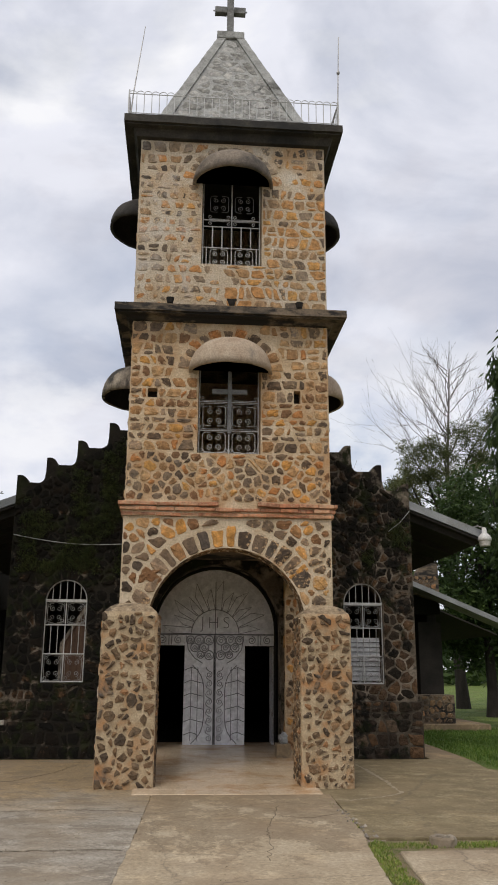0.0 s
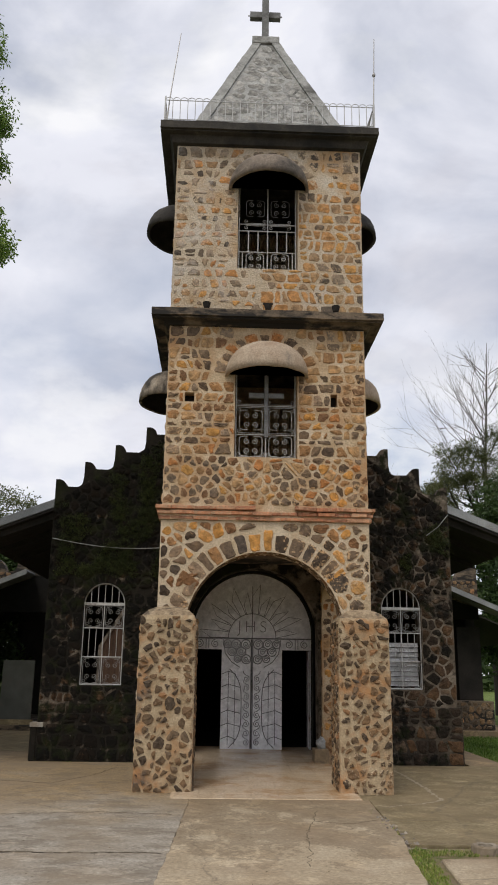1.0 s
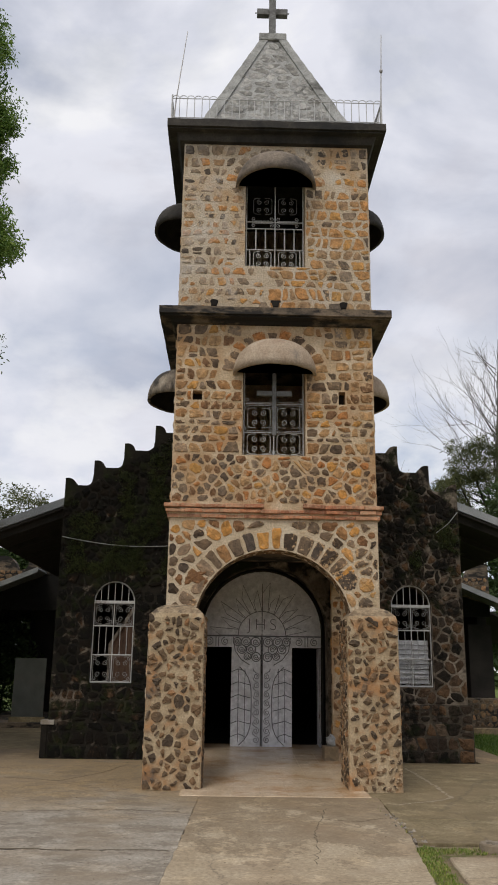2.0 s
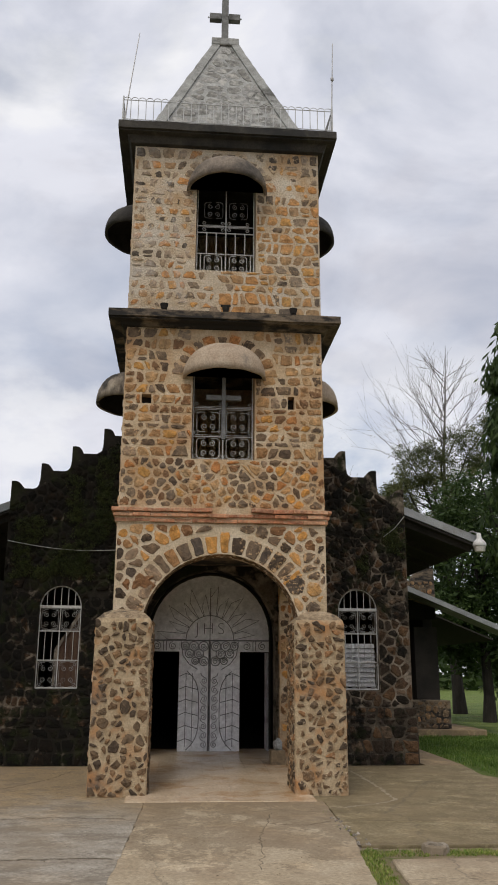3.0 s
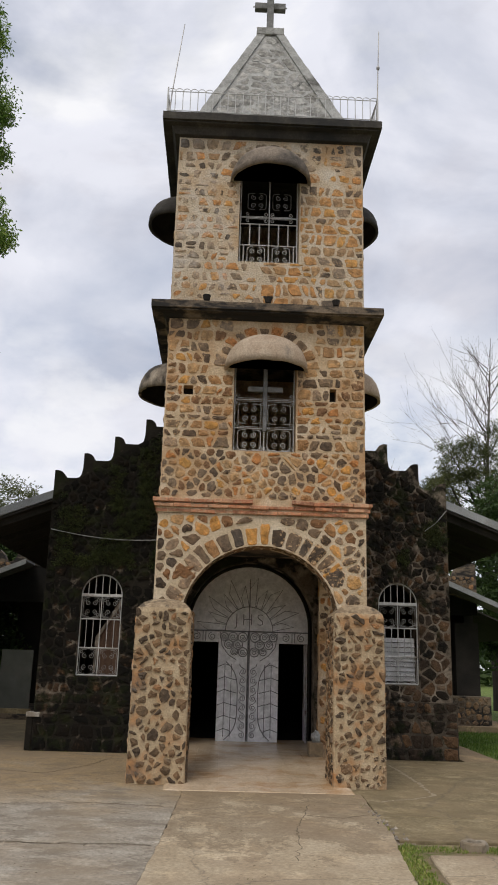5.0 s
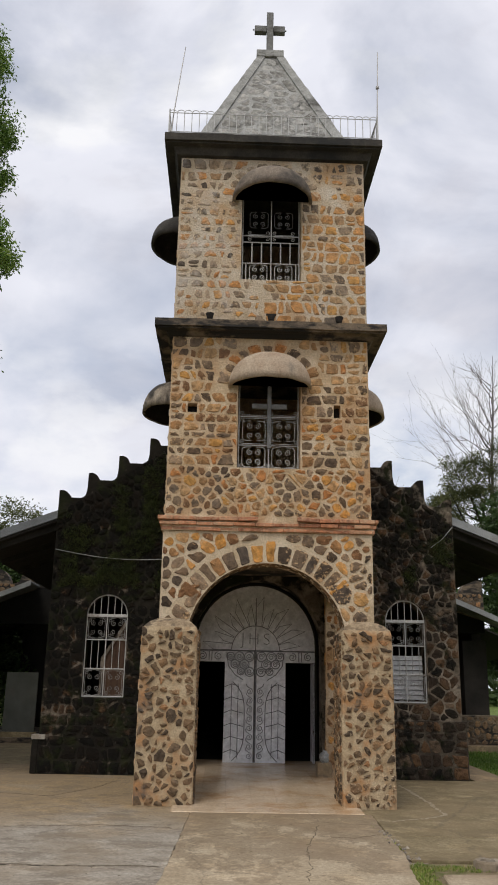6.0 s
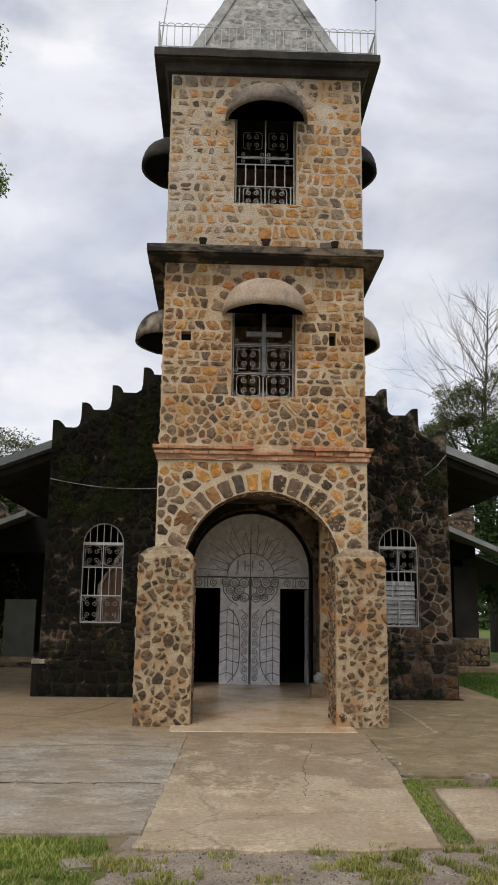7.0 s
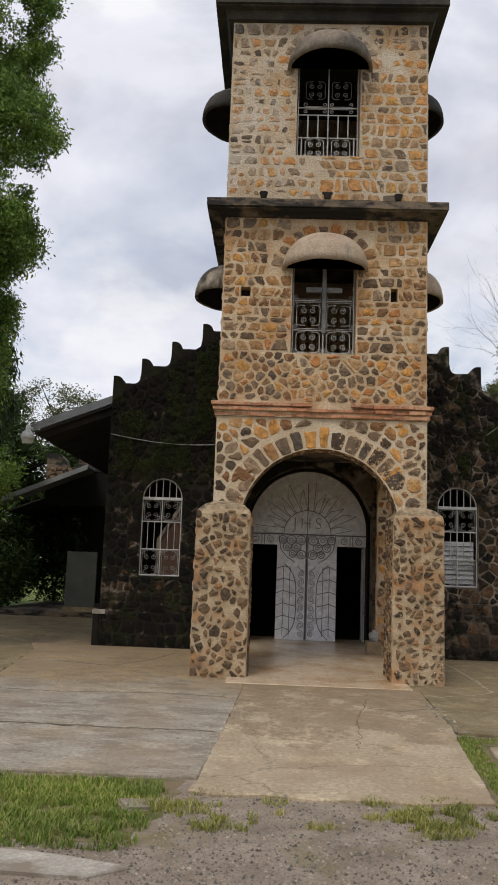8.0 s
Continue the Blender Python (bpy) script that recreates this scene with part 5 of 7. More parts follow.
def window_cuts(x, z):
    res = []
    for (x0, x1, z0, _), zs, zt in ARCHED:
        c, a_, b_ = (x0 + x1) / 2, (x1 - x0) / 2 + 0.20, zt - zs + 0.20
        if z > zs:
            k = 1 / math.sqrt(((x - c) / a_) ** 2 + ((z - zs) / b_) ** 2)
            px, pz = (x - c) * k, (z - zs) * k
            nx, nz = px / a_ ** 2, pz / b_ ** 2
            l = math.hypot(nx, nz)
            res.append((-nx / l, -nz / l, -((px + c) * nx + (pz + zs) * nz) / l))
        else:
            gaps = [(x0 - x, (1, 0, x0 - 0.015)), (x - x1, (-1, 0, -x1 - 0.015)), (z0 - z, (0, 1, z0 - 0.015))]
            res.append(max(gaps)[1])
    return res


def window_arch_stones(hole, zs, zt):
    """Upright stones set round a window's arch."""
    c, a_, b_ = (hole[0] + hole[1]) / 2, (hole[1] - hole[0]) / 2, zt - zs
    res, t = [], 0.04
    while t < math.pi - 0.08:
        dt = rng.uniform(0.17, 0.27)
        o = rng.uniform(0.15, 0.19)
        res.append([(c + (a_ + e) * math.cos(u), zs + (b_ + e) * math.sin(u)) for e, u in ((0.012, t + 0.02), (o, t + 0.015), (o, t + dt - 0.015), (0.012, t + dt - 0.02))])
        t += dt
    return res


def below_gable(edge):
    return lambda x, z: clear_of_windows(x, z) and z < 5.22 + 0.655 * (edge - abs(x))


def gable_cuts(sign, edge):
    l = math.hypot(1, 0.655)

    def cuts(x, z):
        return window_cuts(x, z) + [(sign * 0.655 / l, 1 / l, (5.22 + 0.655 * edge) / l)]
    return cuts


# squared stones at the foot, rounder ones round the windows, the upper field joined
part("plinth", boxed(1.78, 4.285, NAVE_Y - 0.035, NAVE_Y - 0.002, 0, 1.12), M_MORTAR_F, nave, "slightly projecting stone plinth")
for sign, xa, xb, edge, holder in ((-1, -4.33, -1.78, 4.33, nave_wall), (1, 1.78, 4.20, 4.20, nave_wall_r)):
    out = 0.035 if sign > 0 else 0.0
    foot = courses(rng, xa, xb + 2.4 * out, 0.0, 1.12, 0.25, 0.022, flat=1.05, split=0.12)
    set_stones(rng, foot, front(NAVE_Y - out), 0.022, M_NAVE, holder, cut=(0.05, 0.18))
    low = stone_outlines(rng, xa, xb, 1.12, 3.4, 0.20, 0.022, clear_of_windows, window_cuts, 0.42)
    low += window_arch_stones(*(ARCHED[0] if sign < 0 else ARCHED[1]))
    set_stones(rng, low, front(NAVE_Y), 0.022, M_NAVE, holder, cut=(0.06, 0.2))
    high = stone_outlines(rng, xa, xb, 3.4, 7.2, 0.19, 0.022, below_gable(edge), gable_cuts(sign, edge), 0.46, 1.15)
    set_stones(rng, high, front(NAVE_Y), 0.036, M_NAVE_J, holder, False, cut=(0.06, 0.2))

# nave body behind: side walls, floor, back wall, roof
body = thing("nave", (0, 12, 0), "long church nave behind the front, dark inside", "church nave")
part("wall", boxed(-4.3, -4.0, NAVE_Y + NTH, 20, 0, 4.95), M_NAVE, body)
part("wall", boxed(3.9, 4.17, NAVE_Y + NTH, 20, 0, 4.95), M_NAVE, body)
# back wall and floor near-black, the unlit room's darkness put into the colour
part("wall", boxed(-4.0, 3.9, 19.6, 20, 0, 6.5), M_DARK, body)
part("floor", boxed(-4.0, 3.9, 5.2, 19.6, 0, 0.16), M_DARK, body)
# added backings behind the front windows, near-black in place of an unlit room
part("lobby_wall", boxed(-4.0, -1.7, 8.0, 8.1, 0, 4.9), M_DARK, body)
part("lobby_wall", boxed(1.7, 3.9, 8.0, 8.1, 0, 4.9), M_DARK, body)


def roof_side(s, eave_x, eave_z, back):
    """One slope of the sheet roof with ribs, fascia and rafters."""
    b = bmesh.new()
    ridge = 7.05
    y0, y1 = NAVE_Y + 0.37, back
    n = int((y1 - y0) / 0.1)
    prev = None
    for i in range(n + 1):
        y = y0 + (y1 - y0) * i / n
        dz = 0.012 * (i % 2)
        cur = [b.verts.new((x, y, z + dz + t)) for t in (0.03, 0.0) for x, z in ((0, ridge), (s * eave_x, eave_z))]
        if prev:
            b.faces.new((prev[0], prev[1], cur[1], cur[0]))
            b.faces.new((prev[2], cur[2], cur[3], prev[3]))
            b.faces.new((prev[1], prev[3], cur[3], cur[1]))
        prev = cur
    part("sheet", b, M_ROOF, body, "grey corrugated roof sheet")
    b = bmesh.new()
    sl = (ridge - eave_z) / eave_x
    part("rear_sheet", prism(bmesh.new(), [(0, ridge), (s * 4.5, ridge - sl * 4.5), (s * 4.5, ridge - sl * 4.5 - 0.06), (0, ridge - 0.06)], back + 0.001, 20.3), M_ROOF, body)

    def z_at(x):
        return ridge - sl * x
    prism(b, [(s * 3.0, z_at(3.0) + 0.03), (s * eave_x, z_at(eave_x) + 0.03), (s * eave_x, z_at(eave_x) - 0.15), (s * 3.0, z_at(3.0) - 0.15)], NAVE_Y + 0.362, NAVE_Y + 0.4)
    part("fascia", b, M_ROOF, body, "pale grey metal fascia")
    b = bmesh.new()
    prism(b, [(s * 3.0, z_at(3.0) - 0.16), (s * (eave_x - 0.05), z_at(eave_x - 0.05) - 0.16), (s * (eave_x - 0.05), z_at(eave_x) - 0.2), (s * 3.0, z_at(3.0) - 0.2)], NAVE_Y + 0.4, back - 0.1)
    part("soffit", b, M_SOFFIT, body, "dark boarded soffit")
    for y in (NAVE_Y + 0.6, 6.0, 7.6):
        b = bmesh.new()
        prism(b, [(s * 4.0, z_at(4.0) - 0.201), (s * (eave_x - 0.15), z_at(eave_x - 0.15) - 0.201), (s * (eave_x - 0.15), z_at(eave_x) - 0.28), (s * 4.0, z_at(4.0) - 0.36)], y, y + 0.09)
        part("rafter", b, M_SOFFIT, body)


roof_side(-1, 6.14, 4.657, 13.1)
roof_side(1, 6.0, 4.74, 11.6)

# ---- ironwork ----
def spiral(cx, cz, r, turns, start, y, way=1, n=18):
    """A scroll end that winds inwards."""
    pts = []
    for k in range(n + 1):
        t = k / n
        a_ = start + way * math.tau * turns * t
        rr = r * (1 - 0.78 * t)
        pts.append((cx + rr * math.cos(a_), y, cz + rr * math.sin(a_)))
    return pts


def heart_panel(parent, cx, cz, w, h, y, material, rad=0.0055):
    """Two C-scrolls back to back, as one wrought panel."""
    b = bmesh.new()
    for s in (-1, 1):
        side = [(cx + s * w * 0.12, y, cz + h * 0.5)]
        for k in range(7):
            t = math.pi / 2 * k / 6
            side.append((cx + s * (w * 0.3 + w * 0.18 * math.sin(t)), y, cz + h * 0.5 - h * 0.16 * (1 - math.cos(t))))
        side += [(p[0], y, 2 * cz - p[2]) for p in side[::-1]]
        tube(b, side, rad, 5)
        r = min(w, h) * 0.16
        for v_ in (-1, 1):
            tube(b, spiral(cx + s * (r + 0.01), cz + v_ * h * 0.24, r, 1.35, math.pi / 2 * v_ if s > 0 else math.pi / 2 * v_, y, -s * v_), rad, 5)
    part("scroll_panel", b, material, parent)


def corner_scrolls(parent, x0, x1, z, y, material, r=0.05, rad=0.005, up=True):
    """A bar's S-ends: a curl at each end."""
    b = bmesh.new()
    d = 1 if up else -1
    tube(b, [(x0 + r, y, z - d * 0.0), (x1 - r, y, z - d * 0.0)], rad, 5)
    tube(b, spiral(x0 + r, z + d * r, r, 1.2, -math.pi / 2 * d, y, -d), rad, 5)
    tube(b, spiral(x1 - r, z + d * r, r, 1.2, -math.pi / 2 * d, y, d), rad, 5)
    part("curl", b, material, parent)


def bar(parent, p, q, r, material, name="bar"):
    part(name, tube(bmesh.new(), [p, q], r, 6), material, parent)


def grille_frame(parent, x0, x1, z0, z1, y, material, r=0.014):
    bar(parent, (x0, y, z0), (x0, y, z1), r, material, "stile")
    bar(parent, (x1, y, z0), (x1, y, z1), r, material, "stile")
    bar(parent, (x0, y, z0), (x1, y, z0), r, material, "rail")
    bar(parent, (x0, y, z1), (x1, y, z1), r, material, "rail")


# middle window
y = 0.2
g1 = thing("window_grille", (0, y, 5.36), "pale painted wrought-iron grille with heart scrolls", "window grille", "tower window grilles")
grille_frame(g1, -0.53, 0.52, 5.375, 7.0, y, M_IRON, 0.012)
bar(g1, (0, y, 5.375), (0, y, 7.0), 0.012, M_IRON, "mullion")
for z in (5.80, 6.33):
    bar(g1, (-0.53, y, z), (0.52, y, z), 0.01, M_IRON, "rail")
for sx in (-0.263, 0.26):
    for z in (5.59, 6.07):
        heart_panel(g1, sx, z, 0.42, 0.36, y, M_IRON, 0.007)
    for z, up in ((5.40, True), (5.83, True), (6.30, False), (6.36, True)):
        corner_scrolls(g1, sx - 0.25, sx + 0.25, z, y, M_IRON, 0.042, 0.005, up)
wc = thing("window_cross", (0, 0.09, 5.72), "grey wooden cross fixed before the tower window", "cross")
part("upright", boxed(-0.035, 0.035, 0.06, 0.11, 5.72, 6.86, bevel=0.006), M_CROSS, wc)
part("arm", boxed(-0.31, -0.037, 0.06, 0.11, 6.44, 6.53, bevel=0.006), M_CROSS, wc)
part("arm", boxed(0.037, 0.31, 0.06, 0.11, 6.44, 6.53, bevel=0.006), M_CROSS, wc)

# upper window
g2 = thing("window_grille", (0, y, 8.94), "pale painted wrought-iron grille with upright bars", "window grille", "tower window grilles")
grille_frame(g2, -0.54, 0.53, 8.95, 10.75, y, M_IRON, 0.013)
bar(g2, (0, y, 8.95), (0, y, 10.75), 0.012, M_IRON, "mullion")
for z in (9.36, 9.80, 9.94):
    bar(g2, (-0.54, y, z), (0.53, y, z), 0.012, M_IRON, "rail")
for x in (-0.36, -0.18, 0.18, 0.36):
    bar(g2, (x, y, 9.36), (x, y, 9.80), 0.012, M_IRON)
for x in (-0.47, 0.47):
    bar(g2, (x, y, 8.95), (x, y, 9.36), 0.012, M_IRON)
for sx in (-0.235, 0.235):
    heart_panel(g2, sx, 9.155, 0.34, 0.34, y, M_IRON, 0.007)
    heart_panel(g2, sx, 10.28, 0.36, 0.34, y, M_DOORI)
    corner_scrolls(g2, sx - 0.21, sx + 0.21, 9.965, y, M_IRON, 0.042, 0.005, True)
    corner_scrolls(g2, sx - 0.21, sx + 0.21, 9.915, y, M_IRON, 0.042, 0.005, False)
    corner_scrolls(g2, sx - 0.2, sx + 0.2, 8.975, y, M_IRON, 0.04, 0.005, True)


# nave windows
def nave_window(n, x0, x1, z0, zs, zt, label):
    yy = NAVE_Y + 0.06
    w_ = tagged(thing(f"window_{n}", ((x0 + x1) / 2, yy, z0), label, "window"), kind="structure")
    grille_frame(w_, x0 + 0.015, x1 - 0.015, z0 + 0.015, zs, yy, M_IRON, 0.014)
    part("spring_rail", boxed(x0 + 0.005, x1 - 0.005, yy - 0.025, yy + 0.015, zs - 0.03, zs + 0.03, bevel=0.005), M_IRON, w_)
    c, r = (x0 + x1) / 2, (x1 - x0) / 2 - 0.015
    arc = [(c + r * math.cos(math.pi * k / 20), yy, zs + (zt - zs - 0.015) * math.sin(math.pi * k / 20)) for k in range(21)]
    part("arch_bar", tube(bmesh.new(), arc, 0.014, 6), M_IRON, w_)
    for k in range(1, 6):
        x = x0 + (x1 - x0) * k / 6
        top = zs + (zt - zs - 0.015) * math.sqrt(max(0, 1 - ((x - c) / r) ** 2))
        bar(w_, (x, yy, zs), (x, yy, top), 0.008, M_IRON)
    z1, z2 = z0 + 0.56, z0 + 1.14
    for z in (z1, z2):
        bar(w_, (x0 + 0.015, yy, z), (x1 - 0.015, yy, z), 0.012, M_IRON, "rail")
    bar(w_, (c, yy, z0), (c, yy, zs), 0.012, M_IRON, "mullion")
    for x in (x0 + 0.145, x0 + 0.285, x1 - 0.285, x1 - 0.145):
        bar(w_, (x, yy, z1), (x, yy, z2), 0.0075, M_IRON)
    for sx in (-1, 1):
        for za, zb in ((z0 + 0.03, z1 - 0.02), (z2 + 0.03, zs - 0.04)):
            heart_panel(w_, c + sx * r * 0.5, (za + zb) / 2, r * 0.85, (zb - za) * 0.92, yy, M_SCROLL, 0.0045)
            corner_scrolls(w_, c + sx * r * 0.5 - r * 0.45, c + sx * r * 0.5 + r * 0.45, za, yy, M_SCROLL, 0.05, 0.0042, True)
            corner_scrolls(w_, c + sx * r * 0.5 - r * 0.45, c + sx * r * 0.5 + r * 0.45, zb, yy, M_SCROLL, 0.05, 0.0042, False)
    return w_


nave_window(1, NW_L[0], NW_L[1], NW_L[2], 3.09, 3.53, "arched window with a white iron scroll grille, dark behind")
win_r = nave_window(2, NW_R[0], NW_R[1], NW_R[2], 3.10, 3.54, "arched window with a white iron grille and glass louvres")
M_LOUVRE = mottled("white_louvre", [(0.3, (0.62, 0.62, 0.63)), (0.7, (0.76, 0.76, 0.77))], 4, 40, 0.25, bumps=0.05, spec=0.5)
for k in range(9):
    z = 1.53 + k * 0.098
    bm = bmesh.new()
    vs = [bm.verts.new(p) for p in ((2.72, NAVE_Y + 0.13, z), (3.46, NAVE_Y + 0.13, z), (3.46, NAVE_Y + 0.17, z + 0.09), (2.72, NAVE_Y + 0.17, z + 0.09))]
    bm.faces.new(vs)
    bmesh.ops.solidify(bm, geom=bm.faces[:], thickness=0.006)
    part("louvre", bm, M_LOUVRE, win_r)
M_WOOD = mottled("red_brown_board", [(0.3, (0.065, 0.036, 0.022)), (0.6, (0.11, 0.062, 0.038)), (0.8, (0.15, 0.09, 0.058))], 3, 40, 0.7, stretch=(6, 1, 0.6), bumps=0.2)
board = thing("leaning_boards", (-2.95, NAVE_Y + 0.3, 1.46), "red-brown boards with a slanting rail behind the window", "boards")
bm = prism(bmesh.new(), [(-3.2, 1.47), (-2.72, 1.47), (-2.72, 3.0), (-2.80, 2.98), (-3.2, 2.3)], NAVE_Y + 0.30, NAVE_Y + 0.33)
part("panel", bm, M_WOOD, board)
bm = prism(bmesh.new(), [(-3.24, 2.24), (-3.17, 2.24), (-2.72, 2.96), (-2.72, 3.07)], NAVE_Y + 0.25, NAVE_Y + 0.295)
part("slanting_rail", bm, M_HOOD_STREAK, board, "greyish slanting rail")
part("post", boxed(-3.24, -3.17, NAVE_Y + 0.25, NAVE_Y + 0.295, 1.47, 2.238), M_HOOD_STREAK, board)

# ---- church door ----
FZ = 0.185
door = tagged(thing("door_1", (0, DOOR_Y, FZ), "white sheet-metal church door with grey iron scrollwork, side leaves open", "door"), kind="structure")
DR = 1.30
part("lintel_frame", tube(bmesh.new(), [(-1.315, DOOR_Y, FZ), (-1.315, DOOR_Y, 2.58), *[(-1.315 * math.cos(math.pi * k / 24), DOOR_Y, 2.58 + 1.315 * math.sin(math.pi * k / 24)) for k in range(1, 24)], (1.315, DOOR_Y, 2.58), (1.315, DOOR_Y, FZ)], 0.03, 8), M_DARK, door, "black arched door frame")
for s in (-1, 1):
    x0, x1 = sorted((s * 0.006, s * 0.655))
    leaf = part("leaf", boxed(x0, x1, DOOR_Y, DOOR_Y + 0.035, FZ + 0.01, 2.462, bevel=0.004), M_DOORW, door, "white closed door leaf")
    yy = DOOR_Y - 0.008
    edge = []
    for k in range(15):
        t = k / 14
        z = 0.22 + t * 1.6
        edge.append((s * (0.20 + 0.26 * (2 * t - 1) ** 4 + 0.02), yy, z))
    part("scroll_border", tube(bmesh.new(), edge, 0.009, 5), M_DOORI, leaf)
    for k in range(6):
        z = 0.42 + k * 0.265
        b = bmesh.new()
        xi = 0.21 + (0.22 if k == 0 else 0.0)
        tube(b, [(s * 0.65, yy, z - 0.03), (s * 0.5, yy, z + 0.03), (s * 0.40, yy, z), (s * (0.24 if 0 < k < 5 else 0.34), yy, z - 0.035)], 0.008, 5)
        part("chevron_bar", b, M_DOORI, leaf)
    for x in (0.36, 0.50):
        bar(leaf, (s * x, yy, 0.28), (s * x, yy, 1.78), 0.0065, M_DOORI, "upright_bar")
    bar(leaf, (s * 0.018, yy, FZ + 0.02), (s * 0.018, yy, 2.45), 0.010, M_DOORI, "meeting_bar")
    for k in range(8):
        z = 0.33 + k * 0.185
        b = bmesh.new()
        tube(b, spiral(s * 0.115, z, 0.07, 1.5, math.pi / 2, yy, s), 0.008, 5)
        tube(b, [(s * 0.115, yy, z + 0.07), (s * 0.17, yy, z + 0.11), (s * 0.185, yy, z + 0.16)], 0.008, 5)
        part("scroll", b, M_DOORI, leaf)
    for x, z, rr in ((0.135, 2.345, 0.10), (0.345, 2.345, 0.10), (0.535, 2.35, 0.085), (0.235, 2.185, 0.10), (0.435, 2.19, 0.09), (0.125, 2.03, 0.095), (0.31, 2.04, 0.075)):
        b = bmesh.new()
        ring = [(s * x + rr * math.cos(math.tau * k / 20), yy, z + rr * math.sin(math.tau * k / 20)) for k in range(21)]
        tube(b, ring, 0.010, 5)
        tube(b, spiral(s * x, z, rr * 0.72, 1.5, 0, yy, s), 0.009, 5)
        part("rosette", b, M_DOORI, leaf)
    b = tube(bmesh.new(), [(s * 0.62, yy, 2.44), (s * 0.58, yy, 2.15), (s * 0.44, yy, 1.97), (s * 0.26, yy, 1.86)], 0.009, 5)
    part("scroll_border", b, M_DOORI, leaf)
    # transom strip over the open side leaf
    xa, xb = sorted((s * 0.657, s * 1.29))
    tr = part("transom_panel", boxed(xa, xb, DOOR_Y, DOOR_Y + 0.03, 2.232, 2.46), M_DOORW, door, "white panel with grey scrolls")
    for k, x in enumerate((0.80, 1.14)):
        part("scroll", tube(bmesh.new(), spiral(s * x, 2.35, 0.09, 1.6, math.pi / 2, yy, s if k else -s), 0.008, 5), M_DOORI, tr)
    for x in (0.94, 1.0):
        bar(tr, (s * x, yy, 2.25), (s * x, yy, 2.45), 0.008, M_DOORI, "upright_bar")
    # side leaf folded open into the church
    op = part("open_leaf", boxed(*sorted((s * 1.255, s * 1.285)), DOOR_Y + 0.05, DOOR_Y + 0.68, FZ + 0.01, 2.22, bevel=0.004), M_DOORW, door, "white side leaf standing open")
    part("leaf_edge", boxed(*sorted((s * 1.24, s * 1.262)), DOOR_Y + 0.005, DOOR_Y + 0.045, FZ + 0.01, 2.21), M_IRON, op)
bar(door, (-1.29, DOOR_Y - 0.008, 2.468), (1.29, DOOR_Y - 0.008, 2.468), 0.014, M_DOORI, "transom_bar")
bm = bmesh.new()
prism(bm, [(DR * math.cos(math.pi * k / 32), 2.58 + DR * math.sin(math.pi * k / 32)) for k in range(33)] + [(-DR, 2.47), (DR, 2.47)], DOOR_Y, DOOR_Y + 0.03)
tym = part("tympanum", bm, M_DOORW, door, "white sheet tympanum with a rayed sun")
yy = DOOR_Y - 0.008
part("sun_arc", tube(bmesh.new(), [(0.52 * math.cos(math.pi * k / 20), yy, 2.48 + 0.52 * math.sin(math.pi * k / 20)) for k in range(21)], 0.008, 5), M_DOORI, tym)
bar(tym, (0, yy, 2.47), (0, yy, 3.6), 0.008, M_DOORI, "centre_bar")
for k in range(12):
    a_ = math.pi * (k + 0.5) / 12
    long_ = 1.16 if k % 2 else 0.98
    da = 0.115
    p = [(0.53 * math.cos(a_ - da), yy, 2.48 + 0.53 * math.sin(a_ - da)), (long_ * math.cos(a_ - 0.02), yy, 2.48 + long_ * math.sin(a_ - 0.02)), ((long_ - 0.25) * math.cos(a_ + da * 1.1), yy, 2.48 + (long_ - 0.25) * math.sin(a_ + da * 1.1)), (0.53 * math.cos(a_ + da), yy, 2.48 + 0.53 * math.sin(a_ + da))]
    part("ray", tube(bmesh.new(), p, 0.006, 5), M_DOORI, tym)
fc = bpy.data.curves.new("letters", "FONT")
fc.body, fc.size, fc.extrude, fc.align_x = "JHS", 0.36, 0.006, "CENTER"
fc.space_character = 1.35
fc.offset = -0.009
fo = bpy.data.objects.new("letters", fc)
dg = bpy.context.evaluated_depsgraph_get()
lm = bpy.data.meshes.new_from_object(fo.evaluated_get(dg))
bpy.data.objects.remove(fo)
lm.transform(Matrix.Translation((0, 0, 0)) @ Matrix.Rotation(math.pi / 2, 4, "X"))
lm.materials.clear()
lm.materials.append(M_DOORI)
lo_ = new("letters", lm)
lo_.parent = tym
lo_.location = Vector((0, yy - 0.002, 2.60)) - offset_of(tym)
lo_["label"] = "grey iron letters JHS"

# ---- railing and rods on the tower top ----
rail = thing("roof_railing", (0, 1.8, 11.79), "thin white iron railing with looped tops", "railing")
RX, RY0, RY1 = 2.0, -0.25, 3.85
corners = [(-RX, RY0), (RX, RY0), (RX, RY1), (-RX, RY1)]
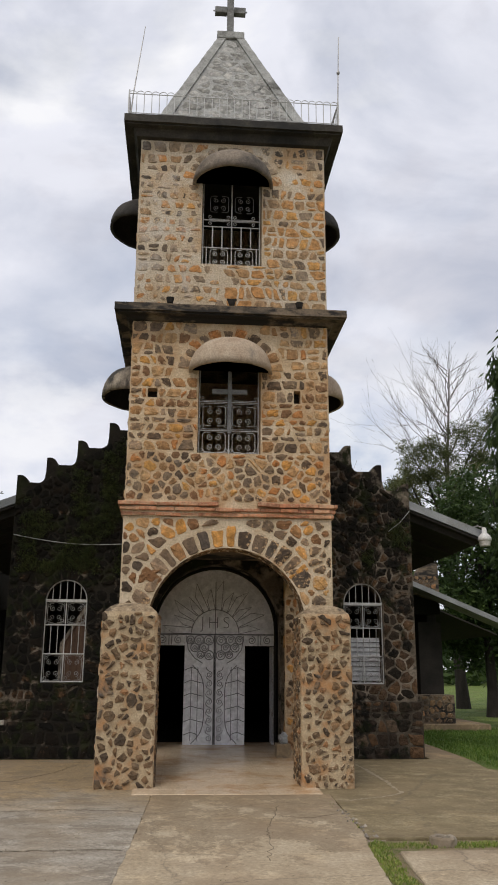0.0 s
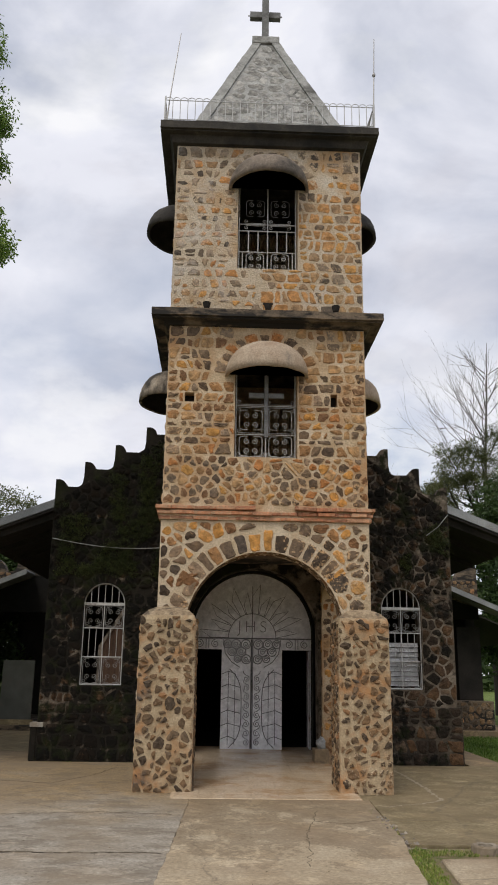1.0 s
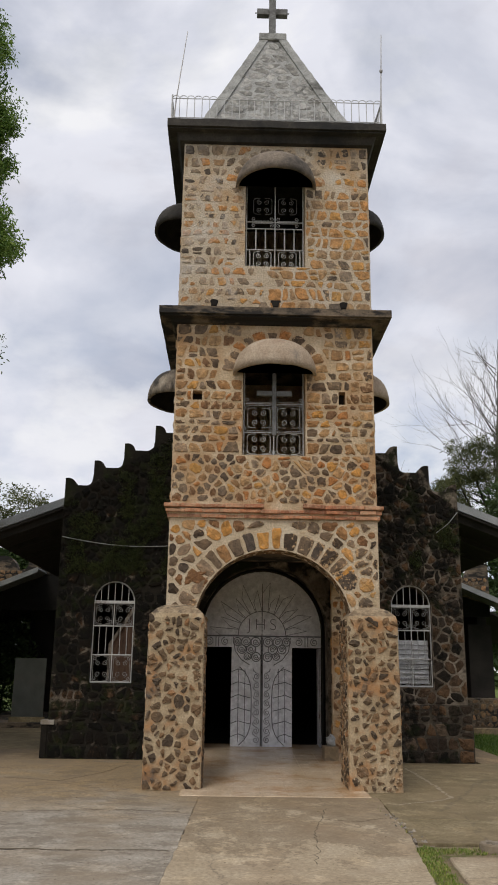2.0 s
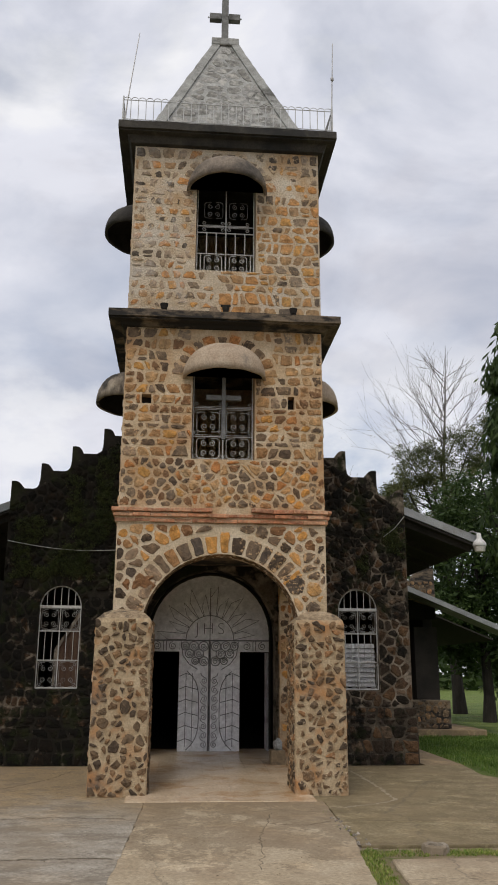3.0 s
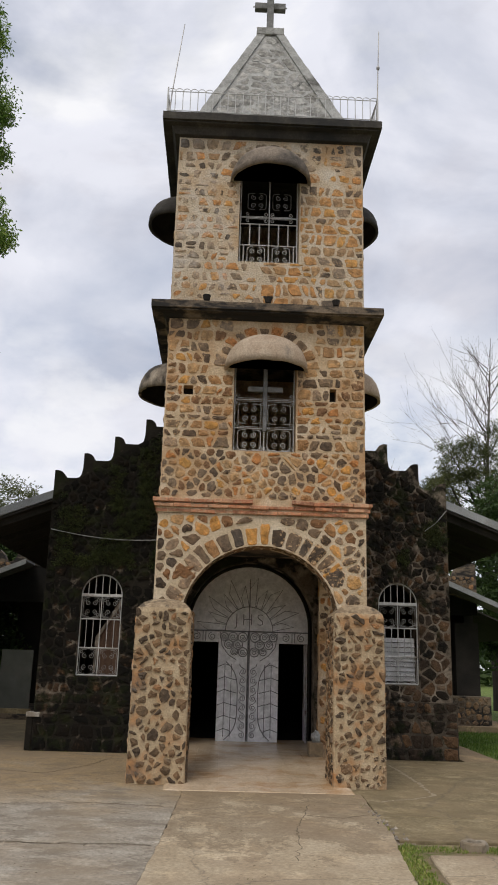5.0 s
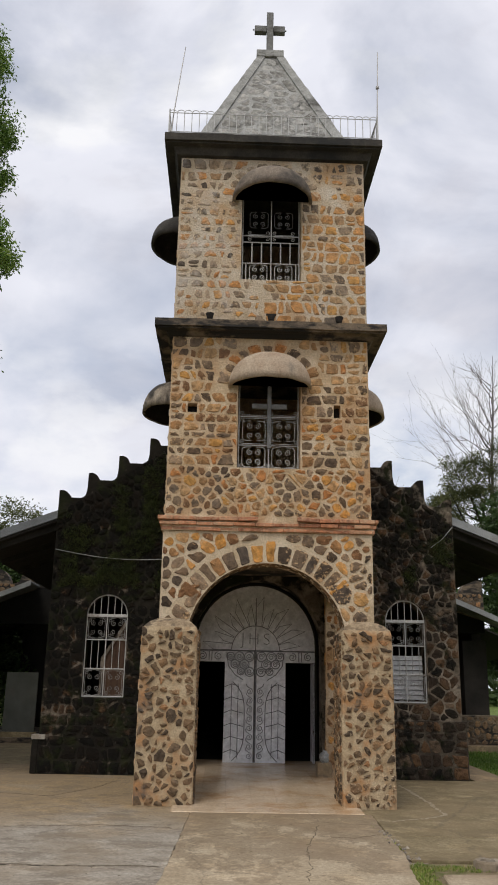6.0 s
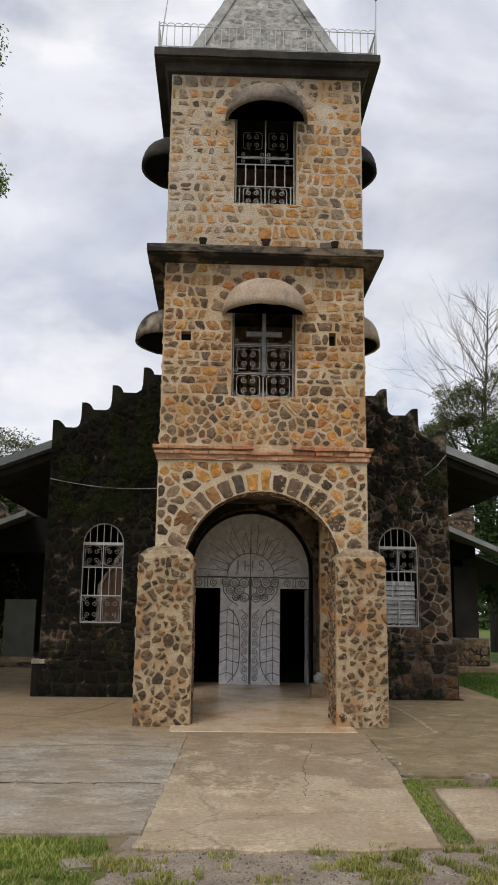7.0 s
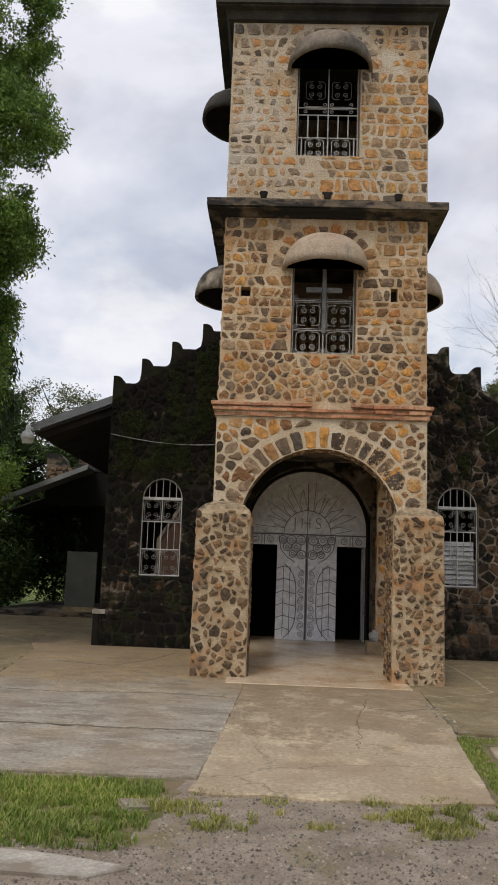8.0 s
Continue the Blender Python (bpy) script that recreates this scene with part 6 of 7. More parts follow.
for i in range(4):
    (ax, ay), (bx, by) = corners[i], corners[(i + 1) % 4]
    bar(rail, (ax, ay, 11.78), (ax, ay, 12.36), 0.016, M_IRON, "post")
    bar(rail, (ax, ay, 11.86), (bx, by, 11.86), 0.009, M_IRON, "rail")
    bar(rail, (ax, ay, 12.28), (bx, by, 12.28), 0.009, M_IRON, "rail")
    n = 28
    for k in range(n):
        t0, t1 = k / n, (k + 1) / n
        p0 = Vector((ax + (bx - ax) * t0, ay + (by - ay) * t0, 0))
        p1 = Vector((ax + (bx - ax) * t1, ay + (by - ay) * t1, 0))
        if k:
            bar(rail, (p0.x, p0.y, 11.86), (p0.x, p0.y, 12.28), 0.0075, M_IRON)
        loop = [(p0.lerp(p1, 0.5 - 0.5 * math.cos(math.pi * q / 6)).x, p0.lerp(p1, 0.5 - 0.5 * math.cos(math.pi * q / 6)).y, 12.28 + 0.065 * math.sin(math.pi * q / 6)) for q in range(7)]
        part("loop", tube(bmesh.new(), loop, 0.007, 4), M_IRON, rail)
bar(rail, (1.85, RY0, 11.80), (1.97, RY0, 12.2), 0.012, M_DOORI, "brace")
M_ROD = mottled("grey_rod_metal", [(0.3, (0.30, 0.29, 0.28)), (0.7, (0.42, 0.41, 0.40))], 5, 40, 0.5, metal=0.5, bumps=0.1)
rod = thing("lightning_rod", (-1.95, -0.2, 11.79), "thin leaning metal rod on the railing corner", "rod")
part("shaft", tube(bmesh.new(), [(-1.96, -0.22, 11.8), (-1.93, -0.2, 12.3), (-1.77, -0.10, 13.95)], [0.014, 0.013, 0.008], 6), M_ROD, rod)
rod2 = thing("lightning_rod", (1.98, -0.2, 11.79), "upright metal rod with a knot on the railing corner", "rod")
part("shaft", tube(bmesh.new(), [(1.99, -0.22, 11.8), (2.05, -0.22, 13.89)], [0.014, 0.008], 6), M_ROD, rod2)
bm = bmesh.new()
bmesh.ops.create_icosphere(bm, subdivisions=2, radius=0.035, matrix=Matrix.Translation((2.026, -0.22, 13.05)) @ Matrix.Diagonal((1, 1, 1.4, 1)))
part("knot", bm, M_ROD, rod2)

# floodlights on the middle cornice
for x in (-1.10, -0.0, 1.22):
    fl = thing("floodlight", (x, -0.18, 7.965), "small black weathered floodlight on the cornice", "floodlight", "cornice floodlights")
    part("bracket", boxed(x - 0.03, x + 0.03, -0.2, -0.16, 7.962, 8.03, bevel=0.005), M_DARK, fl)
    bm = bmesh.new()
    bmesh.ops.create_cone(bm, cap_ends=True, segments=14, radius1=0.05, radius2=0.075, depth=0.10, matrix=Matrix.Translation((x, -0.18, 8.075)))
    part("shade", bm, M_DARK, fl)
    if x == 0.0 or x == -0.0:
        part("clamp", boxed(x - 0.09, x + 0.09, -0.21, -0.15, 8.126, 8.15, bevel=0.005), M_DARK, fl)

# ---- eave lamps and cables ----
M_LAMP = mottled("white_lamp_shell", [(0.3, (0.60, 0.60, 0.58)), (0.7, (0.74, 0.74, 0.72))], 4, 40, 0.4, bumps=0.05)


def eave_lamp(x, y_, z, s, label):
    l = thing("eave_lamp", (x, y_, z), label, "lamp", "eave lamps")
    part("arm", tube(bmesh.new(), [(x - s * 0.25, y_ + 0.35, z + 0.30), (x - s * 0.1, y_ + 0.12, z + 0.34), (x, y_, z + 0.27)], 0.018, 6), M_ROD, l)
    bm = bmesh.new()
    prof = [(0.03, 0.29), (0.05, 0.27), (0.055, 0.17), (0.115, 0.11), (0.145, 0.06), (0.15, 0.0), (0.135, -0.015)]
    rings = [[bm.verts.new((x + r * math.cos(math.tau * k / 18), y_ + r * math.sin(math.tau * k / 18), z + h)) for k in range(18)] for r, h in prof]
    for q, t in zip(rings, rings[1:]):
        for k in range(18):
            bm.faces.new((q[k], q[(k + 1) % 18], t[(k + 1) % 18], t[k]))
    bm.faces.new(rings[0])
    bm.faces.new(rings[-1])
    part("housing", bm, M_LAMP, l, "white lamp housing", smooth=True)
    bm = bmesh.new()
    bmesh.ops.create_cone(bm, cap_ends=True, segments=16, radius1=0.11, radius2=0.13, depth=0.11, matrix=Matrix.Translation((x, y_, z - 0.071)))
    part("diffuser", bm, mottled("lamp_glass", [(0.3, (0.5, 0.49, 0.45)), (0.7, (0.62, 0.6, 0.55))], 5, 40, 0.3, bumps=0.05), l)


eave_lamp(-6.18, 4.04, 4.33, -1, "white bell-shaped lamp hanging at the eave")
eave_lamp(5.93, 4.04, 4.54, 1, "white bell-shaped lamp hanging at the eave")
M_CABLE = mottled("grey_cable", [(0.3, (0.32, 0.32, 0.32)), (0.7, (0.45, 0.45, 0.45))], 5, 40, 0.6, bumps=0.05)
cab = [(-4.30 + 2.5 * k / 12, NAVE_Y - 0.06, 4.44 - 0.15 * k / 12 - 0.10 * math.sin(math.pi * k / 12)) for k in range(13)]
c1 = tagged(part("cable", tube(bmesh.new(), cab, 0.008, 6), M_CABLE), "pale grey cable sagging across the stone front", "cable")
c2 = tagged(part("cable", tube(bmesh.new(), [(4.18, NAVE_Y - 0.06, 5.12), (3.95, NAVE_Y - 0.07, 4.85), (3.70, NAVE_Y - 0.05, 4.66)], 0.008, 6), M_CABLE), "short slack cable end on the stone front", "cable")

# ---- side wings further back ----
def wing(s, x_in, x_out, x_roof, z_roof, tooth_x, label):
    w_ = thing("side_wing", (s * 6.5, 13.2, 0), label, "church wing", "side wings")
    b = bmesh.new()
    zc = z_roof + 0.415 * (x_roof - x_out) - 0.03
    o = [(s * 4.3, 4.62), (s * x_in, max(4.62, zc)), (s * x_out, zc), (s * x_out, 4.6), (s * tooth_x, 5.2), (s * (tooth_x - 0.25), 5.2)]
    for k in range(1, 7):
        t = math.pi / 2 * k / 6
        o.append((s * (tooth_x - 0.25 - 0.45 * math.sin(t)), 5.2 - 0.5 * (1 - math.cos(t))))
    o += [(s * (tooth_x - 1.0), 4.8), (s * (tooth_x - 1.1), 5.1), (s * 4.3, 6.2)]
    prism(b, o, 13.2, 13.6)
    par = part("parapet", b, M_CORNICE, w_, "brown rubble parapet with a scooped top")
    gp = random.Random(80 + s)
    set_stones(gp, stone_outlines(gp, *sorted((s * (tooth_x - 0.9), s * x_out)), 4.3, 4.75, 0.17, 0.035), front(13.2), 0.02, M_PIL_J, par, False)
    # added filler beam: its near-black face stands for the shade under the canopy
    part("beam", prism(bmesh.new(), [(s * 4.3, 3.5), (s * x_out, 3.5), (s * x_out, zc - 0.004), (s * x_in, 4.61), (s * 4.3, 4.61)], 13.22, 13.58), M_PORCH_SHADE, w_, "near-black filler beam for the deep porch shade")
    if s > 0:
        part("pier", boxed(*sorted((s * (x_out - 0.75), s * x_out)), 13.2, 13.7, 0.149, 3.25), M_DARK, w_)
    # inner walls near-black, the covered porch's shade put into the colour
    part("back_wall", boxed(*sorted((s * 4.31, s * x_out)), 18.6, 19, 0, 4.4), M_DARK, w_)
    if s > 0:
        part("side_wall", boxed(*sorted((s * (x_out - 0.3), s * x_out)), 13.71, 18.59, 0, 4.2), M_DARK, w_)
    b = bmesh.new()
    sl = 0.415
    xa = x_in
    za = z_roof + sl * (x_roof - xa)
    prism(b, [(s * xa, za), (s * x_roof, z_roof), (s * x_roof, z_roof - 0.05), (s * xa, za - 0.05)], 11.9, 13.19)
    part("canopy_sheet", b, M_ROOF, w_, "grey sheet canopy roof")
    b = bmesh.new()
    prism(b, [(s * xa, za + 0.02), (s * x_roof, z_roof + 0.02), (s * x_roof, z_roof - 0.14), (s * xa, za - 0.14)], 11.86, 11.895)
    part("fascia", b, M_ROOF, w_, "pale grey metal fascia")
    # rear roof sheet in the dark soffit colour, shade included
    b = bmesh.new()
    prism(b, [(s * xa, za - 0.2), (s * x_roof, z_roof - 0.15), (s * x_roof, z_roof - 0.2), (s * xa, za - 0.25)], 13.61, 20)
    part("rear_roof", b, M_SOFFIT, w_, "rear roof in the soffit tone, underside shade painted in")
    if s < 0:
        # left slab takes the dark cornice colour to stand for shade
        part("floor_slab", boxed(*sorted((s * 4.4, s * (x_out + 1.1))), 12.2, 18.6, -0.1, 0.148, bevel=0.02), M_CORNICE, w_, "raised concrete porch slab")
        return w_
    st = part("low_wall", boxed(*sorted((s * 6.6, s * (x_out + 0.12))), 12.55, 13.19, 0.15, 1.0, bevel=0.02), M_CORNICE, w_, "low rubble stone wall")
    g = random.Random(40 + s)
    xa_, xb_ = sorted((s * 6.6, s * (x_out + 0.12)))
    set_stones(g, stone_outlines(g, xa_, xb_, 0.16, 0.98, 0.2, 0.04), front(12.55), 0.02, M_PILLAR, st)
    part("floor_slab", boxed(*sorted((s * 4.4, s * (x_out + 1.1))), 12.2, 18.6, -0.1, 0.148, bevel=0.02), M_CONC, w_, "raised concrete porch slab")
    return w_


wing(1, 5.2, 7.68, 9.7, 3.06, 7.66, "stone side wing under a sheet canopy with a low rubble wall")
wl_ = wing(-1, 6.62, 8.28, 9.6, 3.45, 8.28, "shaded stone side wing under a sheet canopy")
# gate's grey lowered, so the wing's shade sits in its colour
M_PANEL = mottled("grey_metal_panel", [(0.3, (0.06, 0.064, 0.056)), (0.7, (0.095, 0.10, 0.09))], 2, 40, 0.55, (0.10, 0.09, 0.08), 1.5, (0.56, 0.72), bumps=0.1)
pn = thing("grey_gate", (-6.75, 12.4, 0.15), "plain grey sheet-metal gate standing in the shaded wing", "gate")
part("sheet", boxed(-7.2, -6.25, 12.40, 12.44, 0.3, 2.0, bevel=0.006), M_PANEL, pn)
part("frame", boxed(-7.26, -6.19, 12.385, 12.455, 0.149, 0.297, bevel=0.006), M_CONC_D, pn)

# ---- stub of a broken concrete post ----
st = thing("post_stub", (2.09, -4.45, -0.03), "broken hollow concrete post stub in the grass", "post stub")
bm = bmesh.new()
rings = []
for r, z in ((0.145, -0.05), (0.14, 0.045), (0.128, 0.062), (0.08, 0.056), (0.072, -0.02)):
    rings.append([bm.verts.new((2.09 + r * math.cos(math.tau * k / 20) + rng.uniform(-0.006, 0.006), -4.45 + r * math.sin(math.tau * k / 20), z + rng.uniform(-0.006, 0.006))) for k in range(20)])
for q, s_ in zip(rings, rings[1:]):
    for k in range(20):
        bm.faces.new((q[k], q[(k + 1) % 20], s_[(k + 1) % 20], s_[k]))
bm.faces.new(rings[0])
bm.faces.new(rings[-1])
part("ring", bm, M_CONC_L, st)
lump = bmesh.new()
bmesh.ops.create_cube(lump, size=1, matrix=Matrix.LocRotScale((-1.62, -7.42, -0.03), Euler((0.12, 0.10, 0.55)), (0.36, 0.20, 0.07)))
bmesh.ops.bevel(lump, geom=lump.edges[:], offset=0.02, segments=2, affect="EDGES")
tagged(part("concrete_lump", lump, M_CONC_L), "broken lump of grey concrete in the grass", "rubble")


# ---- plants ----
def scatter_leaves(r, centres, n, spread, size, material, name, parent, droop=0.0, long_=1.7, label=""):
    """Many small pointed leaves about clump centres."""
    V, F = [], []
    for c in centres:
        sp = spread * r.uniform(0.6, 1.3)
        for _ in range(n):
            p = Vector((c[0] + max(-1.7, min(1.7, r.gauss(0, 1))) * sp, c[1] + max(-1.7, min(1.7, r.gauss(0, 1))) * sp, c[2] + max(-1.7, min(1.7, r.gauss(0, 1))) * sp * 0.75))
            d = Vector((r.gauss(0, 1), r.gauss(0, 1), r.gauss(0, 0.7) - droop)).normalized()
            a_ = d.orthogonal().normalized()
            a_.rotate(Matrix.Rotation(r.uniform(0, math.tau), 3, d))
            s_ = size * r.uniform(0.6, 1.3)
            k = len(V)
            V += [p, p + d * s_ * long_ * 0.5 + a_ * s_ * 0.32, p + d * s_ * long_, p + d * s_ * long_ * 0.5 - a_ * s_ * 0.32]
            F.append((k, k + 1, k + 2, k + 3))
    return mesh_ob(name, V, F, material, parent, label)


def limb(b, r, p, d, length, rad, depth, tips, spread=0.5, lift=0.1, sides=6):
    """A branching limb; the ends are gathered in tips."""
    pts, rads = [p.copy()], [rad]
    n = 4
    for k in range(n):
        d = (d + Vector((r.gauss(0, 0.1), r.gauss(0, 0.1), r.gauss(0, 0.08) + lift * 0.3))).normalized()
        p = p + d * length / n
        pts.append(p.copy())
        rads.append(rad * (1 - 0.5 * (k + 1) / n))
    tube(b, pts, rads, sides)
    if depth == 0:
        tips.append(p)
        return
    for k in range(r.choice((2, 3, 3))):
        q = pts[r.randint(2, n)]
        e = (d + Vector((r.gauss(0, spread), r.gauss(0, spread), r.gauss(0, spread * 0.6) + lift))).normalized()
        limb(b, r, q, e, length * r.uniform(0.6, 0.85), rad * 0.5, depth - 1, tips, spread, lift, max(4, sides - 1))


def crown_points(r, blobs, count):
    """Clump centres near the skins of overlapping ellipsoids, thinned by noise."""
    pts = []
    while len(pts) < count:
        (cx, cy, cz), (a_, b_, c_) = r.choice(blobs)
        d = Vector((r.gauss(0, 1), r.gauss(0, 1), r.gauss(0, 1))).normalized()
        f = r.uniform(0.45, 1.0) ** 0.5
        p = Vector((cx + d.x * a_ * f, cy + d.y * b_ * f, cz + d.z * c_ * f))
        if noise.noise(p * 0.7) > -0.22:
            pts.append(p)
    return pts


def tree(seed, base, height, rad, blobs, clumps, per, spread, size, material, label, droop=0.0, bark=None, limbs=12, long_=1.7):
    r = random.Random(seed)
    t = thing("tree", base, label, "tree", "trees round the church")
    b = bmesh.new()
    p = Vector(base)
    pts, rads = [p - Vector((0, 0, 0.15))], [rad * 1.25]
    n = 8
    for k in range(n):
        p = p + Vector((r.gauss(0, 0.05), r.gauss(0, 0.05), 1)) * height / n
        pts.append(p.copy())
        rads.append(rad * (1 - 0.75 * (k + 1) / n))
    tube(b, pts, rads, 10)
    cs = crown_points(r, blobs, clumps)
    for c in r.sample(cs, min(limbs, len(cs))):
        k = r.randint(3, n - 1)
        q = pts[k]
        m = q.lerp(c, 0.5) + Vector((0, 0, 0.12 * (c - q).length))
        tube(b, [q, q.lerp(m, 0.6), m, m.lerp(c, 0.6), c], [rads[k] * 0.6, rads[k] * 0.45, rads[k] * 0.33, rads[k] * 0.2, 0.012], 6)
    part("trunk", b, bark or M_BARK, t)
    scatter_leaves(r, cs, per, spread, size, material, "crown", t, droop, long_)
    return t


# tall broad-leaved tree beside the forecourt
tree(11, (-8.4, 1.6, -0.05), 10.0, 0.28, [((-6.80, 1.6, 12.6), (1.3, 1.5, 1.5)), ((-6.47, 1.5, 9.9), (1.3, 1.4, 1.35)), ((-6.80, 1.6, 8.0), (1.15, 1.3, 0.9)), ((-6.85, 1.7, 6.6), (0.85, 1.1, 1.2)), ((-6.75, 1.8, 5.6), (0.55, 0.8, 1.3)), ((-8.6, 1.8, 10.5), (2.0, 2.0, 3.6)), ((-7.3, 1.6, 14.8), (1.5, 1.6, 1.6))], 1150, 210, 0.155, 0.055, M_LEAF, "tall tree with drooping bright green leaf clumps", 0.9)
# dark tree along the eave, twigs behind the lamp; unseen crown added for shade
tree(19, (-10.2, 7.2, -0.05), 6.5, 0.22, [((-9.3, 5.8, 7.2), (1.9, 2.0, 2.0)), ((-9.0, 6.2, 5.2), (1.2, 1.6, 1.5)), ((-10.2, 9.2, 6.2), (2.0, 2.6, 2.0)), ((-10.6, 9.5, 3.4), (1.5, 2.4, 1.6))], 520, 60, 0.22, 0.12, M_LEAF_DARK, "dark tree with hanging twigs beside the eave, extra crown for shade", 1.6, long_=2.2)
# shrub at its foot
tree(12, (-6.9, 2.6, -0.05), 2.6, 0.06, [((-6.42, 2.6, 3.42), (0.48, 0.55, 0.5)), ((-6.9, 2.6, 2.8), (0.6, 0.6, 0.8))], 90, 70, 0.13, 0.06, M_LEAF, "leafy light green shrub", 0.3)
# weeping column tree by the other eave
tree(13, (7.5, 4.4, -0.05), 9.0, 0.16, [((7.25, 4.4, 8.3), (0.6, 0.7, 1.3)), ((7.05, 4.4, 6.6), (0.68, 0.8, 1.5)), ((7.0, 4.4, 5.2), (0.7, 0.9, 1.0)), ((7.5, 4.4, 9.4), (0.45, 0.5, 1.3)), ((7.7, 4.4, 6.4), (0.8, 1.0, 3.2))], 420, 50, 0.13, 0.11, M_LEAF_DARK, "slim weeping column tree with dark hanging leaves", 2.2, long_=2.6)
# dark trees behind the wing
tree(14, (11.75, 20.0, -0.05), 8.0, 0.24, [((10.6, 20, 6.4), (3.2, 2.5, 1.9)), ((12.5, 20.5, 7.6), (3.0, 2.5, 2.2)), ((10.0, 19.5, 4.3), (1.6, 1.6, 1.0)), ((12.6, 20, 4.5), (2.4, 2.0, 1.5)), ((13.2, 20, 3.0), (2.0, 1.6, 1.0)), ((11.2, 20.5, 3.4), (1.8, 1.4, 0.9))], 620, 40, 0.26, 0.15, M_LEAF_DARK, "dark shade tree behind the wing")
tree(15, (12.75, 19.0, -0.05), 8.0, 0.24, [((13.2, 19, 6.2), (2.4, 2.4, 2.4)), ((12.8, 21.5, 3.0), (2.4, 1.5, 1.5)), ((12.0, 19, 8.5), (2.2, 2.2, 1.6))], 260, 34, 0.26, 0.15, M_LEAF_DARK, "dark shade tree with a slim bare trunk")
tree(16, (12.9, 27.0, -0.05), 11.0, 0.3, [((11.6, 27, 10.2), (2.3, 2.0, 1.5)), ((14.2, 27, 10.6), (2.6, 2.0, 1.7)), ((11.3, 27, 12.3), (1.3, 1.2, 1.3)), ((13.7, 27, 12.9), (1.5, 1.3, 1.5)), ((10.3, 27, 10.2), (1.0, 1.2, 1.0)), ((12.8, 27, 8.0), (3.2, 2.2, 1.6)), ((15.8, 27, 13.6), (1.1, 1.1, 2.0))], 520, 84, 0.22, 0.05, M_LEAF_FINE, "feathery olive green tree behind the church", 0.5, limbs=26, long_=4.2)
# bare tree
M_TWIG = mottled("grey_brown_twig", [(0.3, (0.10, 0.088, 0.078)), (0.7, (0.19, 0.17, 0.155))], 6, 40, 0.95, bumps=0.3)
rb = random.Random(21)
bt = thing("bare_tree", (13.2, 28.0, -0.05), "grey leafless tree with wide-spread fine twigs", "tree", "trees round the church")
bm, tips = bmesh.new(), []
tube(bm, [(13.2, 28, -0.1), (13.1, 28, 3), (13.0, 28, 6.5), (13.05, 28, 10.5)], [0.26, 0.2, 0.15, 0.1], 8)
part("trunk", bm, M_BARK, bt)
bm = bmesh.new()
tube(bm, [(13.05, 28, 10.4), (13.15, 28, 13.0), (13.4, 28, 16.0), (13.6, 28, 19.3)], [0.1, 0.075, 0.045, 0.012], 5)
for k in range(32):
    z = rb.uniform(10.5, 17.8)
    a_ = rb.uniform(0, math.tau)
    up = rb.uniform(0.55, 1.1)
    limb(bm, rb, Vector((13.08 + 0.06 * max(0, z - 12), 28, z)), Vector((math.cos(a_), math.sin(a_) * 0.6, up)).normalized(), (20.2 - z) * rb.uniform(0.18, 0.30) + 0.5, 0.03, 2 if z > 15 else 3, tips, 0.38, 0.12, 4)
part("twig_crown", bm, M_TWIG, bt)
# small bare tree beside the parapet
bt2 = thing("bare_tree", (8.0, 25.0, -0.05), "pale leafless sapling with thin twigs", "tree", "trees round the church")
bm = bmesh.new()
tube(bm, [(8.0, 25, -0.1), (8.0, 25, 4), (7.9, 25, 7.0)], [0.12, 0.09, 0.05], 6)
part("trunk", bm, M_TWIG, bt2)
bm = bmesh.new()
for k in range(7):
    limb(bm, rb, Vector((7.95, 25, rb.uniform(4.5, 7.0))), Vector((rb.gauss(-0.3, 0.5), rb.gauss(0, 0.3), 1.0)).normalized(), rb.uniform(1.8, 2.6), 0.035, 2, tips, 0.3, 0.3, 4)
part("twig_crown", bm, M_TWIG, bt2)
# trees beyond the other wing
tree(17, (-9.5, 24.0, -0.05), 7.0, 0.3, [((-8.8, 24, 7.6), (2.6, 2.0, 1.5)), ((-6.9, 24.5, 8.0), (2.2, 2.0, 1.3)), ((-11.5, 24, 8.4), (2.6, 2.2, 1.6)), ((-10.0, 24, 5.5), (3.0, 2.2, 1.6))], 380, 56, 0.26, 0.085, M_LEAF_FINE, "spreading feathery tree behind the nave")
tree(18, (-11.0, 17.0, -0.05), 5.0, 0.3, [((-11.5, 17, 3.2), (2.6, 2.0, 1.6)), ((-9.8, 17.5, 1.8), (1.8, 1.6, 1.5)), ((-12.5, 16, 1.8), (2.0, 2.0, 1.6)), ((-11.6, 17, 5.6), (2.6, 2.2, 1.8)), ((-9.6, 20.0, 3.6), (2.2, 1.6, 1.8)), ((-10.0, 16.6, 5.2), (1.6, 1.2, 1.1)), ((-9.2, 16.6, 4.6), (1.2, 1.0, 0.9)), ((-8.6, 17.0, 5.2), (1.2, 0.9, 0.7)), ((-7.4, 17.0, 5.1), (1.2, 0.9, 0.7))], 900, 60, 0.24, 0.13, M_LEAF_DARK, "dark bushy tree in the shade")
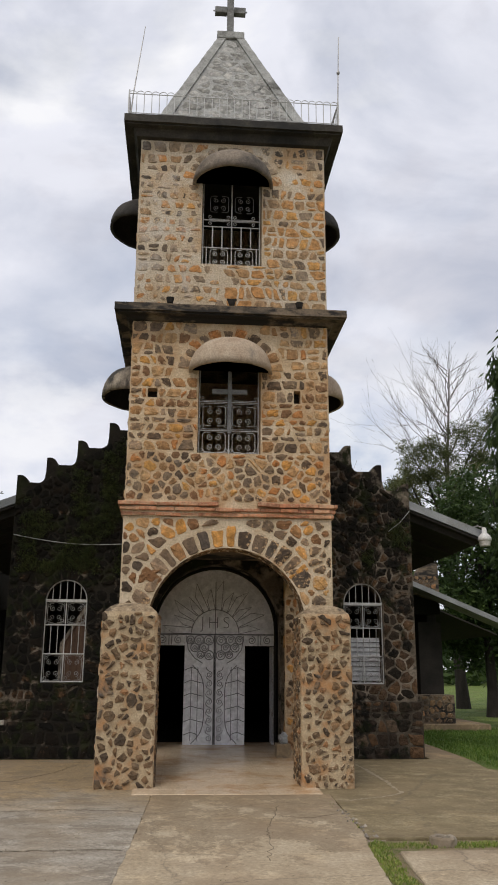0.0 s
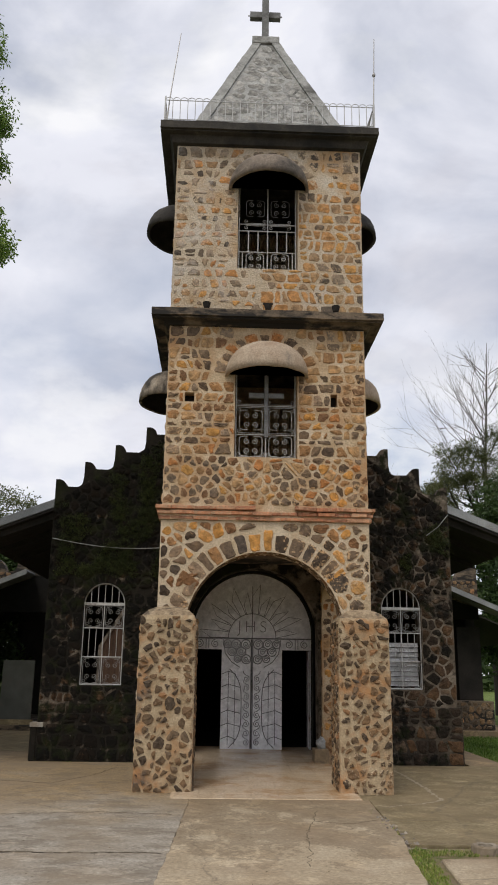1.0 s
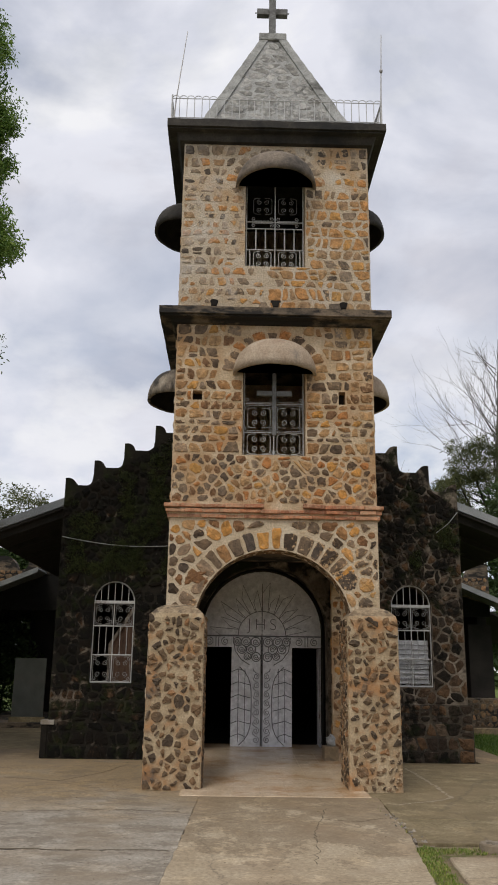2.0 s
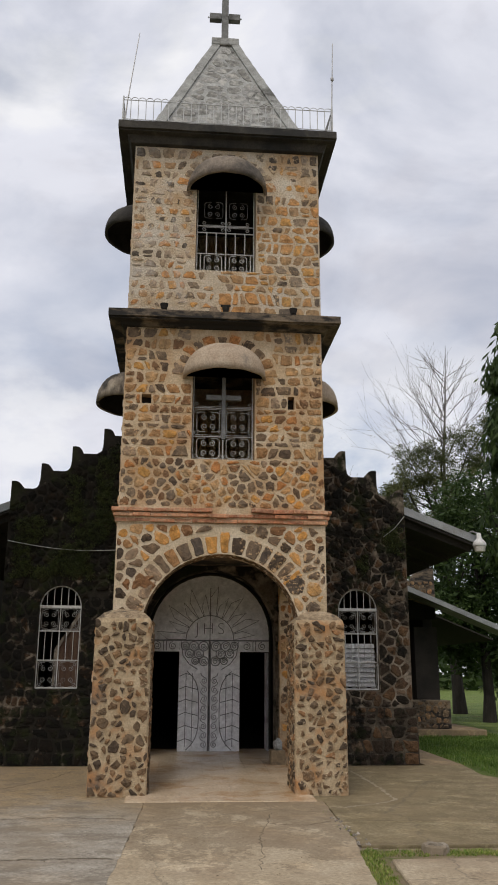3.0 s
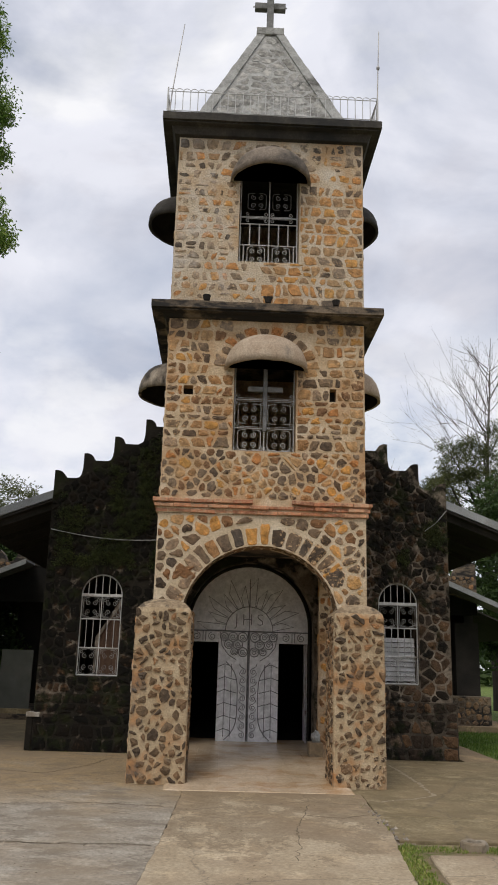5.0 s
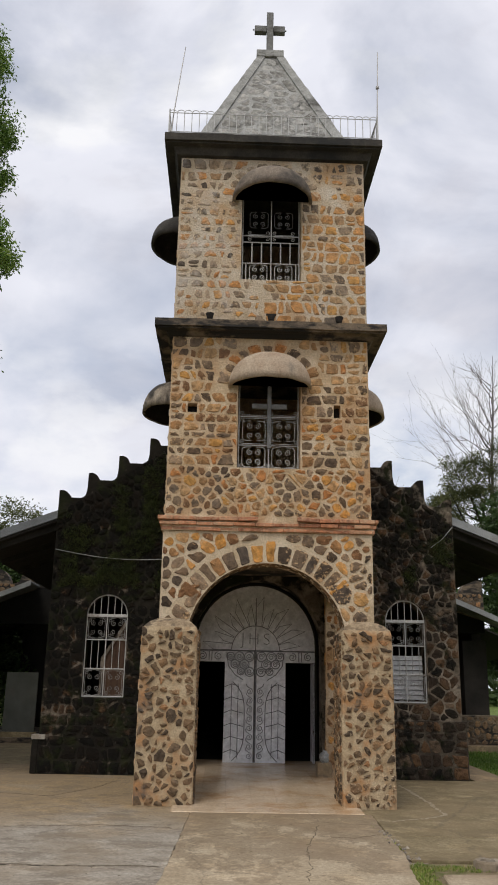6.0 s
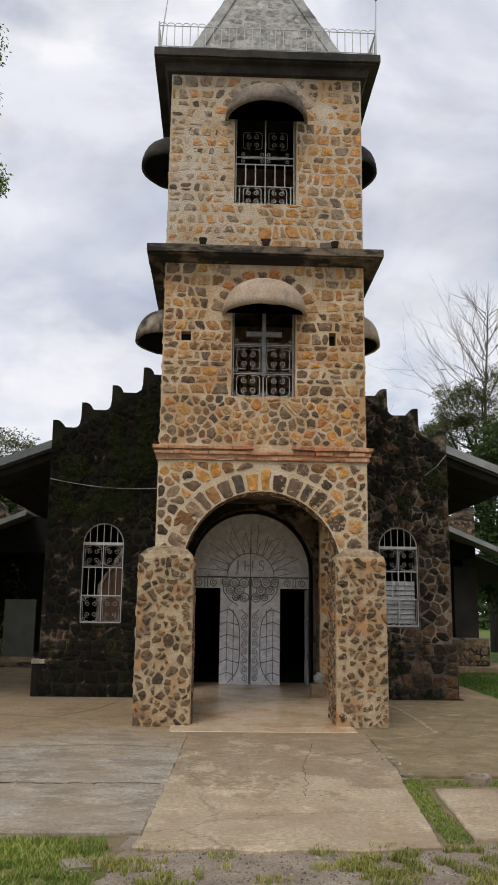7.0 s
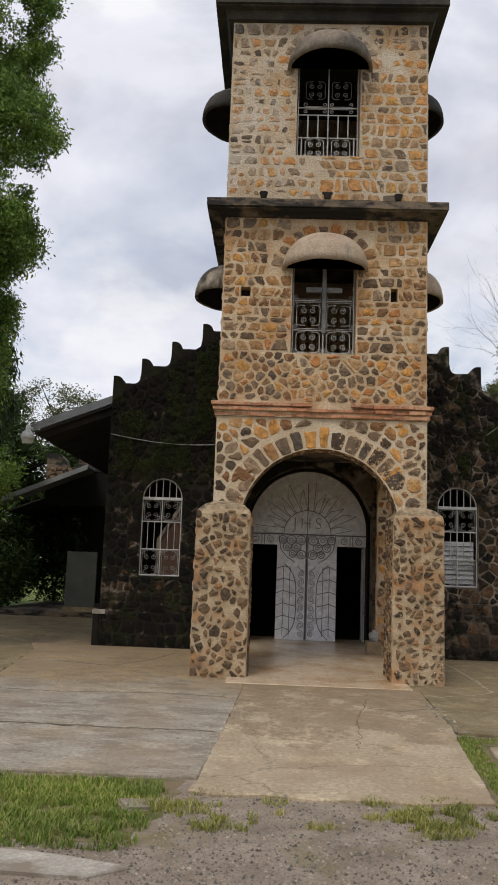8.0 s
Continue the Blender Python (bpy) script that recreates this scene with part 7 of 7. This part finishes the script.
for sd, x, y_, sz in ((31, 8.6, 17.6, 0.6), (32, 16.0, 26.0, 2.2), (33, -15.0, 22.0, 2.4), (34, -10.2, 14.5, 1.6), (35, -11.6, 15.5, 2.2), (36, -13.2, 17.5, 2.4), (37, -9.4, 19.5, 2.0)):
    r = random.Random(sd)
    sh = thing("shrub", (x, y_, -0.05), "dark leafy shrub on the lawn", "shrub", "shrubs")
    cs = crown_points(r, [((x, y_, sz * 0.8), (sz * 0.7, sz * 0.6, sz * 0.75))], 110)
    bm = bmesh.new()
    for c in r.sample(cs, 8):
        tube(bm, [(x, y_, -0.1), (x + (c.x - x) * 0.4, y_ + (c.y - y_) * 0.4, c.z * 0.6), c], [0.03, 0.02, 0.008], 5)
    part("stems", bm, M_BARK, sh)
    scatter_leaves(r, cs, 30, 0.16 * sz, 0.12, M_LEAF_DARK, "foliage", sh)
# far woods round the place
r = random.Random(50)
cs = []
for k in range(2200):
    a_ = r.uniform(0, math.tau)
    d = r.uniform(85, 120)
    h = 8.0 + 3.5 * noise.noise(Vector((math.cos(a_) * 6, math.sin(a_) * 6, 0)))
    cs.append((d * math.cos(a_), d * math.sin(a_), r.uniform(0.3, h)))
tagged(scatter_leaves(r, cs, 34, 1.9, 0.95, M_LEAF_DARK, "far_woods", None), "distant belt of green woods", "woods", kind="stuff")


def blades(r, name, spots, count, h, label, material=None):
    """Grass blades over discs of ground."""
    V, F = [], []
    wts = [s_[2] ** 2 for s_ in spots]
    for _ in range(count):
        x, y_, rd, dens = r.choices(spots, wts)[0]
        a_, q = r.uniform(0, math.tau), rd * math.sqrt(r.random())
        p = Vector((x + q * math.cos(a_), y_ + q * math.sin(a_), -0.05))
        if noise.noise(Vector((p.x * 4.0, p.y * 4.0, 3))) < dens:
            continue
        hh = h * r.uniform(0.4, 1.3)
        t = r.uniform(0, math.tau)
        w_ = 0.006 * r.uniform(0.7, 1.4)
        lean = Vector((math.cos(t + 1.5), math.sin(t + 1.5), 0)) * hh * r.uniform(0.1, 0.9)
        sd = Vector((math.cos(t) * w_, math.sin(t) * w_, 0))
        k = len(V)
        V += [p - sd, p + sd, p + lean * 0.4 + Vector((0, 0, hh * 0.7)) + sd * 0.6, p + lean * 0.4 + Vector((0, 0, hh * 0.7)) - sd * 0.6, p + lean + Vector((0, 0, hh))]
        F += [(k, k + 1, k + 2, k + 3), (k + 3, k + 2, k + 4)]
    return tagged(mesh_ob(name, V, F, material or M_GRASS), label, "grass", kind="stuff")


rg = random.Random(60)
strip = [(-1.75 - 0.28 * k, -6.95 - 0.3 * j, 0.24, -0.22 if j > 1 else -0.7) for k in range(14) for j in range(5)]
blades(rg, "grass_strip", strip, 44000, 0.07, "green grass strip between slab and kerb")
wedge = [(1.36 - 0.008 * k, -4.35 - 0.14 * k, 0.12, -0.5) for k in range(18)] + [(1.5 + 0.2 * k, -4.48, 0.16, -0.4) for k in range(24)]
blades(rg, "grass_wedge", wedge, 13000, 0.045, "grass growing in the slab joint")
tufts = [(rg.uniform(0.1, 3.5), rg.uniform(-7.7, -7.0), rg.uniform(0.08, 0.24), -0.08) for _ in range(54)] + [(rg.uniform(-1.5, 0.4), rg.uniform(-8.0, -7.1), rg.uniform(0.04, 0.1), -0.3) for _ in range(14)] + [(rg.uniform(-1.7, -0.9), rg.uniform(-7.8, -7.0), 0.14, -0.2) for _ in range(8)]
blades(rg, "grass_tufts", tufts, 20000, 0.06, "sparse yellowish grass tufts in the gravel", M_GRASS_DRY)
lawn = [(5.75 + 0.5 * i, 1.6 + 0.55 * j, 0.42, -0.6) for i in range(9) for j in range(21)]
blades(rg, "lawn_grass", lawn, 34000, 0.075, "mown lawn grass beside the church", M_LAWN_BLADE)
weeds = [(1.34 + rg.uniform(-0.02, 0.04), -1.2 - 0.15 * k, 0.03, -0.6) for k in range(18)] + [(-4.5 + rg.uniform(0, 2.6), NAVE_Y - 0.06, 0.05, -0.6) for _ in range(10)]
blades(rg, "joint_weeds", weeds, 500, 0.05, "small weeds in the slab joints")

# moss and small ferns in the joints of the stained front
rm_ = random.Random(91)
clumps = []
while len(clumps) < 900:
    x = rm_.choice((-1, 1)) * rm_.uniform(1.85, 4.15)
    z = rm_.uniform(3.7, 6.7)
    if z < 5.15 + 0.655 * (4.2 - abs(x)) and noise.noise(Vector((x * 1.6, 7, z * 1.6))) > (0.0 if x < 0 else 0.26):
        clumps.append((x, NAVE_Y - 0.015 - rm_.random() * 0.02, z))
M_MOSS = leaf_mat("wall_moss", (0.024, 0.034, 0.010), (0.045, 0.06, 0.016), (0.085, 0.10, 0.028))
tagged(scatter_leaves(rm_, clumps, 60, 0.05, 0.018, M_MOSS, "wall_moss", None, 1.0, 1.6), "dark green moss and ferns clinging to the stained stones", "moss", kind="stuff")

# loose gravel
V, F = [], []
for _ in range(17000):
    x, y_ = rg.uniform(-2.6, 3.2), -7.0 - 2.2 * rg.random() ** 0.8
    if x < -1.45 and y_ > -8.3:
        continue
    s_ = 0.006 + 0.014 * rg.random() ** 3
    a_ = rg.uniform(0, math.tau)
    k = len(V)
    for q in range(5):
        t = a_ + math.tau * q / 5
        V.append((x + s_ * math.cos(t) * rg.uniform(0.8, 1.2), y_ + s_ * math.sin(t) * rg.uniform(0.8, 1.2), -0.034))
    V.append((x + rg.uniform(-0.3, 0.3) * s_, y_ + rg.uniform(-0.3, 0.3) * s_, -0.03 + s_ * rg.uniform(0.5, 0.9)))
    F += [(k + q, k + (q + 1) % 5, k + 5) for q in range(5)]
M_PEB = stone_mat("gravel_pebble", [(0.0, (0.19, 0.17, 0.148)), (0.3, (0.28, 0.25, 0.215)), (0.5, (0.12, 0.108, 0.096)), (0.75, (0.35, 0.315, 0.265))], True, (0.31, 0.28, 0.235), (0.6, 0.8), 60)
tagged(mesh_ob("gravel", V, F, M_PEB), "loose grey road gravel", "gravel", kind="stuff")

# pale block with a rough stone on it, inside the porch
blk = thing("porch_block", (1.24, 2.9, 0.1), "pale concrete block with a rough stone on top", "block")
part("block", boxed(1.12, 1.39, 2.7, 3.1, 0.1, 0.38, bevel=0.012), M_CONC, blk)
bm = bmesh.new()
bmesh.ops.create_icosphere(bm, subdivisions=2, radius=0.13, matrix=Matrix.Translation((1.26, 2.88, 0.47)) @ Matrix.Diagonal((0.8, 0.9, 0.9, 1)))
for q in bm.verts:
    q.co += Vector((noise.noise(q.co * 9), noise.noise(q.co * 9 + Vector((3, 0, 0))), noise.noise(q.co * 9 + Vector((0, 5, 0))))) * 0.04
part("rough_stone", bm, M_PYR, blk)

# rubble in the broken joint
V, F = [], []
for _ in range(46):
    x, y_ = rg.gauss(1.40, 0.035), rg.uniform(-4.1, -2.3)
    s_ = rg.uniform(0.008, 0.03)
    k = len(V)
    for q in range(6):
        t = math.tau * q / 6
        V.append((x + s_ * math.cos(t) * rg.uniform(0.7, 1.3), y_ + s_ * math.sin(t) * rg.uniform(0.7, 1.3), -0.008))
    V.append((x, y_, s_ * rg.uniform(0.4, 0.9)))
    F += [(k + q, k + (q + 1) % 6, k + 6) for q in range(6)]
tagged(mesh_ob("joint_rubble", V, F, M_PEB), "pale crumbs of concrete in the broken slab joint", "rubble", kind="stuff")
# fallen leaves and dark crumbs on the slabs
V, F = [], []
for _ in range(260):
    x, y_ = rg.uniform(-4.4, 1.2), rg.uniform(-6.5, 3.4)
    if -2.1 < x < 1.4 and y_ > -1.1:
        continue
    s_ = rg.uniform(0.006, 0.02)
    a_ = rg.uniform(0, math.tau)
    k = len(V)
    V += [(x, y_, 0.002), (x + s_ * math.cos(a_ + 0.5), y_ + s_ * math.sin(a_ + 0.5), 0.006), (x + 1.8 * s_ * math.cos(a_), y_ + 1.8 * s_ * math.sin(a_), 0.004), (x + s_ * math.cos(a_ - 0.5), y_ + s_ * math.sin(a_ - 0.5), 0.005)]
    F.append((k, k + 1, k + 2, k + 3))
M_DRY = leaf_mat("dry_leaf", (0.06, 0.04, 0.02), (0.12, 0.08, 0.035), (0.10, 0.10, 0.04))
tagged(mesh_ob("fallen_leaves", V, F, M_DRY), "scattered dry leaves and crumbs on the concrete", "leaves", kind="stuff")
